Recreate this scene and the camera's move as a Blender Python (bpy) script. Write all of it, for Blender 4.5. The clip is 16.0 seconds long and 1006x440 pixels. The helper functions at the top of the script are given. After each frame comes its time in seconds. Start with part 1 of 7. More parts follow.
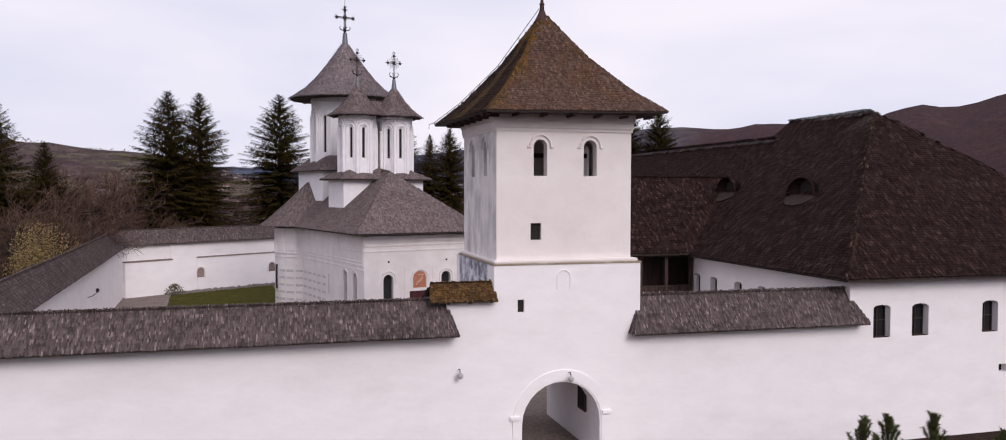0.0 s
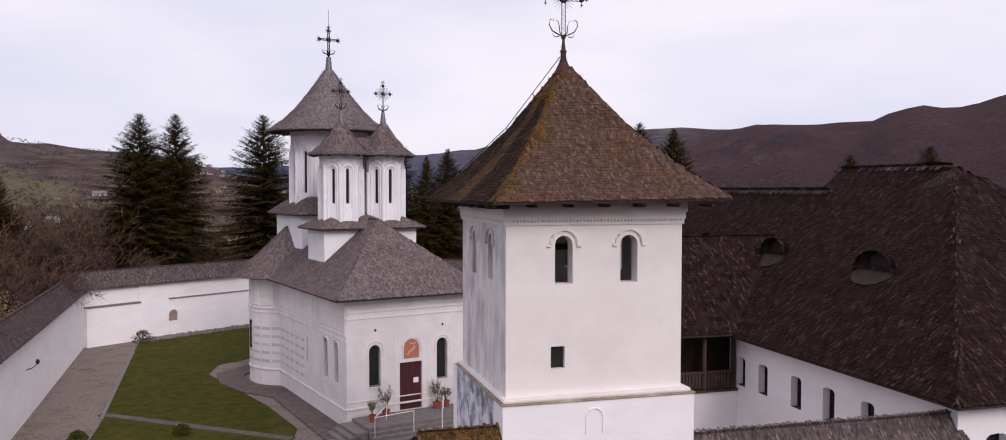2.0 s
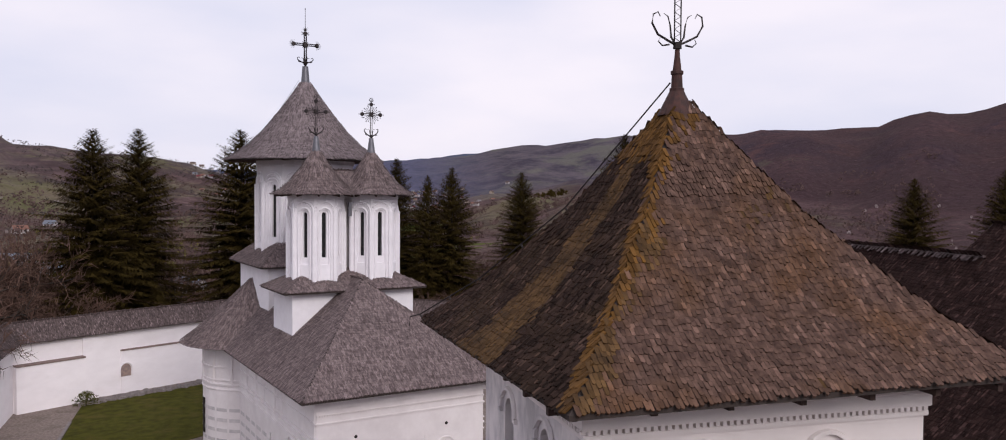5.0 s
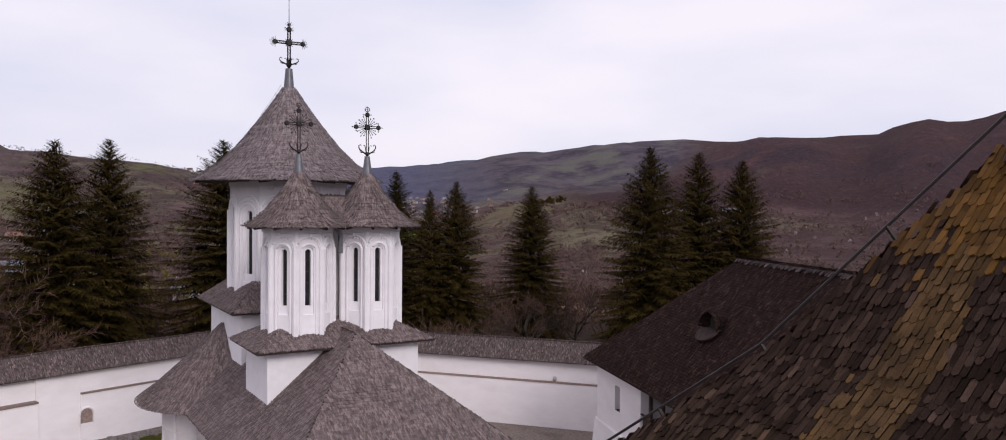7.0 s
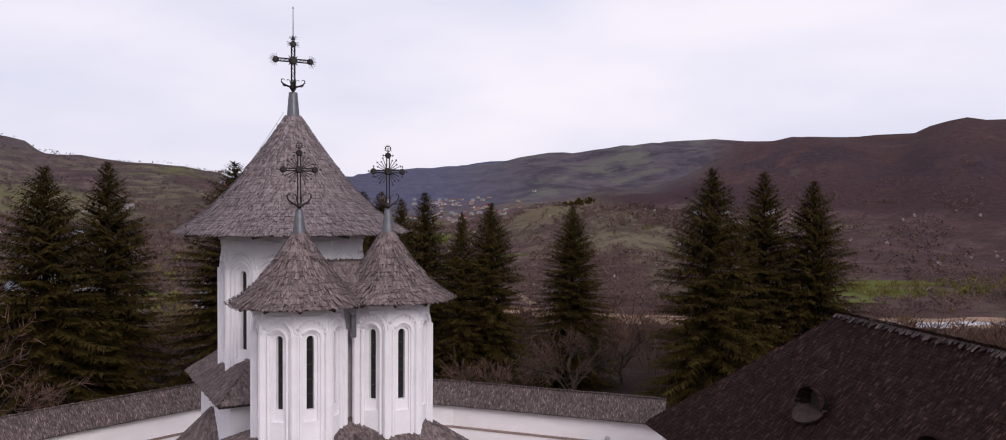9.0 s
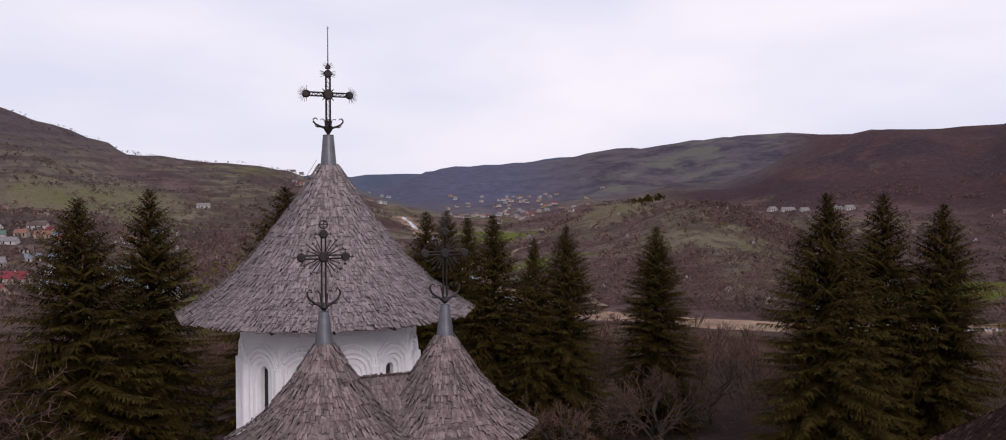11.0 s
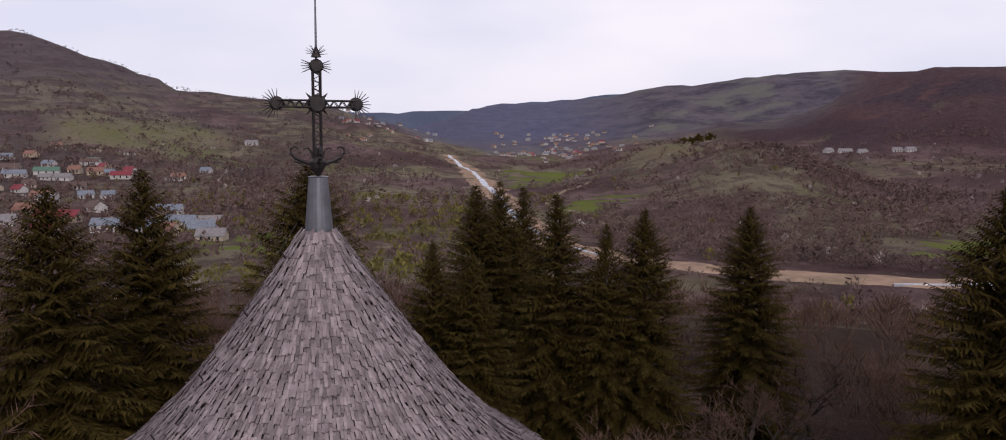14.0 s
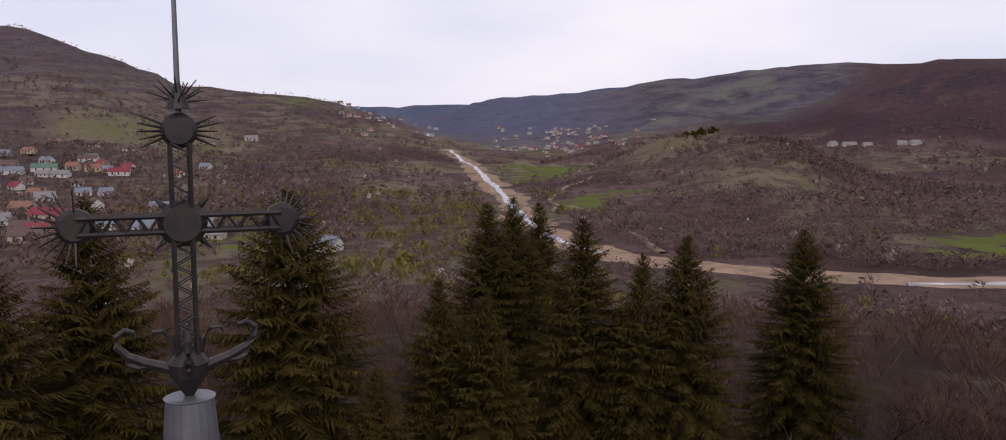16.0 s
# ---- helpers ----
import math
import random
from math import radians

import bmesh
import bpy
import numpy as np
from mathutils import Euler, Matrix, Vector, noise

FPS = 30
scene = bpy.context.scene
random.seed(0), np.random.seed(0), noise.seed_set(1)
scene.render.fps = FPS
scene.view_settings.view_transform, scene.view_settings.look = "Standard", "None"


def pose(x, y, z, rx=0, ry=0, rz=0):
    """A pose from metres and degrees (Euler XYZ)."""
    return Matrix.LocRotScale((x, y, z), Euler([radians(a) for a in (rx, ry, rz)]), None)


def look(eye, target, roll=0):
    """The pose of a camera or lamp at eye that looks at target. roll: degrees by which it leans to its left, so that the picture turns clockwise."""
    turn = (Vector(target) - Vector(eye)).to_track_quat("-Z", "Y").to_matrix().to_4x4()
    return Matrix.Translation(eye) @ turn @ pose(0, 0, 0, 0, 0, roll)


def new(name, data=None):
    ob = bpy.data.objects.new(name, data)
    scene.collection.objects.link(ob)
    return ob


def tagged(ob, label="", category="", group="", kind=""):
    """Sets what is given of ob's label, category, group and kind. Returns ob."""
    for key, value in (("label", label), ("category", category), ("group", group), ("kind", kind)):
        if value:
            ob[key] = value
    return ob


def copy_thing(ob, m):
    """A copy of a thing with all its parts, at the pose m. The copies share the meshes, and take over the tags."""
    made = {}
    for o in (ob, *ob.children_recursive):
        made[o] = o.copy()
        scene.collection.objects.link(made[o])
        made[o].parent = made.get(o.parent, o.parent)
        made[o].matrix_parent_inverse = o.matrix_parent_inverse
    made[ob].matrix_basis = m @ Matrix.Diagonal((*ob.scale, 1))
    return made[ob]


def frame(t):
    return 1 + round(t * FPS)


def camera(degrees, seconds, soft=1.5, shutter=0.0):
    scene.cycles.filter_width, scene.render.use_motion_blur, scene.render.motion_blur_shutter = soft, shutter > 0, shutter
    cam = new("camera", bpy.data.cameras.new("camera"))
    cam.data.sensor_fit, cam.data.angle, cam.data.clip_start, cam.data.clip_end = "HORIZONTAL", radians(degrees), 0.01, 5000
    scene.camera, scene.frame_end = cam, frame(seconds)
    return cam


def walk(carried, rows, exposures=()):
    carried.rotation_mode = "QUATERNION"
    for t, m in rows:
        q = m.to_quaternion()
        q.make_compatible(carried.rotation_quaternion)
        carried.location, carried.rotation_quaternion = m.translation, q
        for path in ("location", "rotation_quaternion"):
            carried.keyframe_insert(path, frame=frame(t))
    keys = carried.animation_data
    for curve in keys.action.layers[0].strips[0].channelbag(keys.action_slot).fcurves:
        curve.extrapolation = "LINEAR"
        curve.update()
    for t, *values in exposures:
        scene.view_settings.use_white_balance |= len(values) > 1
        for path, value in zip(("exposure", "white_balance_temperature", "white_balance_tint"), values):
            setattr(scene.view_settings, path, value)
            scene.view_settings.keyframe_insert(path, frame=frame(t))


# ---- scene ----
cam = camera(61.9, 16.0, soft=1.0)
PATH = [
    (0, (0.77, -0.006, 8.259), (1.311, 1.918, 8.185), 0.1),
    (0.5, (1.117, 1.583, 8.739), (1.66, 3.507, 8.664), 0.1),
    (1, (1.57, 3.48, 9.526), (2.113, 5.404, 9.451), 0.1),
    (1.5, (2.005, 5.239, 10.333), (2.547, 7.163, 10.259), 0.2),
    (2, (2.442, 7.136, 11.24), (2.985, 9.06, 11.165), 0.1),
    (2.5, (2.881, 8.993, 11.963), (3.422, 10.917, 11.891), 0.3),
    (3, (3.221, 10.874, 12.545), (3.767, 12.797, 12.471), 0.0),
    (3.5, (3.623, 12.702, 12.801), (4.163, 14.626, 12.732), 0.4),
    (4, (3.97, 14.76, 13.013), (4.511, 16.684, 12.942), 0.2),
    (4.2, (4.139, 15.509, 13.095), (4.677, 17.434, 13.023), 0.2),
    (6.5, (5.283, 23.906, 13.939), (5.828, 25.83, 13.888), 0.6),
    (7, (5.589, 25.869, 14.285), (6.132, 27.793, 14.234), 0.5),
    (7.5, (5.885, 27.773, 14.673), (6.425, 29.698, 14.623), 0.6),
    (8, (6.160, 29.730, 15.150), (6.688, 31.659, 15.101), 0.45),
    (8.5, (6.426, 31.646, 15.681), (6.928, 33.582, 15.63), 0.5),
    (9, (6.676, 33.27, 16.19), (7.154, 35.212, 16.14), 0.3),
    (11.5, (7.823, 41.878, 18.804), (8.097, 43.858, 18.742), 0.0),
    (12, (7.955, 43.679, 19.282), (8.188, 45.665, 19.219), 0.1),
    (12.5, (8.035, 45.488, 19.696), (8.25, 47.475, 19.625), 0.2),
    (13, (8.079, 47.296, 20.101), (8.293, 49.282, 19.993), 0.2),
    (13.5, (8.086, 49.098, 20.451), (8.299, 51.08, 20.295), 0.3),
    (14, (8.093, 51.101, 20.768), (8.305, 53.079, 20.559), 0.3),
    (14.5, (8.057, 53.125, 21.013), (8.269, 55.101, 20.789), 0.3),
    (15, (8.066, 55.165, 21.285), (8.277, 57.141, 21.061), 0.3),
    (15.5, (8.079, 57.11, 21.541), (8.289, 59.086, 21.318), 0.2),
    (16, (8.067, 59.316, 21.837), (8.276, 61.292, 21.613), 0.1),
]
walk(cam, [(t, look(eye, target, roll)) for t, eye, target, roll in PATH], [(0.0, 0.0, 6500, 15), (16.0, 0.0, 6500, 15)])

# ---------------------------------------------------------------- world and light
world = bpy.data.worlds.new("sky")
scene.world = world
world.use_nodes = True
wn, wl = world.node_tree.nodes, world.node_tree.links
wn.clear()
w_out = wn.new("ShaderNodeOutputWorld")
w_bg = wn.new("ShaderNodeBackground")
w_sky = wn.new("ShaderNodeTexSky")
w_sky.sky_type, w_sky.sun_disc = "NISHITA", False
w_sky.sun_elevation, w_sky.sun_rotation = radians(48), radians(200)
w_sky.air_density, w_sky.dust_density = 1.0, 2.5
w_co = wn.new("ShaderNodeTexCoord")
w_map = wn.new("ShaderNodeMapping")
w_map.inputs["Scale"].default_value = (1.0, 1.0, 3.2)
w_map.inputs["Rotation"].default_value = (0, 0, radians(35))
w_no = wn.new("ShaderNodeTexNoise")
w_no.inputs["Scale"].default_value, w_no.inputs["Detail"].default_value, w_no.inputs["Roughness"].default_value = 2.2, 6.0, 0.45
w_ramp = wn.new("ShaderNodeValToRGB")
w_ramp.color_ramp.elements[0].position, w_ramp.color_ramp.elements[1].position = 0.36, 0.62
w_ramp.color_ramp.elements[0].color = (7.6, 7.85, 9.2, 1)
w_ramp.color_ramp.elements[1].color = (9.7, 9.35, 10.0, 1)
w_mix = wn.new("ShaderNodeMixRGB")
w_mix.inputs["Fac"].default_value = 0.93
wl.new(w_co.outputs["Generated"], w_map.inputs["Vector"])
wl.new(w_map.outputs["Vector"], w_no.inputs["Vector"])
wl.new(w_no.outputs["Fac"], w_ramp.inputs["Fac"])
wl.new(w_sky.outputs["Color"], w_mix.inputs["Color1"])
wl.new(w_ramp.outputs["Color"], w_mix.inputs["Color2"])
wl.new(w_mix.outputs["Color"], w_bg.inputs["Color"])
w_bg.inputs["Strength"].default_value = 0.1
wl.new(w_bg.outputs["Background"], w_out.inputs["Surface"])

sun = new("sun", bpy.data.lights.new("sun", "SUN"))
sun.data.energy, sun.data.angle, sun.data.color = 1.5, radians(25), (1.0, 0.95, 0.9)
sun.matrix_world = look((30, -40, 48), (9, 40, 0))

# ---------------------------------------------------------------- materials


def mat(name, c1, c2, scale=3.0, rough=0.85, metal=0.0, bump=0.15, bump_scale=40.0, c3=None, scale3=0.6, c3_amount=0.5,
        island=0.0, stretch=(1, 1, 1), lo=0.35, hi=0.65, lo3=0.5, hi3=0.7, bump_dist=0.02, spec=0.3, obj_random=0.0, fleck=0.0):
    """Two colours mixed by fine noise, a third by broad noise, relief from a fine noise, brightness by piece."""
    m = bpy.data.materials.new(name)
    m.use_nodes = True
    n, l = m.node_tree.nodes, m.node_tree.links
    b = n["Principled BSDF"]
    b.inputs["Roughness"].default_value, b.inputs["Metallic"].default_value = rough, metal
    b.inputs["Specular IOR Level"].default_value = spec
    geo = n.new("ShaderNodeNewGeometry")
    mp = n.new("ShaderNodeMapping")
    mp.inputs["Scale"].default_value = stretch
    l.new(geo.outputs["Position"], mp.inputs["Vector"])

    def noise_at(sc, detail=5.0, ro=0.6):
        t = n.new("ShaderNodeTexNoise")
        t.inputs["Scale"].default_value, t.inputs["Detail"].default_value, t.inputs["Roughness"].default_value = sc, detail, ro
        l.new(mp.outputs["Vector"], t.inputs["Vector"])
        return t

    def between(sock, a, z):
        r = n.new("ShaderNodeMapRange")
        r.inputs["From Min"].default_value, r.inputs["From Max"].default_value = a, z
        l.new(sock, r.inputs["Value"])
        return r.outputs["Result"]

    def blend(fac, a, z):
        x = n.new("ShaderNodeMixRGB")
        l.new(fac, x.inputs["Fac"])
        for s, v in (("Color1", a), ("Color2", z)):
            if isinstance(v, tuple):
                x.inputs[s].default_value = (*v, 1)
            else:
                l.new(v, x.inputs[s])
        return x.outputs["Color"]

    col = blend(between(noise_at(scale).outputs["Fac"], lo, hi), c1, c2)
    if c3:
        f = between(noise_at(scale3, 4.0, 0.65).outputs["Fac"], lo3, hi3)
        k = n.new("ShaderNodeMath")
        k.operation = "MULTIPLY"
        k.inputs[1].default_value = c3_amount
        l.new(f, k.inputs[0])
        col = blend(k.outputs[0], col, c3)
    if island or obj_random:
        h = n.new("ShaderNodeHueSaturation")
        src = n.new("ShaderNodeObjectInfo").outputs["Random"]
        if island:
            add = n.new("ShaderNodeMath")
            add.operation = "ADD"
            l.new(src, add.inputs[0])
            l.new(geo.outputs["Random Per Island"], add.inputs[1])
            fr = n.new("ShaderNodeMath")
            fr.operation = "FRACT"
            l.new(add.outputs[0], fr.inputs[0])
            src = fr.outputs[0]
        a = island or obj_random
        r = n.new("ShaderNodeMapRange")
        r.inputs["To Min"].default_value, r.inputs["To Max"].default_value = 1 - a, 1 + a
        l.new(src, r.inputs["Value"])
        val = r.outputs["Result"]
        if fleck:
            g = n.new("ShaderNodeMath")
            g.operation, g.inputs[1].default_value = "GREATER_THAN", 0.93
            l.new(src, g.inputs[0])
            g2 = n.new("ShaderNodeMath")
            g2.operation, g2.inputs[1].default_value = "MULTIPLY_ADD", fleck
            l.new(g.outputs[0], g2.inputs[0])
            l.new(val, g2.inputs[2])
            val = g2.outputs[0]
        l.new(val, h.inputs["Value"])
        l.new(col, h.inputs["Color"])
        col = h.outputs["Color"]
    l.new(col, b.inputs["Base Color"])
    if bump:
        bp = n.new("ShaderNodeBump")
        bp.inputs["Strength"].default_value, bp.inputs["Distance"].default_value = bump, bump_dist
        l.new(noise_at(bump_scale, 6.0).outputs["Fac"], bp.inputs["Height"])
        l.new(bp.outputs["Normal"], b.inputs["Normal"])
    return m


M_white = mat("limewash", (0.93, 0.89, 0.905), (0.885, 0.845, 0.86), 1.1, 0.92, bump=0.16, bump_scale=3.0, c3=(0.77, 0.72, 0.72), scale3=0.45, c3_amount=0.42, bump_dist=0.06, stretch=(0.7, 0.7, 1.5), spec=0.1, lo3=0.52, hi3=0.75)
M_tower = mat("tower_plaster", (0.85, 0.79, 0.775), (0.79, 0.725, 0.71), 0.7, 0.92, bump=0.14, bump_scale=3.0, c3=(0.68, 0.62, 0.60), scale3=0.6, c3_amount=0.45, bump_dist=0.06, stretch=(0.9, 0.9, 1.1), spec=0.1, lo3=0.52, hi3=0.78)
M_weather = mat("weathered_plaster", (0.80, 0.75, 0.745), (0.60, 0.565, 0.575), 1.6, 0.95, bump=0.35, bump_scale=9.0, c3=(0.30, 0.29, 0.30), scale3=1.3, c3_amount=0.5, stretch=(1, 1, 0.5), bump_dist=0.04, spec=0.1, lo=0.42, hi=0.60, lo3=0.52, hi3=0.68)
M_ledge = mat("worn_stone_ledge", (0.40, 0.33, 0.24), (0.28, 0.22, 0.16), 3.0, 0.95, bump=0.5, bump_scale=12.0, c3=(0.55, 0.50, 0.46), scale3=1.0, c3_amount=0.7, spec=0.1)
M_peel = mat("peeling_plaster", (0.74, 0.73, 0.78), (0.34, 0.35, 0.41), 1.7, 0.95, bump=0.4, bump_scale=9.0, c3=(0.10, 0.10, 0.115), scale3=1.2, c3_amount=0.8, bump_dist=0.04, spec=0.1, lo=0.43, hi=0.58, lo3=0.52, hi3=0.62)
M_church = mat("church_plaster", (0.83, 0.785, 0.785), (0.76, 0.71, 0.71), 1.2, 0.92, bump=0.25, bump_scale=6.0, c3=(0.64, 0.59, 0.59), scale3=0.5, c3_amount=0.4, bump_dist=0.04, spec=0.1)
M_band = mat("grey_band_plaster", (0.52, 0.49, 0.50), (0.66, 0.62, 0.62), 2.2, 0.92, bump=0.2, bump_scale=9.0, spec=0.1)
M_drum = mat("cupola_limewash", (0.88, 0.855, 0.885), (0.82, 0.795, 0.825), 1.8, 0.9, bump=0.15, bump_scale=8.0, c3=(0.66, 0.64, 0.67), scale3=0.8, c3_amount=0.3, bump_dist=0.03, spec=0.1)
M_shingle = mat("grey_shingle", (0.215, 0.168, 0.166), (0.128, 0.098, 0.096), 5.0, 0.95, bump=0.5, bump_scale=60.0, c3=(0.085, 0.068, 0.066), scale3=0.7, c3_amount=0.35, island=0.38, spec=0.1)
M_shingle_main = mat("silver_shingle", (0.26, 0.215, 0.22), (0.155, 0.126, 0.13), 5.0, 0.95, bump=0.5, bump_scale=60.0, c3=(0.12, 0.098, 0.10), scale3=0.7, c3_amount=0.35, island=0.32, spec=0.1)
M_shingle_wall = mat("wall_cap_shingle", (0.138, 0.106, 0.104), (0.084, 0.065, 0.063), 5.0, 0.95, bump=0.5, bump_scale=60.0, c3=(0.046, 0.035, 0.033), scale3=0.8, c3_amount=0.5, island=0.42, fleck=0.8, spec=0.1)
M_moss_brown = mat("brown_moss_shingle", (0.122, 0.070, 0.030), (0.080, 0.047, 0.024), 5.0, 0.95, bump=0.5, bump_scale=60.0, c3=(0.042, 0.028, 0.020), scale3=1.2, c3_amount=0.6, island=0.35, spec=0.08)
M_moss = mat("ochre_moss_shingle", (0.145, 0.072, 0.019), (0.092, 0.049, 0.020), 4.0, 0.95, bump=0.5, bump_scale=60.0, c3=(0.075, 0.048, 0.032), scale3=0.9, c3_amount=0.6, island=0.45, spec=0.08)
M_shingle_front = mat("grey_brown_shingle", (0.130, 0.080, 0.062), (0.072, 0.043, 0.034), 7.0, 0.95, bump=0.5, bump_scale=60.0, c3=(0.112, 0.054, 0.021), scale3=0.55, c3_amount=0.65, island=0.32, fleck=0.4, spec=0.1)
# darker copy of the front shingle, holding the west slope's shade
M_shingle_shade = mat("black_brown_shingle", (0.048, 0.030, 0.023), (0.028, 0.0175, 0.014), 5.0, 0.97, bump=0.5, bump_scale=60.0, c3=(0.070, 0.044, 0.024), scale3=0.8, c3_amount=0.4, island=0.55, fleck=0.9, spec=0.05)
M_shingle_dark = mat("dark_shingle", (0.034, 0.0195, 0.0170), (0.018, 0.0102, 0.0092), 3.0, 0.98, bump=0.5, bump_scale=60.0, c3=(0.058, 0.038, 0.036), scale3=0.9, c3_amount=0.5, island=0.42, fleck=1.3, spec=0.04, lo3=0.55, hi3=0.75)
M_under = mat("roof_boards", (0.06, 0.045, 0.04), (0.035, 0.027, 0.024), 8.0, 0.9, bump=0.3, bump_scale=40.0)
M_sill = mat("worn_sill_wood", (0.062, 0.045, 0.041), (0.036, 0.026, 0.024), 5.0, 0.95, bump=0.4, bump_scale=25.0, stretch=(0.3, 1, 1), spec=0.1)
M_wood = mat("dark_wood", (0.075, 0.045, 0.038), (0.045, 0.028, 0.024), 6.0, 0.75, bump=0.4, bump_scale=30.0, stretch=(1, 1, 0.15))
M_door = mat("maroon_door", (0.090, 0.022, 0.026), (0.065, 0.016, 0.02), 5.0, 0.6, bump=0.2, bump_scale=30.0, stretch=(1, 1, 0.2))
M_iron = mat("wrought_iron", (0.028, 0.024, 0.026), (0.045, 0.035, 0.033), 9.0, 0.55, 0.6, bump=0.2, bump_scale=60.0, spec=0.4)
M_zinc = mat("zinc_sleeve", (0.17, 0.17, 0.19), (0.13, 0.13, 0.145), 5.0, 0.45, 0.6, bump=0.05, bump_scale=20.0)
M_rust = mat("rusty_finial", (0.09, 0.042, 0.035), (0.05, 0.03, 0.028), 9.0, 0.7, 0.3, bump=0.2, bump_scale=40.0)
M_glass = mat("dark_glass", (0.016, 0.016, 0.018), (0.026, 0.025, 0.026), 2.0, 0.25, bump=0.0, spec=0.3)
# near-black for openings: the shade inside them is put into the colour
M_dark = mat("interior_shade", (0.02, 0.016, 0.016), (0.03, 0.024, 0.022), 2.0, 0.9, bump=0.0)
M_brick = mat("old_brick", (0.30, 0.22, 0.19), (0.20, 0.15, 0.14), 6.0, 0.9, bump=0.3, bump_scale=25.0, island=0.3)
M_terra = mat("terracotta", (0.38, 0.10, 0.06), (0.30, 0.075, 0.045), 6.0, 0.8, bump=0.1)
M_icon_a = mat("icon_ochre", (0.52, 0.20, 0.12), (0.42, 0.16, 0.10), 7.0, 0.7, bump=0.1)
M_icon_b = mat("icon_pale", (0.62, 0.46, 0.38), (0.50, 0.30, 0.22), 7.0, 0.7, bump=0.1)
M_grass = mat("lawn_grass", (0.078, 0.076, 0.013), (0.044, 0.045, 0.009), 1.6, 0.95, bump=0.9, bump_scale=30.0, c3=(0.100, 0.078, 0.024), scale3=0.55, c3_amount=0.65, bump_dist=0.05, spec=0.05)
M_pave = mat("stone_paving", (0.185, 0.150, 0.140), (0.125, 0.103, 0.098), 2.5, 0.95, bump=0.7, bump_scale=10.0, c3=(0.085, 0.072, 0.068), scale3=0.6, c3_amount=0.5, island=0.2, spec=0.1)
M_cobble = mat("cobbles", (0.29, 0.235, 0.205), (0.17, 0.138, 0.122), 6.0, 0.95, bump=1.0, bump_scale=6.0, c3=(0.080, 0.066, 0.052), scale3=0.7, c3_amount=0.5, bump_dist=0.08, spec=0.1)
M_step = mat("grey_stone", (0.24, 0.21, 0.20), (0.17, 0.15, 0.145), 4.0, 0.9, bump=0.3, bump_scale=20.0)
M_bark = mat("bark", (0.055, 0.042, 0.034), (0.035, 0.027, 0.022), 8.0, 0.95, bump=0.6, bump_scale=25.0, stretch=(1, 1, 0.3))
M_twig = mat("bare_twigs", (0.155, 0.096, 0.076), (0.088, 0.055, 0.044), 3.0, 0.95, bump=0.0, obj_random=0.25, spec=0.0)
M_twig_dark = mat("thicket_twigs", (0.105, 0.062, 0.047), (0.056, 0.034, 0.026), 0.5, 0.95, bump=0.0, island=0.3, spec=0.0)
M_needle = mat("spruce_needles", (0.036, 0.0260, 0.0076), (0.056, 0.0395, 0.0106), 1.3, 0.95, bump=0.0, c3=(0.042, 0.027, 0.0110), scale3=0.5, c3_amount=0.5, island=0.28, spec=0.03)
M_pine = mat("pine_needles", (0.060, 0.072, 0.024), (0.088, 0.092, 0.034), 3.0, 0.9, bump=0.0, island=0.4, spec=0.1)
M_leaf = mat("pot_plant_leaves", (0.12, 0.13, 0.06), (0.17, 0.15, 0.09), 5.0, 0.8, bump=0.0, island=0.3)
M_sprout = mat("spring_bush_leaves", (0.25, 0.175, 0.085), (0.17, 0.125, 0.055), 1.5, 0.9, bump=0.0, island=0.35, spec=0.1)
M_lamp = mat("lamp_glass", (0.45, 0.44, 0.45), (0.4, 0.4, 0.4), 4.0, 0.3, bump=0.0)
M_blind = mat("dull_green_frame", (0.10, 0.10, 0.10), (0.07, 0.07, 0.07), 4.0, 0.6, bump=0.0)

# ---------------------------------------------------------------- building helpers
from mathutils.geometry import tessellate_polygon


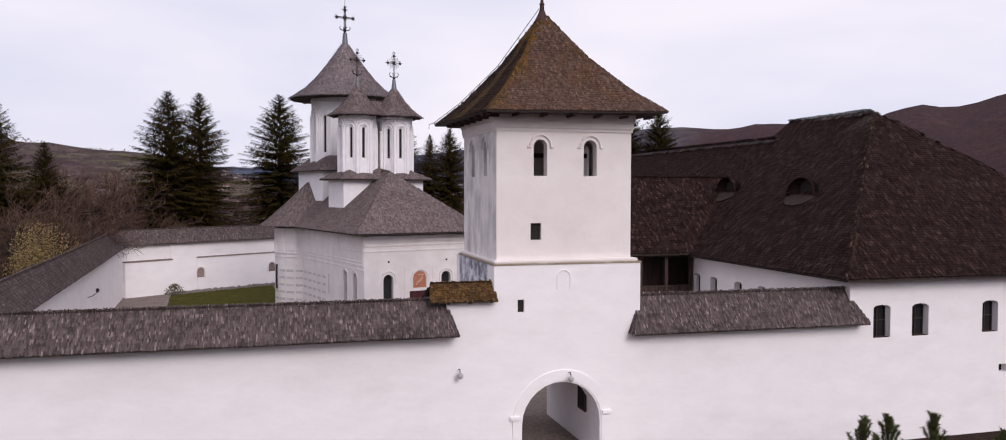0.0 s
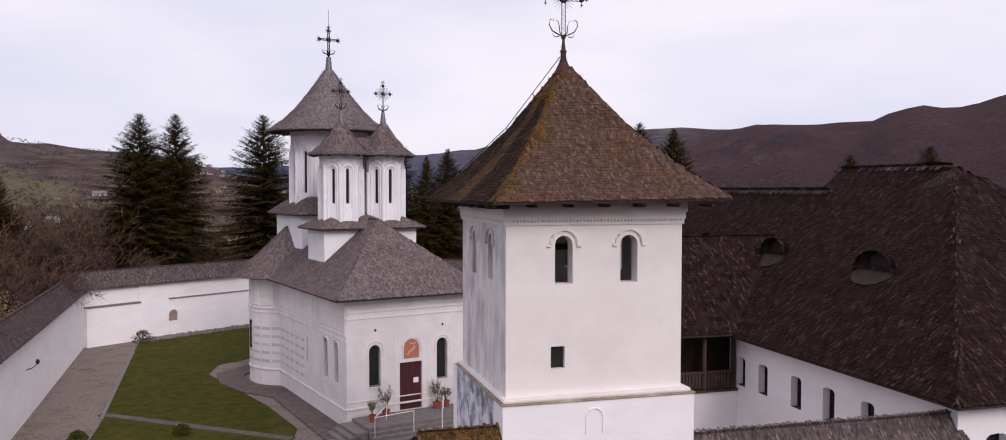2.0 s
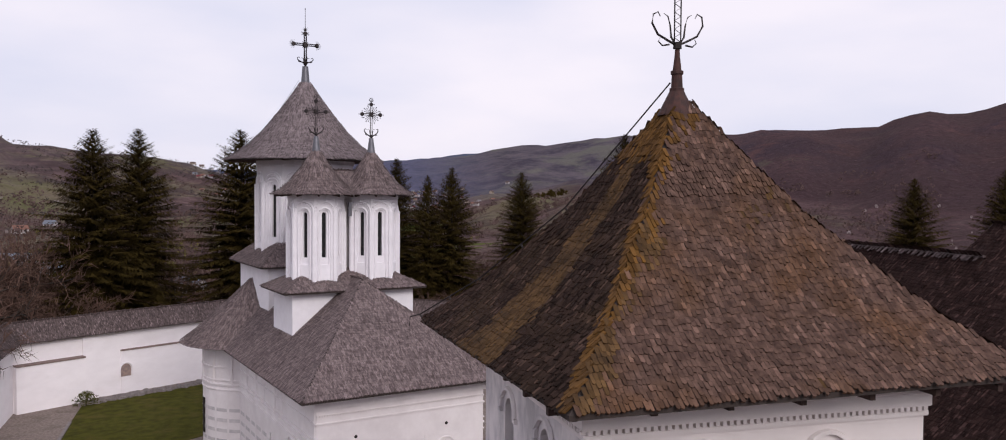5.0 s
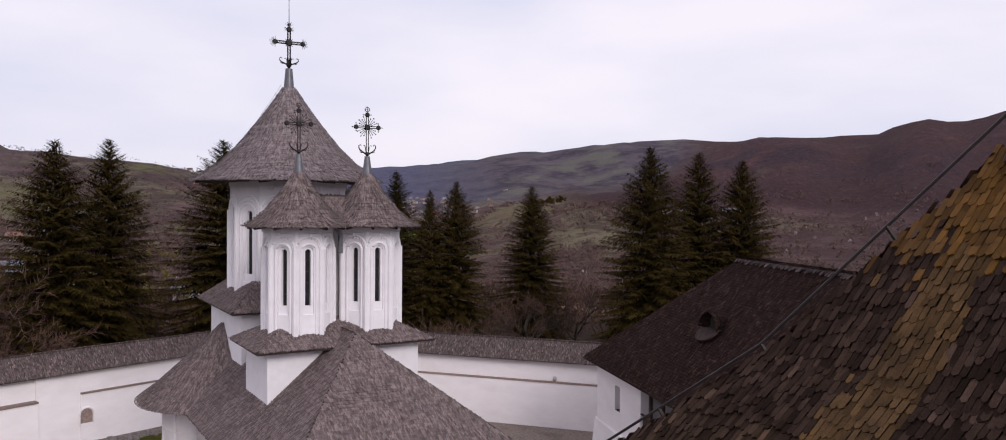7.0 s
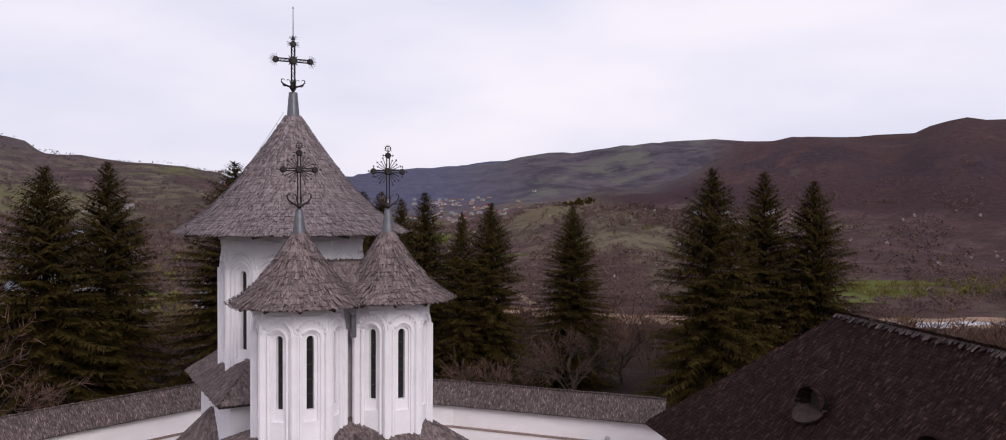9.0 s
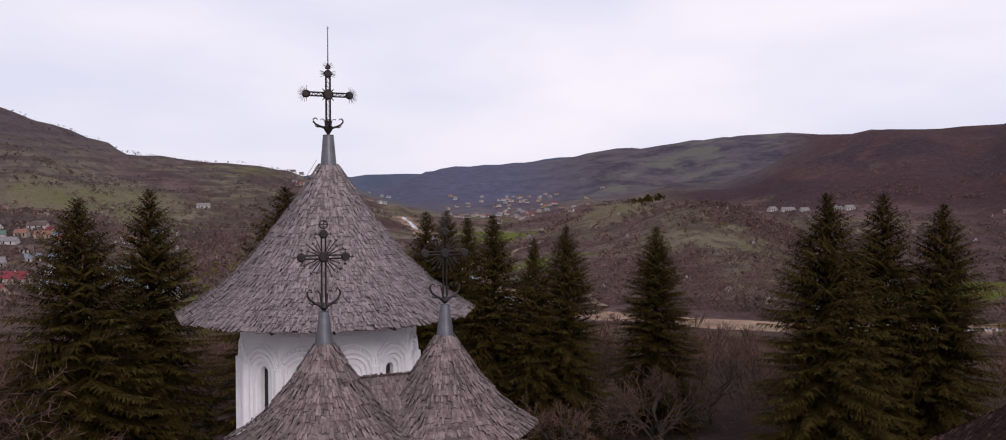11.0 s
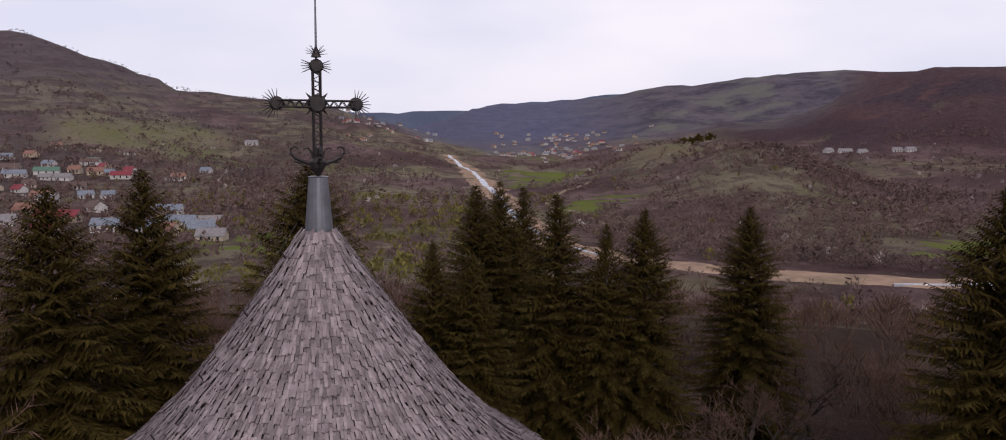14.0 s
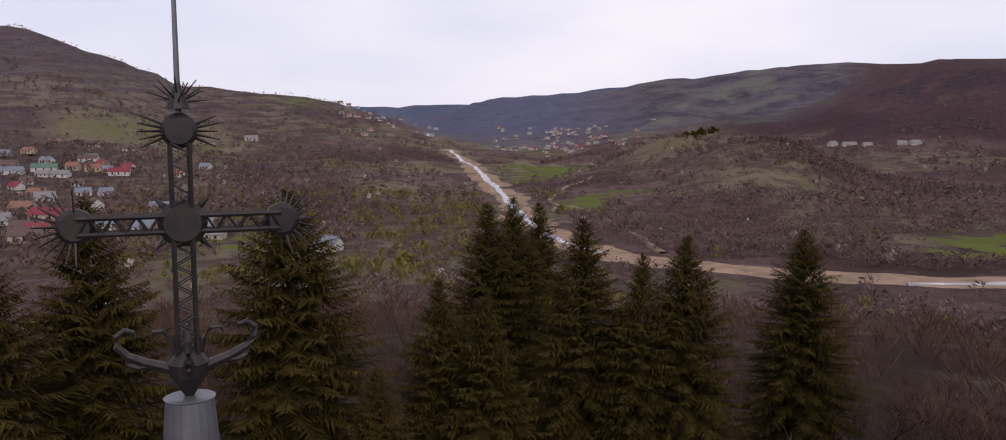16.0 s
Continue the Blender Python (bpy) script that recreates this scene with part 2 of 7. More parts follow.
class Mesh:
    """Collects corners and faces of one mesh."""

    def __init__(self):
        self.v, self.f = [], []

    def add(self, verts, faces):
        o = len(self.v)
        self.v.extend([tuple(p) for p in verts])
        self.f.extend([tuple(i + o for i in q) for q in faces])
        return self

    def box(self, x0, y0, z0, x1, y1, z1):
        p = [(x, y, z) for z in (z0, z1) for y in (y0, y1) for x in (x0, x1)]
        return self.add(p, [(0, 2, 3, 1), (4, 5, 7, 6), (0, 1, 5, 4), (2, 6, 7, 3), (0, 4, 6, 2), (1, 3, 7, 5)])

    def prism(self, pts, z0, z1):
        n = len(pts)
        self.add([(x, y, z0) for x, y in pts] + [(x, y, z1) for x, y in pts],
                 [tuple(range(n))[::-1], tuple(range(n, 2 * n))] + [(i, (i + 1) % n, n + (i + 1) % n, n + i) for i in range(n)])
        return self

    def tube(self, path, r, sides=6, close=True):
        """A round bar along a path; r is one radius or one a point."""
        path = [Vector(p) for p in path]
        rs = r if isinstance(r, (list, tuple)) else [r] * len(path)
        rings, o = [], len(self.v)
        for i, p in enumerate(path):
            d = (path[min(i + 1, len(path) - 1)] - path[max(i - 1, 0)]).normalized()
            a = d.orthogonal().normalized() if abs(d.z) > 0.9 else d.cross(Vector((0, 0, 1))).normalized()
            b = d.cross(a)
            for k in range(sides):
                t = 2 * math.pi * k / sides
                self.v.append(tuple(p + (a * math.cos(t) + b * math.sin(t)) * rs[i]))
        for i in range(len(path) - 1):
            for k in range(sides):
                q = o + i * sides
                self.f.append((q + k, q + (k + 1) % sides, q + sides + (k + 1) % sides, q + sides + k))
        if close:
            self.f.append(tuple(o + k for k in range(sides))[::-1])
            self.f.append(tuple(o + (len(path) - 1) * sides + k for k in range(sides)))
        return self

    def lathe(self, cx, cy, prof, sides=24, shape=None):
        """A solid of revolution; prof holds (radius, z)."""
        o = len(self.v)
        for i, (r, z) in enumerate(prof):
            for k in range(sides):
                t = 2 * math.pi * k / sides
                q = r * (shape(t, i / (len(prof) - 1)) if shape else 1)
                self.v.append((cx + q * math.cos(t), cy + q * math.sin(t), z))
        for i in range(len(prof) - 1):
            for k in range(sides):
                q = o + i * sides
                self.f.append((q + k, q + (k + 1) % sides, q + sides + (k + 1) % sides, q + sides + k))
        self.f.append(tuple(o + k for k in range(sides))[::-1])
        self.f.append(tuple(o + (len(prof) - 1) * sides + k for k in range(sides)))
        return self

    def panel(self, origin, along, thick, outer, holes=()):
        """An upright wall: outer and holes are outlines (s, z); thick is the vector from its face to its back."""
        origin, along, thick = Vector(origin), Vector(along).normalized(), Vector(thick)
        loops = [list(outer)] + [list(h) for h in holes]
        flat = [p for lp in loops for p in lp]
        tris = tessellate_polygon([[Vector((s, z, 0)) for s, z in lp] for lp in loops])
        front = [origin + along * s + Vector((0, 0, z)) for s, z in flat]
        n = len(flat)
        faces = []
        up = along.cross(Vector((0, 0, 1)))
        for t in tris:
            a, b, c = (front[i] for i in t)
            nrm = (b - a).cross(c - a)
            t = tuple(t) if nrm.dot(thick) < 0 else tuple(t)[::-1]
            faces += [t, tuple(i + n for i in t[::-1])]
        k = 0
        for lp in loops:
            m = len(lp)
            faces += [(k + i, k + (i + 1) % m, n + k + (i + 1) % m, n + k + i) for i in range(m)]
            k += m
        return self.add(front + [p + thick for p in front], faces)

    def make(self, name, smooth=False):
        me = bpy.data.meshes.new(name)
        me.from_pydata(self.v, [], self.f)
        me.validate()
        if smooth:
            me.polygons.foreach_set("use_smooth", [True] * len(me.polygons))
        return me


def part(name, m, material, parent=None, label="", smooth=False, bevel=0.0, at=None, kind=""):
    """Links a Mesh (or mesh data) as one object under a thing or a part."""
    me = m.make(name, smooth) if isinstance(m, Mesh) else m
    if bevel:
        bm = bmesh.new()
        bm.from_mesh(me)
        bmesh.ops.remove_doubles(bm, verts=bm.verts, dist=0.0005)
        bmesh.ops.recalc_face_normals(bm, faces=bm.faces)
        sharp = [e for e in bm.edges if e.is_manifold and e.calc_face_angle(0) > 0.6]
        bmesh.ops.bevel(bm, geom=sharp, offset=bevel, segments=2, affect="EDGES", clamp_overlap=True)
        bm.to_mesh(me)
        bm.free()
    if material and not me.materials:
        me.materials.append(material)
    ob = new(name, me)
    if at is not None:
        ob.matrix_basis = at
    if parent is not None:
        ob.parent = parent
    if label or kind:
        tagged(ob, label=label, kind=kind)
    return ob


def thing(name, label, category, m=None, group="", kind=""):
    ob = new(name)
    if m is not None:
        ob.matrix_basis = m
    return tagged(ob, label, category, group, kind)


def structure(name, m, material, label="", category="", bevel=0.0, smooth=False):
    return tagged(part(name, m, material, None, bevel=bevel, smooth=smooth), label, category, "", "structure")


def arch(s0, s1, z0, z1, n=8):
    """Outline of an opening with a round head, z1 at its crown."""
    c, r = (s0 + s1) / 2, (s1 - s0) / 2
    return [(s0, z0), (s1, z0)] + [(c + r * math.cos(math.pi * k / n), z1 - r + r * math.sin(math.pi * k / n)) for k in range(n + 1)]


def rect(s0, s1, z0, z1):
    return [(s0, z0), (s1, z0), (s1, z1), (s0, z1)]


def arch_path(origin, along, out, s0, s1, z0, z1, n=10):
    """Points of an arched moulding on a wall."""
    origin, along, out = Vector(origin), Vector(along).normalized(), Vector(out)
    c, r = (s0 + s1) / 2, (s1 - s0) / 2
    pts = [(s1, z0)] + [(c + r * math.cos(math.pi * k / n), z1 - r + r * math.sin(math.pi * k / n)) for k in range(n + 1)] + [(s0, z0)]
    return [origin + along * s + Vector((0, 0, z)) + out for s, z in pts]


# ---- shingles: each one a thin tapering board with a blunt point
SH_RNG = np.random.RandomState(3)
SH_FACES = [(0, 1, 2, 3, 4), (2, 6, 7, 3), (3, 7, 8, 4), (1, 5, 6, 2), (4, 8, 9, 0)]


def shingle_mesh(mats, name="shingles"):
    """mats: list of (origin, across, down, normal, width, length). One joined mesh."""
    n = len(mats)
    o = np.array([a[0] for a in mats], float)
    ac = np.array([a[1] for a in mats], float)
    dn = np.array([a[2] for a in mats], float)
    nr = np.array([a[3] for a in mats], float)
    w = np.array([a[4] for a in mats], float)[:, None] * 0.5
    ln = np.array([a[5] for a in mats], float)[:, None]
    th = (0.010 + 0.016 * SH_RNG.rand(n))[:, None]
    tip = ln * 0.90
    skew = (SH_RNG.rand(n)[:, None] - 0.5) * 0.5 * w
    P = np.stack([o + ac * w + nr * 0.006, o - ac * w + nr * 0.006,
                  o - ac * w * 0.97 + dn * tip + nr * th, o + ac * skew + dn * ln + nr * th, o + ac * w * 0.97 + dn * tip + nr * th,
                  o - ac * w + nr * -0.02, o - ac * w * 0.97 + dn * tip - nr * 0.008, o + ac * skew + dn * ln - nr * 0.008, o + ac * w * 0.97 + dn * tip - nr * 0.008,
                  o + ac * w + nr * -0.02], axis=1).reshape(-1, 3)
    faces = [tuple(k * 10 + i for i in f) for k in range(n) for f in (SH_FACES if n < 400 else SH_FACES[:3])]
    me = bpy.data.meshes.new(name)
    me.from_pydata(P.tolist(), [], faces)
    return me


SHINGLE_SHAPES = {}


def shingle_parts(mats, material, parent, name="shingle"):
    """Shingles as objects of their own that share a few meshes."""
    key = material.name
    if key not in SHINGLE_SHAPES:
        SHINGLE_SHAPES[key] = []
        for k in range(4):
            me = shingle_mesh([((0, 0, 0), (1, 0, 0), (0, -1, 0), (0, 0, 1), 1.0, 1.0)], name)
            for q in me.vertices:
                if q.co.z > 0.01:
                    q.co.z = 0.02 + 0.006 * k
            me.materials.append(material)
            SHINGLE_SHAPES[key].append(me)
    for i, (o, ac, dn, nr, w, ln) in enumerate(mats):
        ob = new(name, SHINGLE_SHAPES[key][i % 4])
        ac, dn, nr = Vector(ac), Vector(dn), Vector(nr)
        m = Matrix((ac * w, -dn * ln, nr)).transposed().to_4x4()
        m.translation = Vector(o)
        ob.parent = parent
        ob.matrix_basis = m


def inside(poly, x, y):
    c, n = False, len(poly)
    for i in range(n):
        x0, y0 = poly[i]
        x1, y1 = poly[(i + 1) % n]
        if (y0 > y) != (y1 > y) and x < (x1 - x0) * (y - y0) / (y1 - y0) + x0:
            c = not c
    return c


RNG = random.Random(7)


def slope_shingles(corners, width=0.11, row=0.24, jitter=0.035):
    """Shingles over a flat slope given by its corners, the first two along its eave (left to right seen from outside)."""
    a, b = Vector(corners[0]), Vector(corners[1])
    ac = (b - a).normalized()
    nr = Vector((0, 0, 0))
    for i in range(1, len(corners) - 1):
        nr += (Vector(corners[i]) - a).cross(Vector(corners[i + 1]) - a)
    nr.normalize()
    if nr.z < 0:
        nr = -nr
    up = nr.cross(ac)
    if up.z < 0:
        up = -up
    poly = [((Vector(c) - a).dot(ac), (Vector(c) - a).dot(up)) for c in corners]
    top = max(p[1] for p in poly)
    s0, s1 = min(p[0] for p in poly), max(p[0] for p in poly)
    out = []
    r = 0
    while r * row < top + row * 0.3:
        h = r * row + row * 0.55
        s = s0 - RNG.random() * width
        while s < s1 + width:
            w = width * RNG.uniform(0.8, 1.15)
            c = s + w / 2
            if inside(poly, c, min(h, top - 0.02)):
                hh = h + RNG.uniform(-jitter, jitter)
                ln = row * 1.62
                p = a + ac * c + up * (hh + row * 0.5)
                tw = RNG.uniform(-0.03, 0.03)
                out.append((p, ac, (-up + ac * tw).normalized(), nr, w * 0.89, ln))
            s += w
        r += 1
    return out


def cone_shingles(cx, cy, prof, width=0.11, row=0.22, shape=None, jitter=0.02):
    """Shingles over a round roof; prof holds (radius, z) from its eave up."""
    pts = [Vector((r, 0, z)) for r, z in prof]
    seg = [(pts[i + 1] - pts[i]).length for i in range(len(pts) - 1)]
    total = sum(seg)

    def at(d):
        for i, s in enumerate(seg):
            if d <= s or i == len(seg) - 1:
                k = d / s
                return pts[i].lerp(pts[i + 1], k), (pts[i] - pts[i + 1]).normalized()
            d -= s
    out = []
    k = 0
    while k * row < total - 0.02:
        d = k * row + row
        p, dn = at(min(d, total))
        rad = max(p.x, 0.08)
        pe, _ = at(max(min(k * row, total), 0))
        n = max(8, int(2 * math.pi * pe.x / width))
        off = RNG.random()
        for j in range(n):
            t = 2 * math.pi * (j + off + RNG.uniform(-0.12, 0.12)) / n
            c, s = math.cos(t), math.sin(t)
            q = shape(t, min(1, d / total)) if shape else 1
            o = Vector((cx + rad * q * c, cy + rad * q * s, p.z + RNG.uniform(-jitter, jitter)))
            dd = Vector((dn.x * q * c, dn.x * q * s, dn.z)).normalized()
            ac = Vector((-s, c, 0))
            nr = ac.cross(dd)
            if nr.z < 0:
                nr = -nr
            out.append((o, -ac, dd, nr, 2 * math.pi * pe.x * q / n * RNG.uniform(0.90, 1.0), row * 1.55))
        k += 1
    return out


def roof_cover(mats, material, parent, near=None, limit=280):
    """Lays the shingles: those in the near stretch as parts, the rest as one joined part."""
    single, rest = [], []
    for a in mats:
        if near and len(single) < limit and near(a[0]):
            single.append(a)
        else:
            rest.append(a)
    if rest:
        me = shingle_mesh(rest)
        me.materials.append(material)
        part("shingles", me, None, parent, kind="stuff")
    LATER.append((single, material, parent))


LATER = []

# ---------------------------------------------------------------- ground
YARD = -1.35   # courtyard level
OUT = -1.75    # ground before the gate
VALLEY = -35.0

# three ridges round the valley: bearing of the crest, its elevation, its distance, where the slope begins, steepness
RIDGES = (
    ((-180, -130, -100, -60, -40, -24.4, -22.8, -21.1, -18.7, -17.4, -16.2, -15.1, -12.9, -9.3, -6.1, -3.2, -1.0, 2.0, 6.0, 30, 180),
     (2.6, 3.6, 5.0, 6.0, 6.0, 5.28, 5.0, 4.70, 4.05, 3.55, 3.15, 2.60, 2.42, 1.95, 1.52, 1.00, 0.40, -0.5, -1.5, -2.0, 2.6), 2200.0, 0.32, 1.15),
    ((-180, -6, 0.0, 1.9, 2.8, 3.9, 6.5, 8.9, 9.6, 10.3, 13.6, 17.3, 19.4, 22.2, 24.5, 27.2, 30.9, 36.0, 60.0, 180),
     (-2.0, -1.0, 0.1, 0.60, 1.12, 1.56, 1.78, 1.96, 1.88, 2.00, 2.50, 3.00, 3.18, 3.48, 3.84, 3.86, 3.70, 3.5, 3.0, -2.0), 3200.0, 0.50, 1.3),
    ((-180, -150, 10.0, 17.6, 23.9, 26.6, 28.2, 29.8, 31.2, 33.2, 36.7, 39.3, 40.7, 43.1, 45.0, 47.2, 60.0, 70.0, 100.0, 140.0, 180),
     (2.6, -2.0, -1.2, -0.05, 0.78, 1.55, 2.55, 3.20, 3.64, 4.00, 4.02, 4.06, 4.36, 4.80, 4.80, 4.92, 5.6, 6.0, 5.0, 4.0, 2.6), 2100.0, 0.46, 1.0),
)


def smooth(a, b, x):
    t = np.clip((x - a) / (b - a), 0, 1)
    return t * t * (3 - 2 * t)


def wave(x, y, s, seed=0.0):
    """Cheap rolling noise of about wavelength s metres."""
    k = 6.283 / s
    return (np.sin(k * x * 1.0 + 1.7 * np.sin(k * 0.6 * y + seed) + seed) * np.cos(k * 0.9 * y + 1.3 * np.sin(k * 0.7 * x + 2 * seed))
            + 0.5 * np.sin(k * 2.1 * x + seed * 3 + 1.1 * np.cos(k * 1.7 * y)) * np.cos(k * 2.3 * y - seed))


def land(x, y):
    """Height of the open ground."""
    x, y = np.asarray(x, float), np.asarray(y, float)
    dx, dy = x - 8.0, y - 50.0
    r, b = np.hypot(dx, dy), np.degrees(np.arctan2(dx, dy))
    front = smooth(38, 30, y) * smooth(70, 40, np.abs(dx))
    z = YARD + (OUT - YARD) * smooth(34, 29, y)
    drop = smooth(60, 300, r) * (1 - 0.75 * smooth(95, 150, np.abs(b)))
    z = z + (VALLEY - YARD) * drop
    hill = np.zeros_like(r)
    for bs, es, rc, start, power in RIDGES:
        e = np.interp(b, bs, es) + 0.02 * np.sin(b * 5.1 + rc) + 0.02 * np.sin(b * 11.7 + 2 * rc) + 0.015 * np.sin(b * 29.0)
        crest = np.maximum(0, 20 + rc * np.tan(np.radians(e)) - VALLEY)
        q = r / rc
        lobe = 1 + 0.05 * smooth(start, 0.75, q) * smooth(1.0, 0.8, q) * np.sin(b * 0.9 + rc * 0.01 + 1.5 * np.sin(q * 7))
        hill = np.maximum(hill, crest * np.clip(smooth(start, 1.0, q) ** power * lobe - 0.35 * smooth(1.0, 1.9, q), 0, None))
    z = z + hill
    z = z + 40 * np.exp(-((b - 23.2) / 5.2) ** 2) * np.exp(-((r - 880) / 200.0) ** 2)
    z = z + 40 * np.exp(-((b - 17.0) / 3.6) ** 2) * np.exp(-((r - 1080) / 150.0) ** 2)
    z = z + smooth(300, 1500, r) * (wave(x, y, 520, 0.7) * 9 + wave(x, y, 190, 2.1) * 3.5) + smooth(120, 500, r) * wave(x, y, 70, 4.0) * 0.7
    return z


def terrain_material():
    m = bpy.data.materials.new("valley_ground")
    m.use_nodes = True
    n, l = m.node_tree.nodes, m.node_tree.links
    b = n["Principled BSDF"]
    b.inputs["Roughness"].default_value = 0.95
    b.inputs["Specular IOR Level"].default_value = 0.05
    geo = n.new("ShaderNodeNewGeometry")

    def tex(sc, det=6, ro=0.6):
        t = n.new("ShaderNodeTexNoise")
        t.inputs["Scale"].default_value, t.inputs["Detail"].default_value, t.inputs["Roughness"].default_value = sc, det, ro
        l.new(geo.outputs["Position"], t.inputs["Vector"])
        return t.outputs["Fac"]

    def step(s, a, z):
        r = n.new("ShaderNodeMapRange")
        r.inputs["From Min"].default_value, r.inputs["From Max"].default_value = a, z
        l.new(s, r.inputs["Value"])
        return r.outputs["Result"]

    def mix(f, a, z):
        x = n.new("ShaderNodeMixRGB")
        l.new(f, x.inputs["Fac"])
        for s, v in (("Color1", a), ("Color2", z)):
            if isinstance(v, tuple):
                x.inputs[s].default_value = (*v, 1)
            else:
                l.new(v, x.inputs[s])
        return x.outputs["Color"]
    sep = n.new("ShaderNodeSeparateXYZ")
    l.new(geo.outputs["Position"], sep.inputs["Vector"])
    along = n.new("ShaderNodeMapping")
    along.inputs["Scale"].default_value = (0.010, 0.006, 0.11)
    l.new(geo.outputs["Position"], along.inputs["Vector"])
    bank = n.new("ShaderNodeTexNoise")
    bank.inputs["Scale"].default_value, bank.inputs["Detail"].default_value, bank.inputs["Roughness"].default_value = 1.0, 7.0, 0.7
    l.new(along.outputs["Vector"], bank.inputs["Vector"])

    def calc(op, a, z):
        k = n.new("ShaderNodeMath")
        k.operation = op
        for i, v in enumerate((a, z)):
            if isinstance(v, (int, float)):
                k.inputs[i].default_value = v
            else:
                l.new(v, k.inputs[i])
        return k.outputs[0]
    # the shaded side of the valley is wooded, the other grazed
    east = step(calc("SUBTRACT", sep.outputs["X"], calc("MULTIPLY", sep.outputs["Y"], 0.12)), -250.0, 420.0)
    steep = step(calc("SUBTRACT", sep.outputs["X"], calc("MULTIPLY", sep.outputs["Y"], 0.20)), 250.0, 600.0)
    wood = mix(step(tex(0.10, 6, 0.75), 0.32, 0.68), (0.066, 0.045, 0.042), (0.138, 0.094, 0.084))
    wood = mix(step(tex(0.006, 5, 0.6), 0.45, 0.62), wood, (0.042, 0.025, 0.023))
    wood = mix(calc("MULTIPLY", steep, 0.7), wood, mix(step(tex(0.012, 6, 0.7), 0.35, 0.65), (0.040, 0.026, 0.029), (0.112, 0.068, 0.066)))
    wood = mix(calc("MULTIPLY", step(tex(0.0075, 7, 0.7), 0.50, 0.60), calc("MULTIPLY", steep, 0.65)), wood, mix(step(tex(0.05, 6, 0.75), 0.4, 0.6), (0.030, 0.021, 0.025), (0.060, 0.041, 0.045)))
    wood = mix(calc("MULTIPLY", step(tex(0.011, 7, 0.7), 0.56, 0.64), calc("MULTIPLY", steep, 0.5)), wood, (0.105, 0.088, 0.078))
    meadow = mix(step(tex(0.02, 6, 0.65), 0.35, 0.65), (0.088, 0.082, 0.046), (0.140, 0.122, 0.080))
    meadow = mix(step(tex(0.0035, 4, 0.5), 0.56, 0.64), meadow, (0.086, 0.094, 0.030))
    open_land = step(calc("SUBTRACT", tex(0.0045, 6, 0.6), calc("ADD", calc("MULTIPLY", east, 0.045), calc("MULTIPLY", steep, 0.15))), 0.43, 0.51)
    col = mix(open_land, wood, meadow)
    scrub = calc("MULTIPLY", step(tex(0.030, 6, 0.75), 0.485, 0.545), 0.70)
    col = mix(scrub, col, (0.043, 0.030, 0.026))
    # hedges and terrace banks follow the slope's contours
    west = step(sep.outputs["X"], 0.0, -260.0)
    col = mix(calc("MULTIPLY", calc("MULTIPLY", step(bank.outputs["Fac"], 0.47, 0.54), 0.85), west), col, (0.042, 0.029, 0.028))
    ridge = step(calc("SUBTRACT", sep.outputs["X"], calc("MULTIPLY", sep.outputs["Y"], 0.30)), 60.0, 160.0)
    high = calc("ADD", sep.outputs["Z"], calc("MULTIPLY", tex(0.006, 6, 0.6), 70.0))
    canopy = mix(step(tex(0.09, 8, 0.8), 0.38, 0.62), (0.028, 0.018, 0.020), (0.068, 0.041, 0.041))
    canopy = mix(calc("MULTIPLY", step(tex(0.0055, 6, 0.65), 0.50, 0.60), 0.7), canopy, mix(step(tex(0.08, 7, 0.8), 0.4, 0.6), (0.018, 0.014, 0.020), (0.040, 0.030, 0.038)))
    canopy = mix(calc("MULTIPLY", step(tex(0.0085, 6, 0.65), 0.55, 0.63), 0.6), canopy, (0.084, 0.044, 0.037))
    canopy = mix(calc("MULTIPLY", step(tex(0.013, 6, 0.65), 0.61, 0.66), 0.55), canopy, (0.066, 0.062, 0.042))
    col = mix(calc("MULTIPLY", ridge, step(high, 32.0, 48.0)), col, canopy)
    belt = mix(step(tex(0.10, 7, 0.78), 0.35, 0.65), (0.024, 0.0145, 0.0165), (0.050, 0.031, 0.033))
    col = mix(calc("MULTIPLY", calc("MULTIPLY", ridge, 0.92), calc("MULTIPLY", step(high, 30.0, 44.0), step(high, 92.0, 66.0))), col, belt)
    thick = calc("MULTIPLY", step(calc("SUBTRACT", sep.outputs["X"], calc("MULTIPLY", sep.outputs["Y"], 0.62)), 0.0, 200.0), step(tex(0.009, 6, 0.65), 0.36, 0.52))
    col = mix(calc("MULTIPLY", thick, 0.6), col, mix(step(tex(0.10, 7, 0.78), 0.35, 0.65), (0.022, 0.014, 0.014), (0.052, 0.033, 0.032)))
    # dark woods on the western summit, a green pasture under it
    summit = calc("MULTIPLY", step(calc("ADD", sep.outputs["Z"], calc("MULTIPLY", tex(0.008, 6, 0.65), 90.0)), 128.0, 168.0), step(sep.outputs["X"], -380.0, -520.0))
    col = mix(calc("MULTIPLY", summit, 0.85), col, mix(step(tex(0.045, 6, 0.75), 0.35, 0.65), (0.027, 0.021, 0.024), (0.062, 0.047, 0.047)))
    dx_, dy_ = calc("SUBTRACT", sep.outputs["X"], -345.0), calc("SUBTRACT", sep.outputs["Y"], 1215.0)
    oval = calc("ADD", calc("POWER", calc("DIVIDE", dx_, 105.0), 2.0), calc("POWER", calc("DIVIDE", dy_, 190.0), 2.0))
    past = calc("MULTIPLY", step(calc("ADD", oval, calc("MULTIPLY", tex(0.011, 6, 0.65), 2.2)), 2.3, 1.6), 0.9)
    col = mix(past, col, mix(step(tex(0.006, 4, 0.6), 0.42, 0.58), (0.098, 0.105, 0.040), (0.128, 0.112, 0.066)))
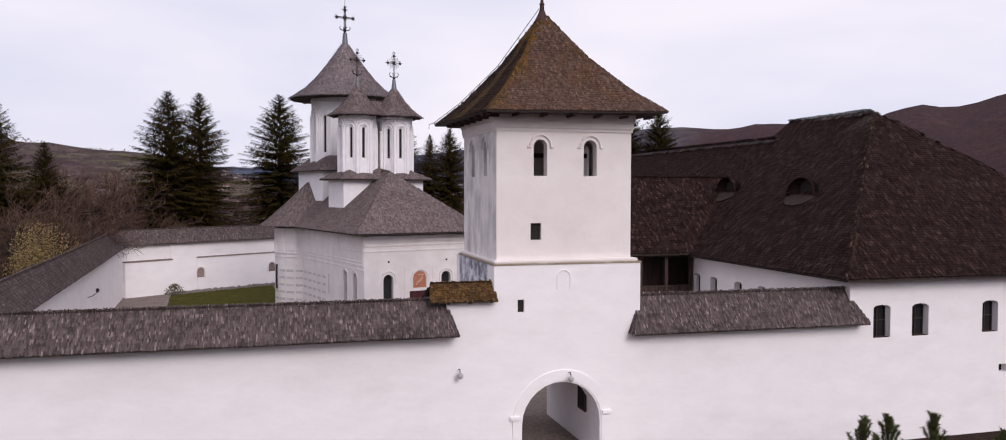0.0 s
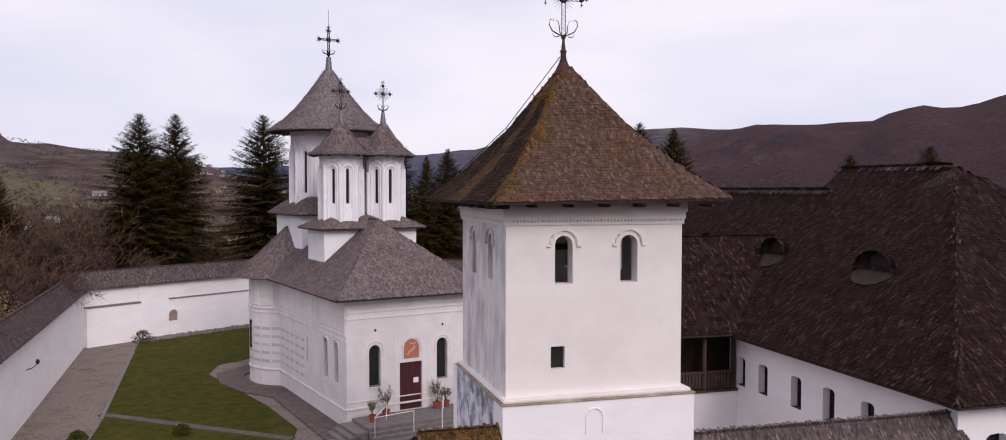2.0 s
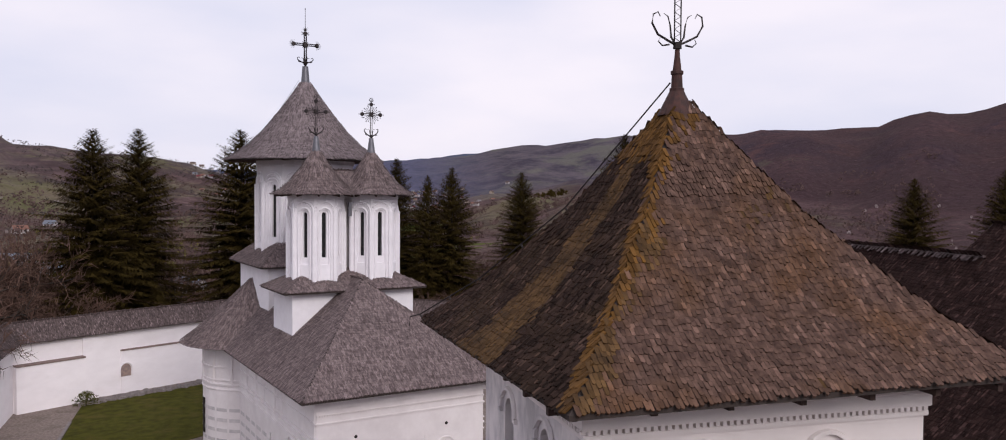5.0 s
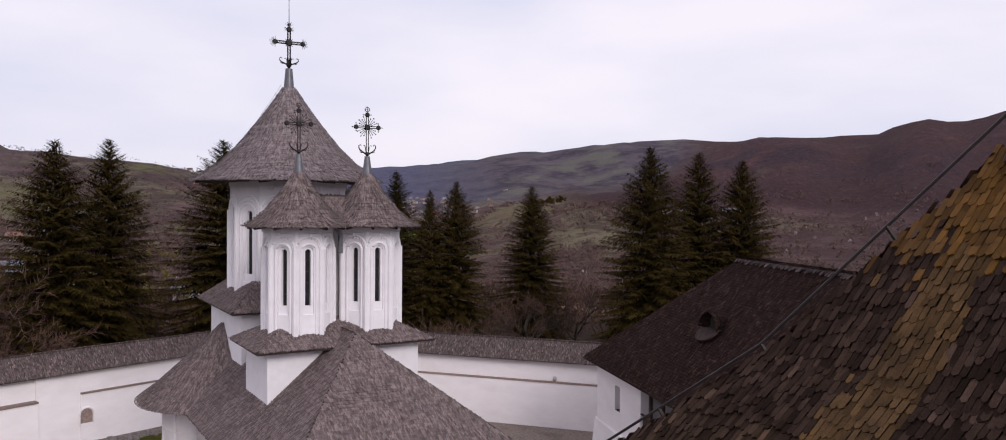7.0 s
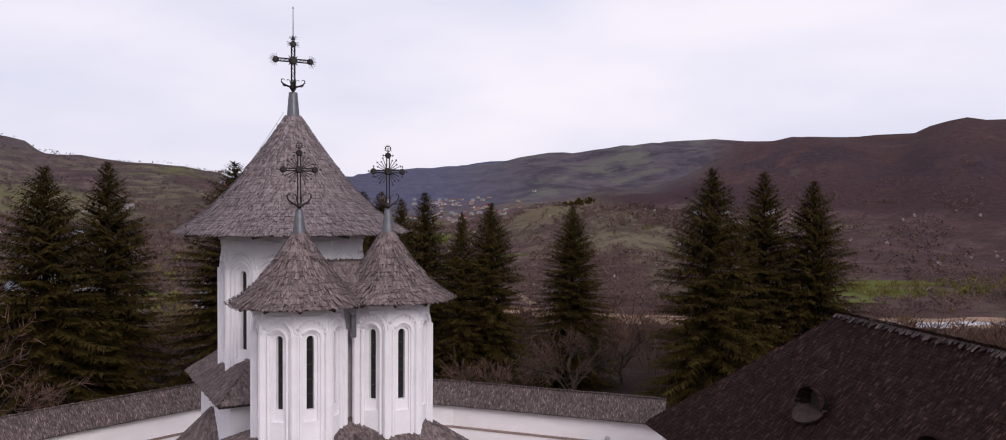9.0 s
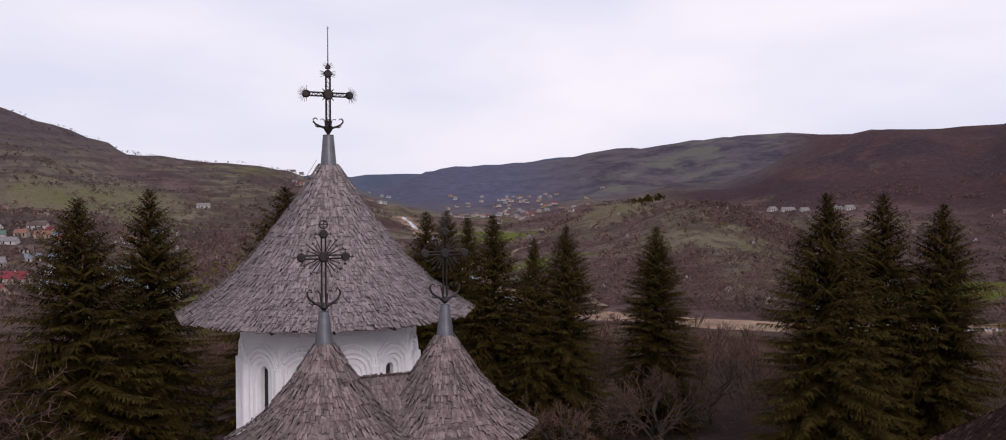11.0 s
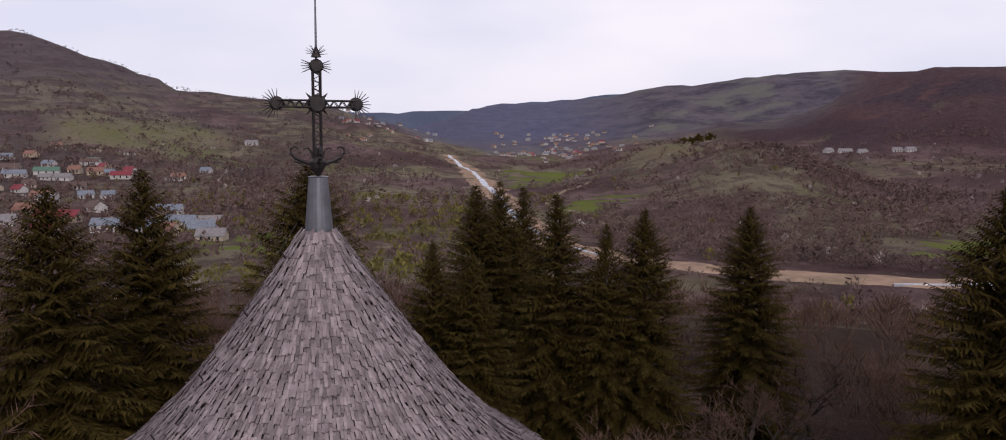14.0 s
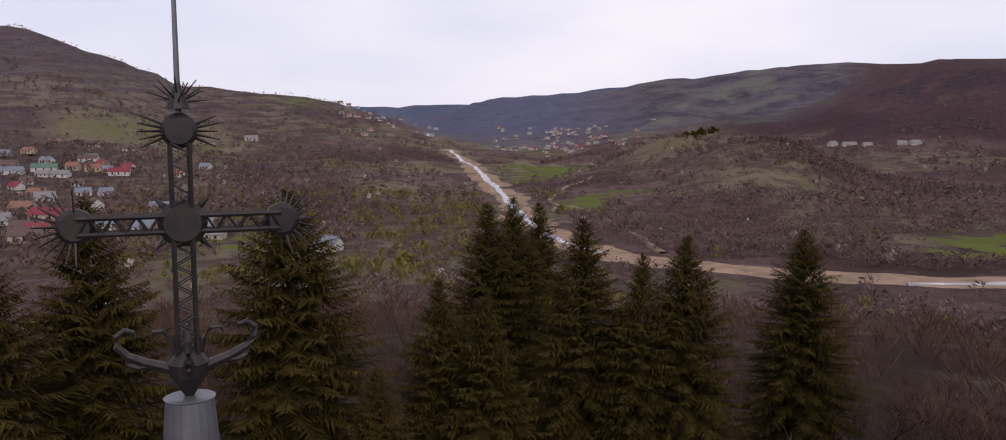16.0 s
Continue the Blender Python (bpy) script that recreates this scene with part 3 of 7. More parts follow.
    # haze put into the colour: the farthest slopes turn blue-grey and grey-green
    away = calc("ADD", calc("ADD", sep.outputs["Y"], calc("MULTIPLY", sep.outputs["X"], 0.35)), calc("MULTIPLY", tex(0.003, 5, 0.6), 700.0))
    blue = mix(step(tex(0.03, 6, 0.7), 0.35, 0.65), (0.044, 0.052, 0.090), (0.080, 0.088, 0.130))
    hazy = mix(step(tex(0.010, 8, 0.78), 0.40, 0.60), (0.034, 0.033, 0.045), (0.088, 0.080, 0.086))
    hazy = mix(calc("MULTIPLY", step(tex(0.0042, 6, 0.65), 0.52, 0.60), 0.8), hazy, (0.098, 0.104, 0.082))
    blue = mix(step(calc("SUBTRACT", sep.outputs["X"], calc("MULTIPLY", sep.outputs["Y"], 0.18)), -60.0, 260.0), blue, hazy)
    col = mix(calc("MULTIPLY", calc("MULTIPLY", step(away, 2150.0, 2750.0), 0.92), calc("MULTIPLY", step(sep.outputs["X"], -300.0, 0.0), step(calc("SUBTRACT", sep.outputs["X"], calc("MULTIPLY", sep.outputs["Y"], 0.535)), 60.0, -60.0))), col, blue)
    kx, ky = calc("SUBTRACT", sep.outputs["X"], 330.0), calc("SUBTRACT", sep.outputs["Y"], 1080.0)
    knoll = calc("ADD", calc("POWER", calc("DIVIDE", kx, 95.0), 2.0), calc("POWER", calc("DIVIDE", ky, 150.0), 2.0))
    col = mix(calc("MULTIPLY", step(calc("ADD", knoll, calc("MULTIPLY", tex(0.012, 5, 0.6), 1.2)), 1.7, 1.2), 0.9), col, mix(step(tex(0.008, 5, 0.6), 0.4, 0.6), (0.090, 0.088, 0.042), (0.115, 0.098, 0.056)))
    # crowns and tussocks
    col = mix(calc("MULTIPLY", step(tex(0.16, 6, 0.75), 0.50, 0.60), 0.38), col, (0.040, 0.029, 0.026))
    col = mix(calc("MULTIPLY", step(tex(0.21, 6, 0.75), 0.58, 0.66), 0.35), col, (0.17, 0.135, 0.115))
    # darker brown on the wooded slope below the walls
    slope = calc("MULTIPLY", step(sep.outputs["Y"], 330.0, 200.0), step(tex(0.05, 5, 0.7), 0.25, 0.5))
    col = mix(calc("MULTIPLY", slope, 0.9), col, (0.027, 0.018, 0.013))
    # western hill mixed towards pale grey, its haze put into the colour
    pale = calc("MULTIPLY", calc("MULTIPLY", step(sep.outputs["X"], -150.0, -500.0), step(tex(0.012, 6, 0.7), 0.35, 0.65)), 0.45)
    grey = n.new("ShaderNodeMixRGB")
    l.new(pale, grey.inputs["Fac"])
    l.new(col, grey.inputs["Color1"])
    grey.inputs["Color2"].default_value = (0.108, 0.092, 0.092, 1)
    cool = n.new("ShaderNodeMixRGB")
    cool.blend_type = "MULTIPLY"
    cool.inputs["Fac"].default_value = 1.0
    l.new(grey.outputs["Color"], cool.inputs["Color1"])
    cool.inputs["Color2"].default_value = (1.28, 1.20, 1.29, 1)
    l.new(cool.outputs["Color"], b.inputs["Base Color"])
    bp = n.new("ShaderNodeBump")
    bp.inputs["Strength"].default_value, bp.inputs["Distance"].default_value = 1.0, 4.0
    l.new(tex(0.07, 8, 0.75), bp.inputs["Height"])
    l.new(bp.outputs["Normal"], b.inputs["Normal"])
    return m


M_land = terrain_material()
radii = np.concatenate([[0.0], np.geomspace(6, 4700, 130)])
NA = 360
ang = np.radians(np.arange(NA))
gx = 8 + radii[:, None] * np.sin(ang)[None, :]
gy = 50 + radii[:, None] * np.cos(ang)[None, :]
gz = land(gx, gy)
gv = np.stack([gx, gy, gz], -1).reshape(-1, 3).tolist()
gf = [(i * NA + k, i * NA + (k + 1) % NA, (i + 1) * NA + (k + 1) % NA, (i + 1) * NA + k) for i in range(len(radii) - 1) for k in range(NA)]
ground = Mesh()
ground.v, ground.f = gv, gf
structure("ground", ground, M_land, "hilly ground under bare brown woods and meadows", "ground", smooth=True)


def ribbon(pts, widths, dz=0.3, steps=14, wob=0.0):
    """A strip of ground along a bending line."""
    m, line = Mesh(), []
    n = len(pts)
    for i in range(n - 1):
        p0, p1, p2, p3 = (Vector(pts[max(0, min(n - 1, i + j))]) for j in (-1, 0, 1, 2))
        for s in range(steps):
            t = s / steps
            q = 0.5 * ((2 * p1) + (p2 - p0) * t + (2 * p0 - 5 * p1 + 4 * p2 - p3) * t * t + (3 * p1 - p0 - 3 * p2 + p3) * t ** 3)
            line.append((q, widths[i] * (1 - t) + widths[i + 1] * t))
    rows = []
    for i, (q, w) in enumerate(line):
        d = (line[min(i + 1, len(line) - 1)][0] - line[max(i - 1, 0)][0]).normalized()
        s = Vector((d.y, -d.x))
        row = []
        for k in range(7):
            a = (k / 3 - 1) * w * (1 + wob * (math.sin(i * 0.41 + (k > 3) * 2.0 + w) + 0.5 * math.sin(i * 1.13 + (k > 3) * 4.0)) * (abs(k - 3) / 3))
            x, y = q.x + s.x * a, q.y + s.y * a
            row.append((x, y, float(land(x, y)) + (dz if 0 < k < 6 else -0.5)))
        rows.append(row)
    m.v = [p for r in rows for p in r]
    m.f = [(i * 7 + k, i * 7 + k + 1, i * 7 + 8 + k, i * 7 + 7 + k) for i in range(len(rows) - 1) for k in range(6)]
    return m


M_gravel = mat("river_gravel", (0.30, 0.205, 0.150), (0.20, 0.14, 0.105), 0.12, 0.95, bump=0.0, spec=0.0, c3=(0.13, 0.115, 0.07), scale3=0.03, c3_amount=0.6)
M_water = mat("river_water", (0.20, 0.20, 0.22), (0.30, 0.29, 0.31), 0.08, 0.2, bump=0.1, bump_scale=0.8, bump_dist=0.1, spec=0.8)
M_meadow = mat("green_meadow", (0.088, 0.108, 0.026), (0.100, 0.104, 0.040), 0.06, 0.95, bump=0.0, spec=0.0, c3=(0.066, 0.062, 0.030), scale3=0.02, c3_amount=0.6)
M_track = mat("dirt_track", (0.25, 0.19, 0.14), (0.18, 0.14, 0.11), 0.2, 0.95, bump=0.0, spec=0.0)
RIVER = [(70, 1500), (88, 1120), (84, 770), (76, 570), (80, 470), (98, 415), (140, 372), (200, 345), (300, 325), (420, 330)]
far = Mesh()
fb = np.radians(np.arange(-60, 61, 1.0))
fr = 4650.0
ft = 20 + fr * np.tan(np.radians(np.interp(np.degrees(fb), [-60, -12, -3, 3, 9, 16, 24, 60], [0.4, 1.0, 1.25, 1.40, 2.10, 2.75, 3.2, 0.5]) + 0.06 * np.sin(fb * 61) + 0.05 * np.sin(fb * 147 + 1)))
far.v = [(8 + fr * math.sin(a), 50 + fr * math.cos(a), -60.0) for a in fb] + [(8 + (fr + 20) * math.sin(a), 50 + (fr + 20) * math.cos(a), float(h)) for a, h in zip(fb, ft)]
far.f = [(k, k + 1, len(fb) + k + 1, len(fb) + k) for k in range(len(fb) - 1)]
# flat blue colour carries the haze over the distant ridge
M_far = mat("distant_haze_blue", (0.085, 0.100, 0.155), (0.110, 0.125, 0.175), 0.008, 1.0, bump=0.0, spec=0.0)
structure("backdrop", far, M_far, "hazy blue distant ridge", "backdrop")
structure("riverbed", ribbon(RIVER, [16, 18, 15, 14, 13, 13, 13, 14, 15, 18], 0.6, wob=0.25), M_gravel, "pale gravel riverbed with sandbanks in the valley", "riverbed")
structure("water", ribbon([(x - 2, y + 2) for x, y in RIVER[:5]] + [(92, 420)], [4, 4.5, 4, 3.5, 2.5, 1.2], 0.9, wob=0.5), M_water, "shallow grey river water over gravel", "river")
tagged(part("water", ribbon([(185, 341), (230, 331), (300, 319), (400, 322)], [1, 4, 5, 6], 0.9, wob=0.4), M_water), "shallow grey river water over gravel", "river", "", "structure")
structure("dirt_track", ribbon([(118, 420), (124, 560), (110, 680), (140, 800), (190, 900)], [2.2, 2.2, 2.0, 2.0, 2.0], 0.8), M_track, "pale dirt track beside the river", "track")
MEADOWS = (([(116, 880), (146, 1010), (186, 1180)], [12, 34, 56]), ([(112, 600), (142, 690), (196, 765)], [12, 30, 20]),
                ([(238, 402), (285, 425), (345, 450)], [10, 34, 30]), ([(-95, 440), (-73, 454), (-50, 462)], [5, 13, 5]),
                ([(-110, 470), (-70, 500), (-40, 520)], [6, 16, 8]), ([(330, 470), (370, 480), (430, 470)], [10, 22, 12]))
for pts, wd in MEADOWS:
    tagged(part("meadow", ribbon(pts, wd, 0.25, wob=0.35), M_meadow), "bright green spring meadow in the valley", "meadow", "", "structure")

# courtyard surfaces
lawn = Mesh().prism([(-6.0, 47.0), (3.6, 49.6), (3.9, 51.8), (2.4, 57.0), (0.6, 61.6), (-1.4, 66.5), (-0.9, 69.6), (2.0, 72.0), (1.2, 86.0), (-7.6, 80.4), (-7.4, 76.0), (-6.2, 56.5)], YARD - 0.2, YARD + 0.05)
structure("lawn", lawn, M_grass, "mown green courtyard lawn", "lawn")
structure("courtyard_paving", Mesh().prism([(-10.5, 28.5), (23, 28.5), (30, 60), (30, 80), (9, 91), (-12, 84), (-12, 60)], YARD - 0.3, YARD + 0.015), M_cobble, "worn grey cobbled courtyard", "paving")
structure("lawn_path", Mesh().prism([(-6.6, 57.2), (3.4, 49.75), (3.75, 50.2), (-6.4, 57.75)], YARD - 0.1, YARD + 0.075), M_pave, "narrow pale stone path across the lawn", "path")
structure("forecourt", Mesh().prism([(6, 10), (16, 10), (13, 34), (9, 34)], OUT - 0.3, OUT + 0.12), M_cobble, "grey cobbled way through the gate", "paving")

# kerb between the paved strip and the lawn
kerb = structure("kerb", Mesh().prism([(-6.35, 56.4), (-6.15, 56.4), (-7.32, 76.0), (-7.52, 76.0)], YARD - 0.1, YARD + 0.13), M_step, "low pale stone kerb along the lawn", "kerb", bevel=0.02)
# loose stones at the foot of the north wall
rubble = Mesh()
rs = random.Random(77)
for k in range(260):
    t = rs.random()
    x, y = -7.6 + 9.4 * t + rs.uniform(-0.3, 0.5), 81.6 + 6.1 * t - rs.uniform(0.0, 1.3)
    q = rs.uniform(0.08, 0.24)
    a0 = rs.random() * 6.28
    ring = [(x + q * rs.uniform(0.7, 1.1) * math.cos(a0 + 1.047 * j), y + q * rs.uniform(0.7, 1.1) * math.sin(a0 + 1.047 * j)) for j in range(6)]
    h = YARD + 0.04 + q * 0.7
    o = len(rubble.v)
    rubble.v += [(a, b, YARD - 0.02) for a, b in ring] + [(x + (a - x) * 0.7, y + (b - y) * 0.7, h) for a, b in ring]
    rubble.f += [(o + j, o + (j + 1) % 6, o + 6 + (j + 1) % 6, o + 6 + j) for j in range(6)] + [tuple(o + 6 + j for j in range(6))]
tagged(part("rubble", rubble, M_step), "loose grey stones along the wall foot", "stones", "", "stuff")

# ---------------------------------------------------------------- boundary walls


def boundary(name, pts, base, label, cap0=3.3, cap1=4.5, w=0.42, over=0.86, step=0.0, hip=(0, 0), shingle=True, near=None, inner_band=False):
    """A wall along the points under a double-pitched shingle cap."""
    p = [Vector((x, y, 0)) for x, y in pts]
    body, cap = Mesh(), Mesh()
    n = len(p)
    side = []
    for i in range(n):
        d0 = (p[i] - p[i - 1]).normalized() if i else (p[1] - p[0]).normalized()
        d1 = (p[i + 1] - p[i]).normalized() if i < n - 1 else d0
        a = (d0 + d1).normalized()
        s = Vector((a.y, -a.x, 0)) / max(0.5, a.dot(d1))
        side.append(s)
    for i in range(n - 1):
        q = [p[i] + side[i] * w, p[i + 1] + side[i + 1] * w, p[i + 1] - side[i + 1] * w, p[i] - side[i] * w]
        body.prism([(c.x, c.y) for c in q][::-1], base, cap0 + 0.28)
    wall = structure(name, body, M_white, label, "wall")
    mats = []
    for i in range(n - 1):
        d = (p[i + 1] - p[i]).normalized()
        e0, e1 = p[i] - d * (hip[0] if i == 0 else 0), p[i + 1] + d * (hip[1] if i == n - 2 else 0)
        z0, z1 = Vector((0, 0, cap0)), Vector((0, 0, cap1))
        r0, r1 = p[i] + z1, p[i + 1] + z1
        for sg in (1, -1):
            a, b = e0 + side[i] * over * sg + z0, e1 + side[i + 1] * over * sg + z0
            c = [a, b, r1, r0]
            cap.add([v - Vector((0, 0, 0.03)) for v in c] + [v - Vector((0, 0, 0.10)) for v in c], [(0, 1, 2, 3), (7, 6, 5, 4), (0, 4, 5, 1), (1, 5, 6, 2), (0, 3, 7, 4)])
            mats += slope_shingles(c, 0.052, 0.135)
        for end, k in ((0, 0), (n - 2, 1)):
            if i == end and hip[k]:
                e, r = (e0, r0) if k == 0 else (e1, r1)
                s = side[0 if k == 0 else -1]
                c = [e - s * over + z0, e + s * over + z0, r]
                cap.add([v - Vector((0, 0, 0.03)) for v in c], [(0, 1, 2)])
                mats += slope_shingles(c, 0.062, 0.155)
    capo = part("wall_cap", cap, M_under, wall)
    roof_cover(mats, M_shingle_wall, capo, near)
    return wall


boundary("wall_south_1", [(-8.9, 27.95), (6.60, 27.95)], OUT - 0.4, "tall limewashed wall with a shingled cap", 3.42, 4.45, w=0.23, hip=(0, 0.30), near=lambda o: 2.2 < o[0] < 6.0 and o[1] < 27.9)
boundary("wall_south_2", [(13.72, 28.06), (22.58, 27.943)], OUT - 0.4, "tall limewashed wall with a shingled cap", 3.15, 4.33, w=0.34, hip=(0.42, 0.52), near=lambda o: 14 < o[0] < 18 and o[1] < 28)
boundary("wall_west", [(-8.9, 27.95), (-10.6, 58), (-11.9, 79.5)], YARD - 0.6, "long limewashed courtyard wall with a shingled cap")
north = boundary("wall_north", [(-11.9, 79.5), (-5.7, 84.1), (1.6, 89.0), (9.0, 89.0), (16.5, 85.6), (27.6, 78.2)], YARD - 0.6, "limewashed courtyard wall with a shingled cap")

# step and string course on the inside of the north wall, and its small blind niches
def along_north(pts, z0, z1, out, name, material, t=0.1):
    m = Mesh()
    for (x0, y0), (x1, y1) in zip(pts, pts[1:]):
        d = Vector((x1 - x0, y1 - y0, 0)).normalized()
        s = Vector((d.y, -d.x, 0))
        a, b = Vector((x0, y0, 0)) + s * 0.40, Vector((x1, y1, 0)) + s * 0.40
        q = [a, b, b + s * out, a + s * out]
        m.prism([(c.x, c.y) for c in q][::-1], z0, z1)
    part(name, m, material, north)


along_north([(-5.9, 83.95), (1.6, 89.0), (9.0, 89.0), (16.5, 85.6), (27.4, 78.3)], YARD - 0.3, 1.75, 0.12, "wall_step", M_white)
along_north([(-11.7, 79.65), (-8.1, 82.3)], YARD - 0.3, 1.75, 0.50, "wall_step", M_white)
along_north([(-8.1, 82.3), (-7.4, 82.85)], YARD - 0.3, 3.3, 0.12, "wall_step", M_white)
along_north([(-5.9, 83.95), (1.6, 89.0), (9.0, 89.0), (16.5, 85.6), (27.4, 78.3)], 1.74, 1.85, 0.17, "string_course", M_brick)
along_north([(-11.7, 79.65), (-8.1, 82.3)], 1.74, 1.85, 0.55, "string_course", M_brick)
for k in (0.01, 0.90):
    x, y = -5.7 + 7.3 * k, 84.1 + 4.9 * k
    d = Vector((7.3, 4.9, 0)).normalized()
    s = Vector((d.y, -d.x, 0))
    o = Vector((x, y, 0)) + s * 0.56
    # flat brown panel: the niche's ochre and its shadow are both in the colour
    part("niche", Mesh().panel(o, d, s * -0.06, arch(-0.36, 0.36, -0.1, 0.80)), M_brick, north)
    part("niche_rim", Mesh().tube(arch_path(o, d, s * 0.03, -0.46, 0.46, -0.12, 0.88), 0.06, 5), M_white, north)

# ---------------------------------------------------------------- gate tower
gate = thing("gate_tower", "white plastered gate tower under a mossy shingle roof", "gate tower")
X0, X1, Y0, Y1 = 8.41, 13.45, 28.0, 32.95
front = Mesh().panel((0, 27.72, 0), (1, 0, 0), (0, 0.9, 0),
                     [(6.6, OUT - 0.4), (13.72, OUT - 0.4), (13.72, 5.62), (8.25, 5.62), (8.25, 4.40), (6.6, 4.40)],
                     [arch(9.27, 12.18, OUT + 0.05, 1.46, 14), rect(9.10, 9.34, 3.98, 4.42)])
part("base_wall", front, M_white, gate)
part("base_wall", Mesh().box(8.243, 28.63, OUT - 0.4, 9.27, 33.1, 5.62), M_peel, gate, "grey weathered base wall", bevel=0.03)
part("base_wall", Mesh().box(12.186, 28.63, OUT - 0.4, 13.715, 33.1, 5.62), M_white, gate, bevel=0.03)
part("base_wall", Mesh().panel((0, 33.1, 0), (1, 0, 0), (0, 0.5, 0), rect(8.25, 13.72, OUT - 0.4, 5.62), [arch(9.27, 12.18, OUT + 0.05, 1.46, 14)]), M_white, gate)
part("passage_vault", Mesh().box(9.27, 28.62, 1.5, 12.18, 33.1, 1.9), M_white, gate)
part("arch_surround", Mesh().panel((0, 27.68, 0), (1, 0, 0), (0, 0.05, 0), arch(8.92, 12.54, OUT + 0.05, 1.90, 16), [arch(9.22, 12.23, OUT + 0.1, 1.50, 16)]), M_white, gate, bevel=0.012)
for x in (8.98, 12.40):
    part("arch_impost", Mesh().box(x - 0.16, 27.60, 0.22, x + 0.2, 27.72, 0.36), M_white, gate, bevel=0.02)
part("slit_window", Mesh().box(9.06, 27.82, 3.9, 9.38, 27.86, 4.5), M_dark, gate)
part("blind_niche", Mesh().tube(arch_path((0, 27.72, 0), (1, 0, 0), (0, -0.015, 0), 10.55, 11.03, 4.75, 5.42, 8), 0.028, 5), M_white, gate)
wooden_window = part("passage_window", Mesh().box(12.10, 29.0, -0.05, 12.17, 29.75, 0.92), M_wood, gate)
part("window_pane", Mesh().box(12.085, 29.08, 0.04, 12.10, 29.67, 0.84), M_dark, wooden_window)
part("ledge", Mesh().box(8.21, 27.68, 5.62, 13.755, 33.15, 5.675), M_ledge, gate, "thin worn stone ledge", bevel=0.015)
part("ledge", Mesh().box(8.27, 27.76, 5.675, 13.65, 33.1, 5.78), M_tower, gate, bevel=0.03)


def tower_side(name, origin, along, thick, length, holes, material):
    return part(name, Mesh().panel(origin, along, thick, rect(0, length, 5.78, 10.95), holes), material, gate)


WT, WB, WH = 10.0, 8.72, 0.25
tower_side("tower_wall", (X0, Y0, 0), (1, 0, 0), (0, 0.395, 0), X1 - X0, [arch(1.595 - WH, 1.595 + WH, WB, WT), arch(3.464 - WH, 3.464 + WH, WB, WT), rect(1.24, 1.63, 6.47, 7.06)], M_tower)
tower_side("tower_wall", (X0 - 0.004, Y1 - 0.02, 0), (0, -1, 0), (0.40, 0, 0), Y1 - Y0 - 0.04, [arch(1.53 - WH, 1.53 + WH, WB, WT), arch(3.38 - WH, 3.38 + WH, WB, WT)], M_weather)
tower_side("tower_wall", (X1 + 0.004, Y0 + 0.02, 0), (0, 1, 0), (-0.40, 0, 0), Y1 - Y0 - 0.04, [arch(1.53 - WH, 1.53 + WH, WB, WT), arch(3.38 - WH, 3.38 + WH, WB, WT)], M_tower)
tower_side("tower_wall", (X1 - 0.41, Y1, 0), (-1, 0, 0), (0, -0.40, 0), X1 - X0 - 0.82, [arch(1.1 - WH, 1.1 + WH, WB, WT), arch(3.0 - WH, 2.65 + WH, WB, WT)], M_tower)
part("belfry_floor", Mesh().box(X0 + 0.41, Y0 + 0.41, 8.1, X1 - 0.41, Y1 - 0.41, 8.25), M_wood, gate)
part("belfry_beam", Mesh().box(X0 + 0.8, 30.3, 9.45, X1 - 0.8, 30.5, 9.62), M_wood, gate)
part("belfry_beam", Mesh().box(X0 + 0.9, 29.2, 8.25, X0 + 1.1, 29.4, 10.9), M_wood, gate)
# dark sheet close behind the slit, standing in for the unlit inside
part("slit_back", Mesh().box(9.6, 28.14, 6.4, 10.1, 28.2, 7.1), M_dark, gate)
for o, al, out, cs in (((X0, Y0, 0), (1, 0, 0), (0, -0.03, 0), (1.595, 3.464)), ((X0, Y1, 0), (0, -1, 0), (-0.03, 0, 0), (1.55, 3.4)), ((X1, Y0, 0), (0, 1, 0), (0.03, 0, 0), (1.55, 3.4))):
    for c in cs:
        pth = arch_path(o, al, out, c - WH - 0.13, c + WH + 0.13, WT - 0.27, WT + 0.16)
        d = Vector(al) * 0.1
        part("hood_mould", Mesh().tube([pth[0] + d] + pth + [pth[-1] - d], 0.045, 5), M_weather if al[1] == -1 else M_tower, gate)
for z0, z1, o in ((10.28, 10.36, 0.05), (10.42, 10.62, 0.08), (10.62, 10.93, 0.12)):
    part("cornice", Mesh().box(X0 - o, Y0 - o, z0, X1 + o, Y1 + o, z1), M_tower, gate, bevel=0.012)
dent = Mesh()
for k in range(52):
    x = X0 + 0.03 + k * (X1 - X0 - 0.06) / 51
    dent.box(x - 0.028, Y0 - 0.075, 10.36, x + 0.028, Y0 + 0.02, 10.42)
    y = Y0 + 0.03 + k * (Y1 - Y0 - 0.06) / 51
    dent.box(X0 - 0.075, y - 0.028, 10.36, X0 + 0.02, y + 0.028, 10.42)
    dent.box(X1 - 0.02, y - 0.028, 10.36, X1 + 0.075, y + 0.028, 10.42)
part("dentil_band", dent, M_tower, gate)

AP = Vector((10.86, 30.48, 14.80))
EC = [Vector(c) for c in ((7.82, 27.0, 10.93), (14.42, 27.02, 11.04), (14.42, 34.3, 11.0), (7.48, 34.3, 10.93))]
LEVELS = ((0.0, 0.0), (0.27, 0.20), (0.62, 0.545), (0.93, 0.945))  # share of the way in, share of the height
rings = [[c.lerp(Vector((AP.x, AP.y, c.z)), i) + Vector((0, 0, (AP.z - 10.93) * h)) for c in EC] for i, h in LEVELS]
boards = Mesh()
mats_f, mats_g, mats_moss, mats_brown = [], [], [], []


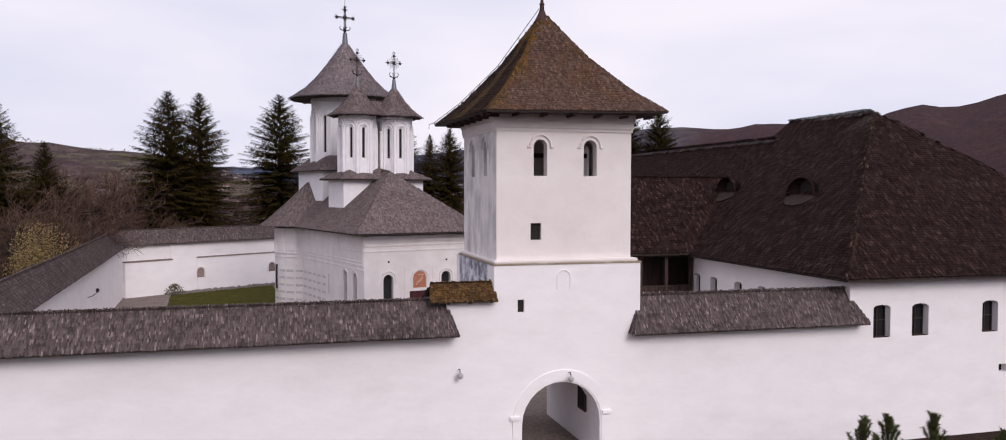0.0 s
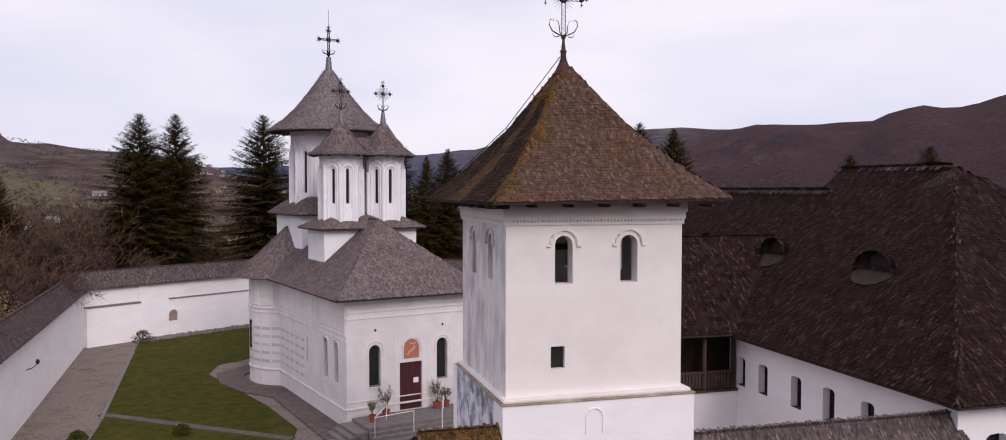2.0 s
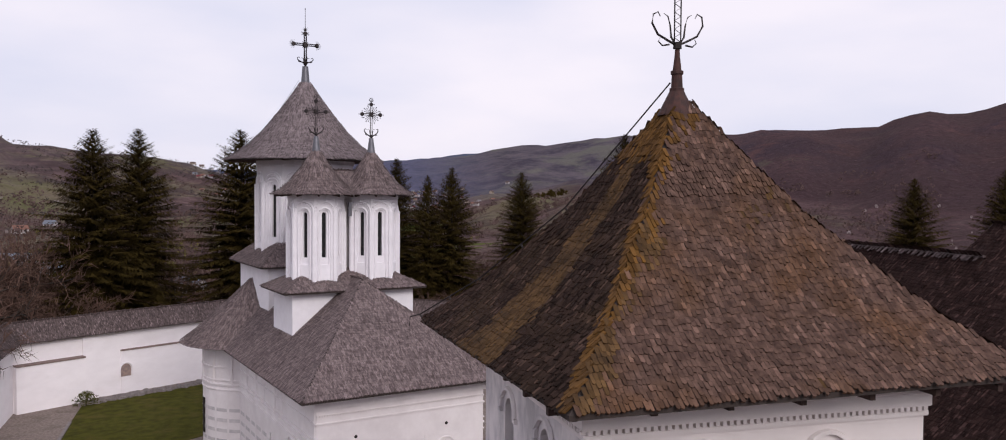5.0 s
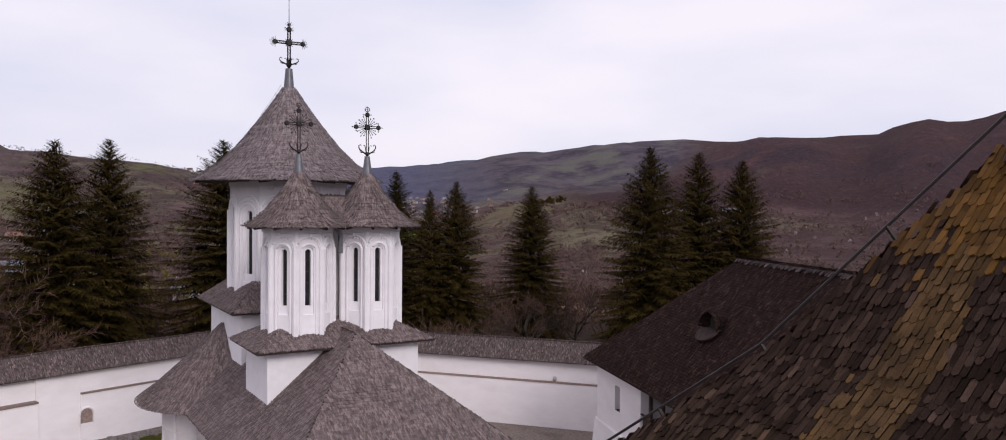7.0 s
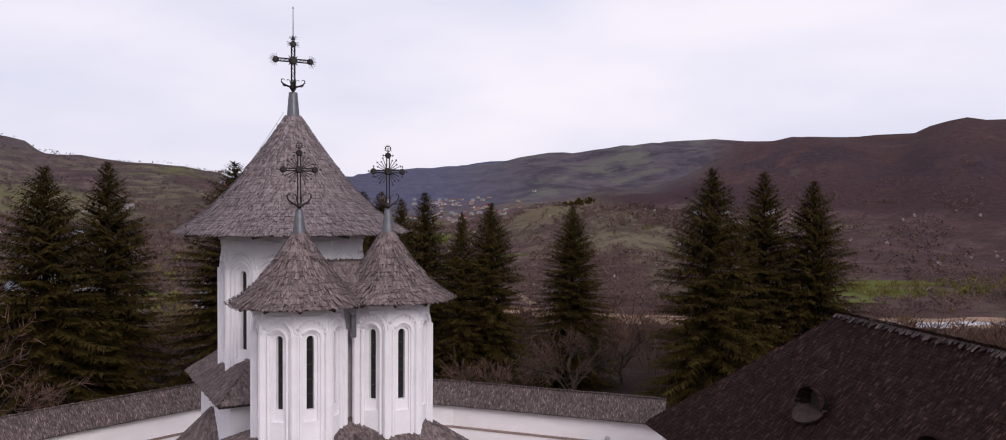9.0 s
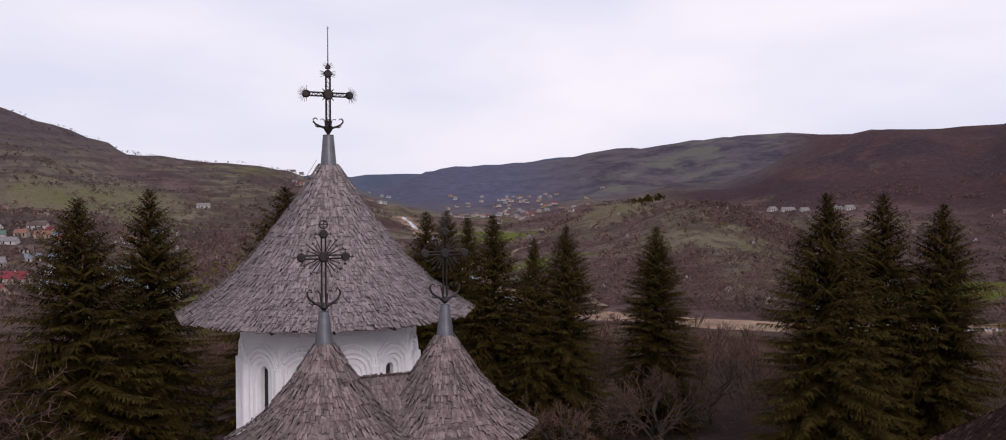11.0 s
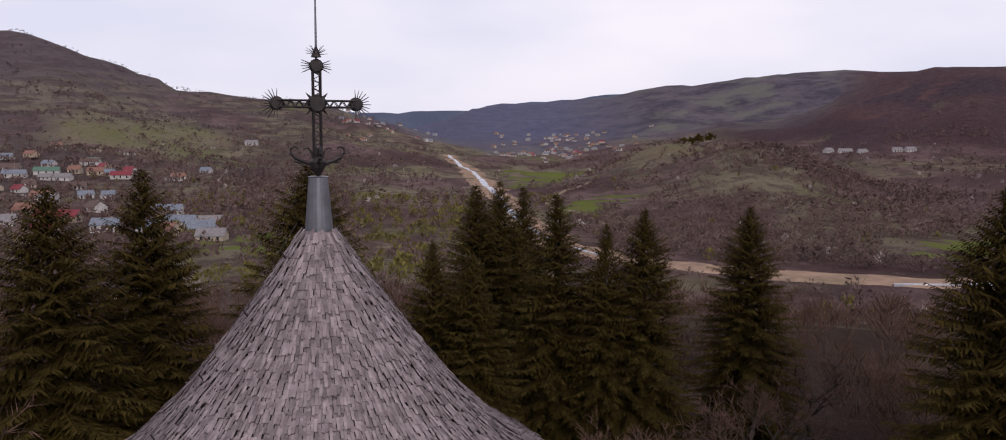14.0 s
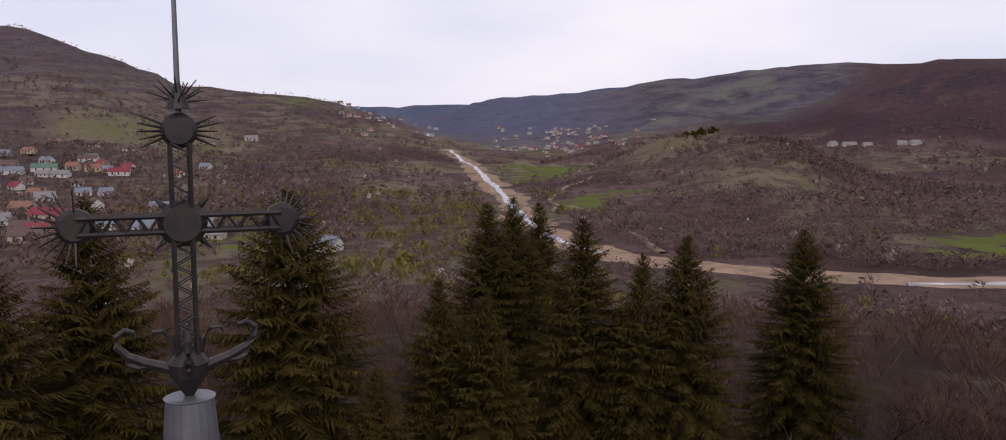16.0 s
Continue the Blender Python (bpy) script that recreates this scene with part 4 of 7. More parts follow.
def share(p, a, b):
    """How far p lies along the level line between two hips, and its distance from the first."""
    q0, q1 = (u.lerp(v, min(1, max(0, (p.z - u.z) / max(0.01, v.z - u.z)))) for u, v in (a, b))
    d = (q1 - q0).length
    return (p - q0).dot((q1 - q0).normalized()) / max(0.05, d), d


for a, b in zip(rings, rings[1:]):
    for k in range(4):
        c = [a[k], a[(k + 1) % 4], b[(k + 1) % 4], b[k]]
        boards.add([p - Vector((0, 0, 0.04)) for p in c], [(0, 1, 2, 3)])
        for s in slope_shingles(c, 0.064, 0.108):
            p = Vector(s[0])
            f, d = share(p, (c[0], c[3]), (c[1], c[2]))
            high = (p.z - 10.93) / (AP.z - 10.93)
            rag = noise.noise(p * 1.1) * 0.5 + RNG.uniform(-0.22, 0.22)
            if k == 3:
                # the west slope: its shade is put into dark shingles; moss along the hip and in one broad streak below
                # the tip
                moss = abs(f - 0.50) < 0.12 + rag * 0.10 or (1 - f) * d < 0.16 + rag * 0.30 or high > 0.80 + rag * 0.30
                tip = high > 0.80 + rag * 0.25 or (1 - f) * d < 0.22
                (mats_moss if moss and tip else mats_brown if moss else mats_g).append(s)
            elif k == 0:
                moss = f * d < 0.20 + rag * 0.7 or rag > 0.44
                (mats_moss if moss and high > 0.35 + rag else mats_brown if moss else mats_f).append(s)
            else:
                (mats_brown if rag > 0.42 else mats_f).append(s)
boards.add([p - Vector((0, 0, 0.10)) for p in EC], [(3, 2, 1, 0)])
boards.add([p - Vector((0, 0, 0.10)) for p in EC] + [p - Vector((0, 0, 0.04)) for p in EC], [(k, (k + 1) % 4, 4 + (k + 1) % 4, 4 + k) for k in range(4)])
groof = part("roof", boards, M_under, gate)
roof_cover(mats_f, M_shingle_front, groof, lambda o: o[2] > 13.4 and o[1] < 30.6, 150)
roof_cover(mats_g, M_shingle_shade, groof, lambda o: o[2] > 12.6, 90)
roof_cover(mats_brown, M_moss_brown, groof)
roof_cover(mats_moss, M_moss, groof, lambda o: o[0] < 10.9 and o[2] > 13.6, 60)
for k in range(7):
    x = X0 - 0.45 + k * 1.0
    part("rafter_end", Mesh().box(x - 0.04, 27.22, 10.76, x + 0.04, 28.0, 10.84), M_wood, gate)
    y = Y0 - 0.3 + k * 0.95
    part("rafter_end", Mesh().box(7.8, y - 0.045, 10.72, X0, y + 0.045, 10.84), M_wood, gate)
part("finial_skirt", Mesh().lathe(AP.x, AP.y, [(0.30, 14.58), (0.29, 14.61), (0.185, 14.82), (0.11, 14.97), (0.09, 14.98)], 14), M_rust, gate, "rusty iron skirt at the roof tip")
part("finial", Mesh().lathe(AP.x, AP.y, [(0.085, 14.93), (0.115, 14.95), (0.115, 15.01), (0.092, 15.02), (0.082, 15.22), (0.10, 15.23), (0.10, 15.28), (0.07, 15.29), (0.045, 15.5), (0.03, 15.72)], 12), M_rust, gate, "rusty iron finial")
wire = [Vector((AP.x - 0.09, AP.y + 0.05, 15.10))]
for k in (2, 1, 0):
    wire += [(wire[-1] if k == 2 else rings[k + 1][3] + Vector((-0.03, 0.03, 0.06))).lerp(rings[k][3] + Vector((-0.03, 0.03, 0.06)), f) for f in (0.5, 1.0)]
wire += [EC[3] + Vector((-0.20, 0.16, 0.0)), EC[3] + Vector((-0.22, 0.16, -0.18))]
part("lightning_wire", Mesh().tube(wire, 0.013, 5), M_iron, gate)
for q in wire[1:7]:
    part("wire_bracket", Mesh().tube([q, q + Vector((0.06, -0.06, -0.13))], 0.018, 5), M_iron, gate)

# small lean-to roof beside the tower
lean = thing("gate_side_roof", "small shingled roof with orange moss beside the tower", "roof")
lc = [Vector(c) for c in ((5.95, 27.42, 4.50), (8.32, 27.42, 4.50), (8.22, 28.05, 5.02), (6.10, 28.05, 5.02))]
lb = [Vector(c) for c in ((8.32, 28.75, 4.50), (5.95, 28.75, 4.50), (6.10, 28.05, 5.02), (8.22, 28.05, 5.02))]
m = Mesh()
for c in (lc, lb):
    m.add([p - Vector((0, 0, 0.03)) for p in c] + [p - Vector((0, 0, 0.09)) for p in c], [(0, 1, 2, 3), (7, 6, 5, 4), (0, 4, 5, 1), (1, 5, 6, 2), (0, 3, 7, 4)])
lroof = part("roof", m, M_under, lean)
lcov = slope_shingles(lc, 0.085, 0.13, 0.05)
roof_cover(lcov[::3], M_moss, lroof, lambda o: True, 150)
roof_cover(lcov[1::3] + lcov[2::3], M_moss_brown, lroof, lambda o: True, 150)
roof_cover(slope_shingles(lb, 0.12, 0.16), M_shingle_wall, lroof)
for k in range(3):
    part("rafter_end", Mesh().box(6.55 + k * 0.75, 27.44, 4.38, 6.65 + k * 0.75, 28.0, 4.47), M_wood, lean)
    
# lamps on the outer wall
for x, z in ((7.0, 2.0), (10.98, 1.66)):
    lamp = thing("wall_lamp", "small round lamp on an iron bracket on the white wall", "lamp", group="gate lamps")
    part("bracket", Mesh().tube([(x, 27.70, z + 0.12), (x, 27.52, z + 0.16), (x, 27.46, z + 0.05)], 0.018, 6), M_iron, lamp)
    part("globe", Mesh().lathe(x, 27.46, [(0.02, z - 0.17), (0.085, z - 0.13), (0.105, z - 0.06), (0.085, z + 0.01), (0.03, z + 0.05)], 12), M_lamp, lamp, smooth=True)

# ---------------------------------------------------------------- church (built in its own frame: u across, v along its axis)
church = thing("church", "white plastered monastery church with three shingled spires", "church", pose(9.88, 51.7, 0, 0, 0, 15.5))
HW, EZ, WALLTOP = 3.65, 5.62, 5.38
BASE = YARD - 0.25


def arch_windows(cs, half, z0, z1):
    return [arch(c - half, c + half, z0, z1) for c in cs]


# porch and nave walls
part("porch_wall", Mesh().panel((-HW, 0, 0), (1, 0, 0), (0, 0.6, 0), rect(0, 2 * HW, BASE, WALLTOP),
     [arch(HW - 2.08 - 0.33, HW - 2.08 + 0.33, 0.80, 3.0), arch(HW + 1.88 - 0.33, HW + 1.88 + 0.33, 0.80, 3.05), rect(HW - 0.66, HW + 0.66, -0.68, 1.90)]), M_church, church)
for sg in (-1, 1):
    hol = arch_windows((1.55, 3.2), 0.33, 0.85, 3.05) + [rect(6.2, 6.42, 1.2, 2.6)]
    part("nave_wall", Mesh().panel((sg * HW, 0.6, 0), (0, 1, 0), (-sg * 0.6, 0, 0), rect(0, 16.2, BASE, WALLTOP), [[(s - 0.6, z) for s, z in h] for h in hol]), M_church, church)
    part("side_window", Mesh().box(sg * (HW - 0.30) - 0.02, 1.15, 0.8, sg * (HW - 0.30) + 0.02, 3.6, 3.1), M_glass, church)
    part("slit_window", Mesh().box(sg * (HW - 0.25) - 0.02, 6.1, 1.1, sg * (HW - 0.25) + 0.02, 6.5, 2.7), M_dark, church)
    for c in (1.55, 3.2):
        part("window_hood", Mesh().tube(arch_path((sg * HW, 0, 0), (0, 1, 0), (sg * 0.02, 0, 0), c - 0.45, c + 0.45, 2.3, 3.2), 0.04, 5), M_church, church)
    # side apse
    AC = 14.0
    apse = Mesh()
    R = 2.62
    outl = [(-2.3 * 1, AC - R)] + [(-2.3 - R * math.sin(math.radians(a)), AC - R * math.cos(math.radians(a))) for a in range(0, 181, 15)] + [(-2.3, AC + R)]
    outl = [(-x if sg > 0 else x, y) for x, y in outl]
    part("apse_wall", apse.prism(outl if sg < 0 else outl[::-1], BASE, WALLTOP), M_church, church, smooth=False)
    for z, h, o in ((4.42, 0.06, 0.05), (3.78, 0.05, 0.05), (3.55, 0.09, 0.07), (3.30, 0.05, 0.05), (-0.35, 0.08, 0.05)):
        ring = [(sg * (2.3 + (R + o) * math.sin(math.radians(a))), AC - (R + o) * math.cos(math.radians(a))) for a in range(0, 181, 10)]
        part("string_course", Mesh().prism(ring if sg > 0 else ring[::-1], z, z + h), M_church, church)
        part("string_course", Mesh().box(sg * HW - 0.06 if sg < 0 else sg * HW, 0.0, z, sg * HW if sg < 0 else sg * HW + 0.06, AC - R + 0.3, z + h), M_church, church)
    # rows of worn plaster panels
    for row in range(5):
        z = 0.15 + row * 0.52
        for a in range(12, 170, 17):
            p = [Vector((sg * (2.3 + (R + 0.012) * math.sin(math.radians(t))), AC - (R + 0.012) * math.cos(math.radians(t)), 0)) for t in (a, a + 5, a + 10, a + 14)]
            mm = Mesh()
            for q0, q1 in zip(p, p[1:]):
                mm.add([q0 + Vector((0, 0, z)), q1 + Vector((0, 0, z)), q1 + Vector((0, 0, z + 0.17)), q0 + Vector((0, 0, z + 0.17))], [(0, 1, 2, 3)])
            part("wall_panel", mm, M_band, church)
        for k in range(5):
            y = 6.9 + k * 0.98
            part("wall_panel", Mesh().box(sg * HW - 0.012 if sg < 0 else sg * HW, y, z, sg * HW if sg < 0 else sg * HW + 0.012, y + 0.7, z + 0.17), M_band, church)
    # half columns between string courses
    for v0 in (0.15, 4.4, 5.4, 7.2, 8.6, 10.2):
        part("pilaster", Mesh().tube([(sg * HW, v0, 3.62), (sg * HW, v0, 5.2)], 0.07, 8), M_church, church)
    for a in (15, 40, 65, 90, 115, 140, 165):
        x, y = sg * (2.3 + R * math.sin(math.radians(a))), AC - R * math.cos(math.radians(a))
        part("pilaster", Mesh().tube([(x, y, 3.62), (x, y, 5.2)], 0.07, 8), M_church, church)
part("apse_window", Mesh().box(-4.96, 13.8, 0.9, -4.86, 14.1, 2.7), M_dark, church)
part("east_apse_wall", Mesh().prism([(-HW, 16.7)] + [(HW, 16.7)] + [(2.9 * math.cos(math.radians(a)), 17.5 + 2.9 * math.sin(math.radians(a))) for a in range(0, 181, 20)], BASE, WALLTOP), M_church, church)

# front details
door = part("door", Mesh().box(-0.66, 0.16, -0.68, 0.66, 0.24, 1.90), M_door, church, "closed dark maroon wooden door")
for k in range(7):
    part("door_plank", Mesh().box(-0.64 + k * 0.184, 0.135, -0.66, -0.64 + k * 0.184 + 0.176, 0.16, 1.88), M_door, door)
part("notice", Mesh().box(0.20, 0.125, 0.72, 0.50, 0.134, 1.0), M_white, door, "small white paper notice")
for c in (-2.08, 1.88):
    w = part("porch_window", Mesh().box(c - 0.36, 0.30, 0.75, c + 0.36, 0.33, 3.1), M_glass, church, "tall dark arched window")
    part("window_frame", Mesh().tube(arch_path((0, 0.28, 0), (1, 0, 0), (0, 0, 0), c - 0.31, c + 0.31, 0.82, 3.0), 0.03, 4), M_blind, w)
    part("window_hood", Mesh().tube(arch_path((0, 0, 0), (1, 0, 0), (0, -0.02, 0), c - 0.46, c + 0.46, 2.35, 3.22), 0.045, 5), M_church, church)
    part("window_sill", Mesh().box(c - 0.40, -0.06, 0.72, c + 0.40, 0.2, 0.80), M_church, church, bevel=0.01)
    # dark plug drawn as a hole, its shade in the colour
    part("putlog_hole", Mesh().tube([(c + 0.02, -0.004, 3.78), (c + 0.02, 0.1, 3.78)], 0.07, 10), M_dark, church)
part("icon_niche", Mesh().panel((0, -0.012, 0), (1, 0, 0), (0, 0.05, 0), arch(-0.42, 0.46, 2.10, 3.14)), M_icon_a, church, "arched wall painting in ochre and red")
for k in range(5):
    a = -0.7 + k * 0.35
    part("painted_patch", Mesh().tube([(0.02 + 0.26 * math.sin(a * 2.2), -0.022, 2.28 + k * 0.15), (0.02 + 0.22 * math.cos(a * 3), -0.022, 2.45 + k * 0.11)], 0.05, 6), M_icon_b, church)
for d, r in ((0.06, 0.035), (0.15, 0.03)):
    part("icon_hood", Mesh().tube(arch_path((0, 0, 0), (1, 0, 0), (0, -0.02, 0), -0.42 - d, 0.46 + d, 2.5 if d > 0.1 else 2.1, 3.14 + d), r, 5), M_church, church)
for x in (-0.95, 0.95):
    part("door_pilaster", Mesh().box(x - 0.05, -0.03, -0.68, x + 0.05, 0.02, 3.4), M_church, church)
for z, h, o in ((4.42, 0.07, 0.05), (5.0, 0.38, 0.10), (-0.30, 0.09, 0.06), (0.08, 0.05, 0.04)):
    part("string_course", Mesh().box(-HW - o, -o, z, HW + o, 0.05, z + h), M_church, church, bevel=0.01)
dent = Mesh()
for k in range(70):
    x = -HW + 0.03 + k * (2 * HW - 0.06) / 69
    dent.box(x - 0.025, -0.06, 4.72, x + 0.025, 0.02, 4.80)
part("dentil_band", dent, M_church, church)
steps_c = thing("church_steps", "grey stone porch platform with worn steps", "steps", church.matrix_basis.copy())
part("platform", Mesh().box(-3.4, -2.3, BASE, 5.5, -0.05, -0.68), M_step, steps_c, bevel=0.03)
for k in range(4):
    part("step", Mesh().box(-3.75 - 0.34 * k - 0.34, -2.3, BASE, -3.4 - 0.34 * k, -0.1, -0.84 - 0.15 * k), M_step, steps_c, bevel=0.02)
for k in range(3):
    part("step", Mesh().box(-3.4, -2.62 - 0.32 * k, BASE, 5.5, -2.3 - 0.32 * k, -0.85 - 0.16 * k), M_step, steps_c, bevel=0.02)
# paved skirt round the church
skirt = Mesh().prism([(-5.2, -1.0), (-3.6, -1.0), (-3.6, 11.0), (-5.0, 12.5), (-5.0, 15.6), (-3.6, 17.5), (-3.6, 19), (-6.4, 17.2), (-6.9, 14.0), (-6.2, 10.9), (-5.0, 8.8)], BASE, YARD + 0.10)
part("paved_skirt", skirt, M_pave, steps_c, "grey stone paving round the wall")

# nave roof
EH, VF, RZ, HV = 4.50, -0.88, 9.42, 4.55   # eave half width, front eave, ridge height, where the ridge starts
rp = Mesh()
eL, eR, bL, bR = (-EH, VF, EZ), (EH, VF, EZ), (-EH, 17.6, EZ), (EH, 17.6, EZ)
r0, r1 = (0, HV, RZ), (0, 15.0, RZ)
for c in ((eL, eR, r0), (bL, eL, r0, r1), (eR, bR, r1, r0), (bR, bL, r1)):
    rp.add([Vector(p) - Vector((0, 0, 0.04)) for p in c], [tuple(range(len(c)))])
rp.add([Vector(p) - Vector((0, 0, 0.14)) for p in (eL, eR, bR, bL)] + [Vector(p) - Vector((0, 0, 0.04)) for p in (eL, eR, bR, bL)], [(3, 2, 1, 0)] + [(k, (k + 1) % 4, 4 + (k + 1) % 4, 4 + k) for k in range(4)])
nroof = part("nave_roof", rp, M_under, church)
ms = slope_shingles([eL, eR, r0], 0.064, 0.145) + slope_shingles([bL, eL, r0, r1], 0.064, 0.145)
roof_cover(ms, M_shingle, nroof, lambda o: o[1] < 4.4 and o[2] > 7.6 and o[0] < 0.6, 240)
roof_cover(slope_shingles([eR, bR, r1, r0], 0.15, 0.26) + slope_shingles([bR, bL, r1], 0.15, 0.26), M_shingle, nroof)
for sg in (-1, 1):
    prof = [(3.62, EZ - 0.02), (2.9, EZ + 0.52), (1.6, EZ + 1.70), (0.15, EZ + 3.12)]
    cx, cy = sg * 2.35, 14.05
    ar = part("apse_roof", Mesh().lathe(cx, cy, [(r - 0.02, z - 0.06) for r, z in prof], 28), M_under, church)
    roof_cover([s for s in cone_shingles(cx, cy, prof, 0.064, 0.145) if (s[0][0] - cx) * sg > -1.4], M_shingle, ar)
part("east_apse_roof", Mesh().lathe(0, 17.6, [(3.8, EZ), (0.2, RZ - 0.1)], 28), M_shingle, church)


def collar(x0, x1, y0, y1, over, z0, zt, inset):
    """Low skirt roof on a square base under a drum."""
    a = [(x0 - over, y0 - over, z0), (x1 + over, y0 - over, z0), (x1 + over, y1 + over, z0), (x0 - over, y1 + over, z0)]
    b = [(x0 + inset, y0 + inset, zt), (x1 - inset, y0 + inset, zt), (x1 - inset, y1 - inset, zt), (x0 + inset, y1 - inset, zt)]
    m, mats = Mesh(), []
    for k in range(4):
        c = [a[k], a[(k + 1) % 4], b[(k + 1) % 4], b[k]]
        m.add([Vector(p) - Vector((0, 0, 0.04)) for p in c] + [Vector(p) - Vector((0, 0, 0.12)) for p in c], [(0, 1, 2, 3), (7, 6, 5, 4), (0, 4, 5, 1)])
        mats += slope_shingles(c, 0.06, 0.13)
    m.add([Vector(p) - Vector((0, 0, 0.03)) for p in b], [(0, 1, 2, 3)])
    o = part("collar_roof", m, M_under, church)
    roof_cover(mats, M_shingle, o)


BX, BY0, BY1 = 2.90, 5.45, 8.35
part("cupola_base", Mesh().box(-BX, BY0, 6.4, BX, BY1, 9.06), M_drum, church)
collar(-BX, BX, BY0, BY1, 0.48, 8.94, 9.72, 1.0)
MC, MV = 0.34, 13.66
part("cupola_base", Mesh().box(MC - 2.78, MV - 2.78, 6.8, MC + 2.78, MV + 2.78, 9.75), M_drum, church)
collar(MC - 2.78, MC + 2.78, MV - 2.78, MV + 2.78, 0.48, 9.62, 10.62, 0.75)


def cupola(cx, cy, r, n, z0, z1, win, eave, roof_prof, near, limit, big=False):
    """A many-sided drum with slit windows, nested arches and half columns, under a flared shingle cone."""
    # solid dark core stands in for the shade inside the drum
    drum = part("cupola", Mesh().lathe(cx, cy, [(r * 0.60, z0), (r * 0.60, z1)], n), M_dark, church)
    w = 2 * r * math.sin(math.pi / n)
    ap = r * math.cos(math.pi / n)
    h0, h1, ww = win
    base = z0
    ra = w / 2 - 0.03
    inner = ww + (0.14 if big else 0.095)
    rings_at = ((0.30, 0.05), (0.44, 0.06)) if big else ((0.185, 0.05),)
    for k in range(n):
        t = 2 * math.pi * k / n - math.pi / 2
        nrm = Vector((math.cos(t), math.sin(t), 0))
        al = Vector((-math.sin(t), math.cos(t), 0))
        o = Vector((cx, cy, 0)) + nrm * ap
        # two layers: the outer one opens in an arch round the slit window of the inner
        part("drum_wall", Mesh().panel(o, al, nrm * -0.07, rect(-w / 2, w / 2, z0, z1 + 0.25), [arch(-inner, inner, h0 - 0.32, h1 + inner - ww, 12)]), M_drum, drum)
        part("window_reveal", Mesh().panel(o - nrm * 0.072, al, nrm * -0.24 * min(1, r / 1.6), rect(-w / 2 + 0.04, w / 2 - 0.04, z0, z1 + 0.2), [arch(-ww, ww, h0, h1)]), M_drum, drum)
        part("slit_pane", Mesh().panel(o - nrm * 0.20, al, nrm * -0.02, arch(-ww - 0.02, ww + 0.02, h0 - 0.02, h1 + 0.02)), M_glass, drum)
        for j in range(1, 5):
            zz = h0 + (h1 - h0) * j / 5
            part("glazing_bar", Mesh().tube([o - nrm * 0.19 - al * ww + Vector((0, 0, zz)), o - nrm * 0.19 + al * ww + Vector((0, 0, zz))], 0.014, 4), M_wood, drum)
        for d, rr in rings_at:
            part("arch_moulding", Mesh().tube(arch_path(o, al, nrm * 0.015, -ww - d, ww + d, base + 0.1, h1 + d), rr, 6), M_drum, drum)
        top = h1 - 0.02
        part("arch_moulding", Mesh().tube(arch_path(o, al, nrm * 0.02, -ra, ra, top - 0.1, top + ra + 0.02, 12), 0.05, 6), M_drum, drum)
        nd = 13 if big else 9
        for j in range(nd):
            a = math.pi * (0.07 + 0.86 * j / (nd - 1))
            rd = ra - 0.06
            c = o + nrm * 0.025 + al * (rd * math.cos(a)) + Vector((0, 0, top + 0.02 + rd * math.sin(a)))
            part("dentil", Mesh().box(c.x - 0.03, c.y - 0.03, c.z - 0.03, c.x + 0.03, c.y + 0.03, c.z + 0.03), M_drum, drum)
        t2 = t + math.pi / n
        q = Vector((cx + r * math.cos(t2), cy + r * math.sin(t2), 0))
        rc = 0.13 if big else 0.115
        part("half_column", Mesh().tube([(q.x, q.y, base - 0.12), (q.x, q.y, top + 0.03)], rc, 8), M_drum, drum)
    def facets(t, k):
        """Straight eaves over each side of the drum, rounding off towards the tip."""
        step = 2 * math.pi / n
        a = (t + math.pi / 2 + step / 2) % step - step / 2
        return 1 + ((math.cos(step / 2) * 1.02 / math.cos(a)) - 1) * max(0.0, 1 - k / 0.75)

    for zz, h, o in ((z1 - 0.12, 0.10, 0.06), (z1 + 0.02, 0.22, 0.12)):
        part("cornice", Mesh().lathe(cx, cy, [(r + o, zz), (r + o, zz + h)], n, None), M_drum, drum)
    roof = part("spire_roof", Mesh().lathe(cx, cy, [(q - 0.03, z - 0.06) for q, z in roof_prof], 4 * n, facets), M_under, church)
    roof_cover(cone_shingles(cx, cy, [(q * 1.01, z) for q, z in roof_prof], 0.052, 0.132, facets, 0.036), M_shingle_main if big else M_shingle, roof, near, limit)
    for k in range(16 if big else 12):
        t = 2 * math.pi * (k + 0.5) / (16 if big else 12)
        e = roof_prof[0]
        a, b = Vector((cx + (r - 0.1) * math.cos(t), cy + (r - 0.1) * math.sin(t), e[1] - 0.02)), Vector((cx + (e[0] - 0.14) * math.cos(t), cy + (e[0] - 0.14) * math.sin(t), e[1] - 0.10))
        part("rafter_end", Mesh().tube([a, b], 0.055, 4), M_wood, roof)


def sphere_disc(m, c, r, d, axis):
    """A thick round disc facing axis."""
    c, axis = Vector(c), Vector(axis).normalized()
    return m.tube([c - axis * d, c - axis * d * 0.4, c + axis * d * 0.4, c + axis * d], [r * 0.75, r, r, r * 0.75], 14)


def lattice(mast, a, b, w, side, n, r=0.012, rails=True):
    """Two parallel bars joined by a zigzag, each a part of the mast."""
    a, b, side = Vector(a), Vector(b), Vector(side)
    if rails:
        part("rail", Mesh().tube([a + side * w, b + side * w], r, 5), M_iron, mast)
        part("rail", Mesh().tube([a - side * w, b - side * w], r, 5), M_iron, mast)
    pts = [a.lerp(b, k / n) + side * (w if k % 2 else -w) for k in range(n + 1)]
    part("zigzag_bar", Mesh().tube(pts, r * 0.75, 4), M_iron, mast)


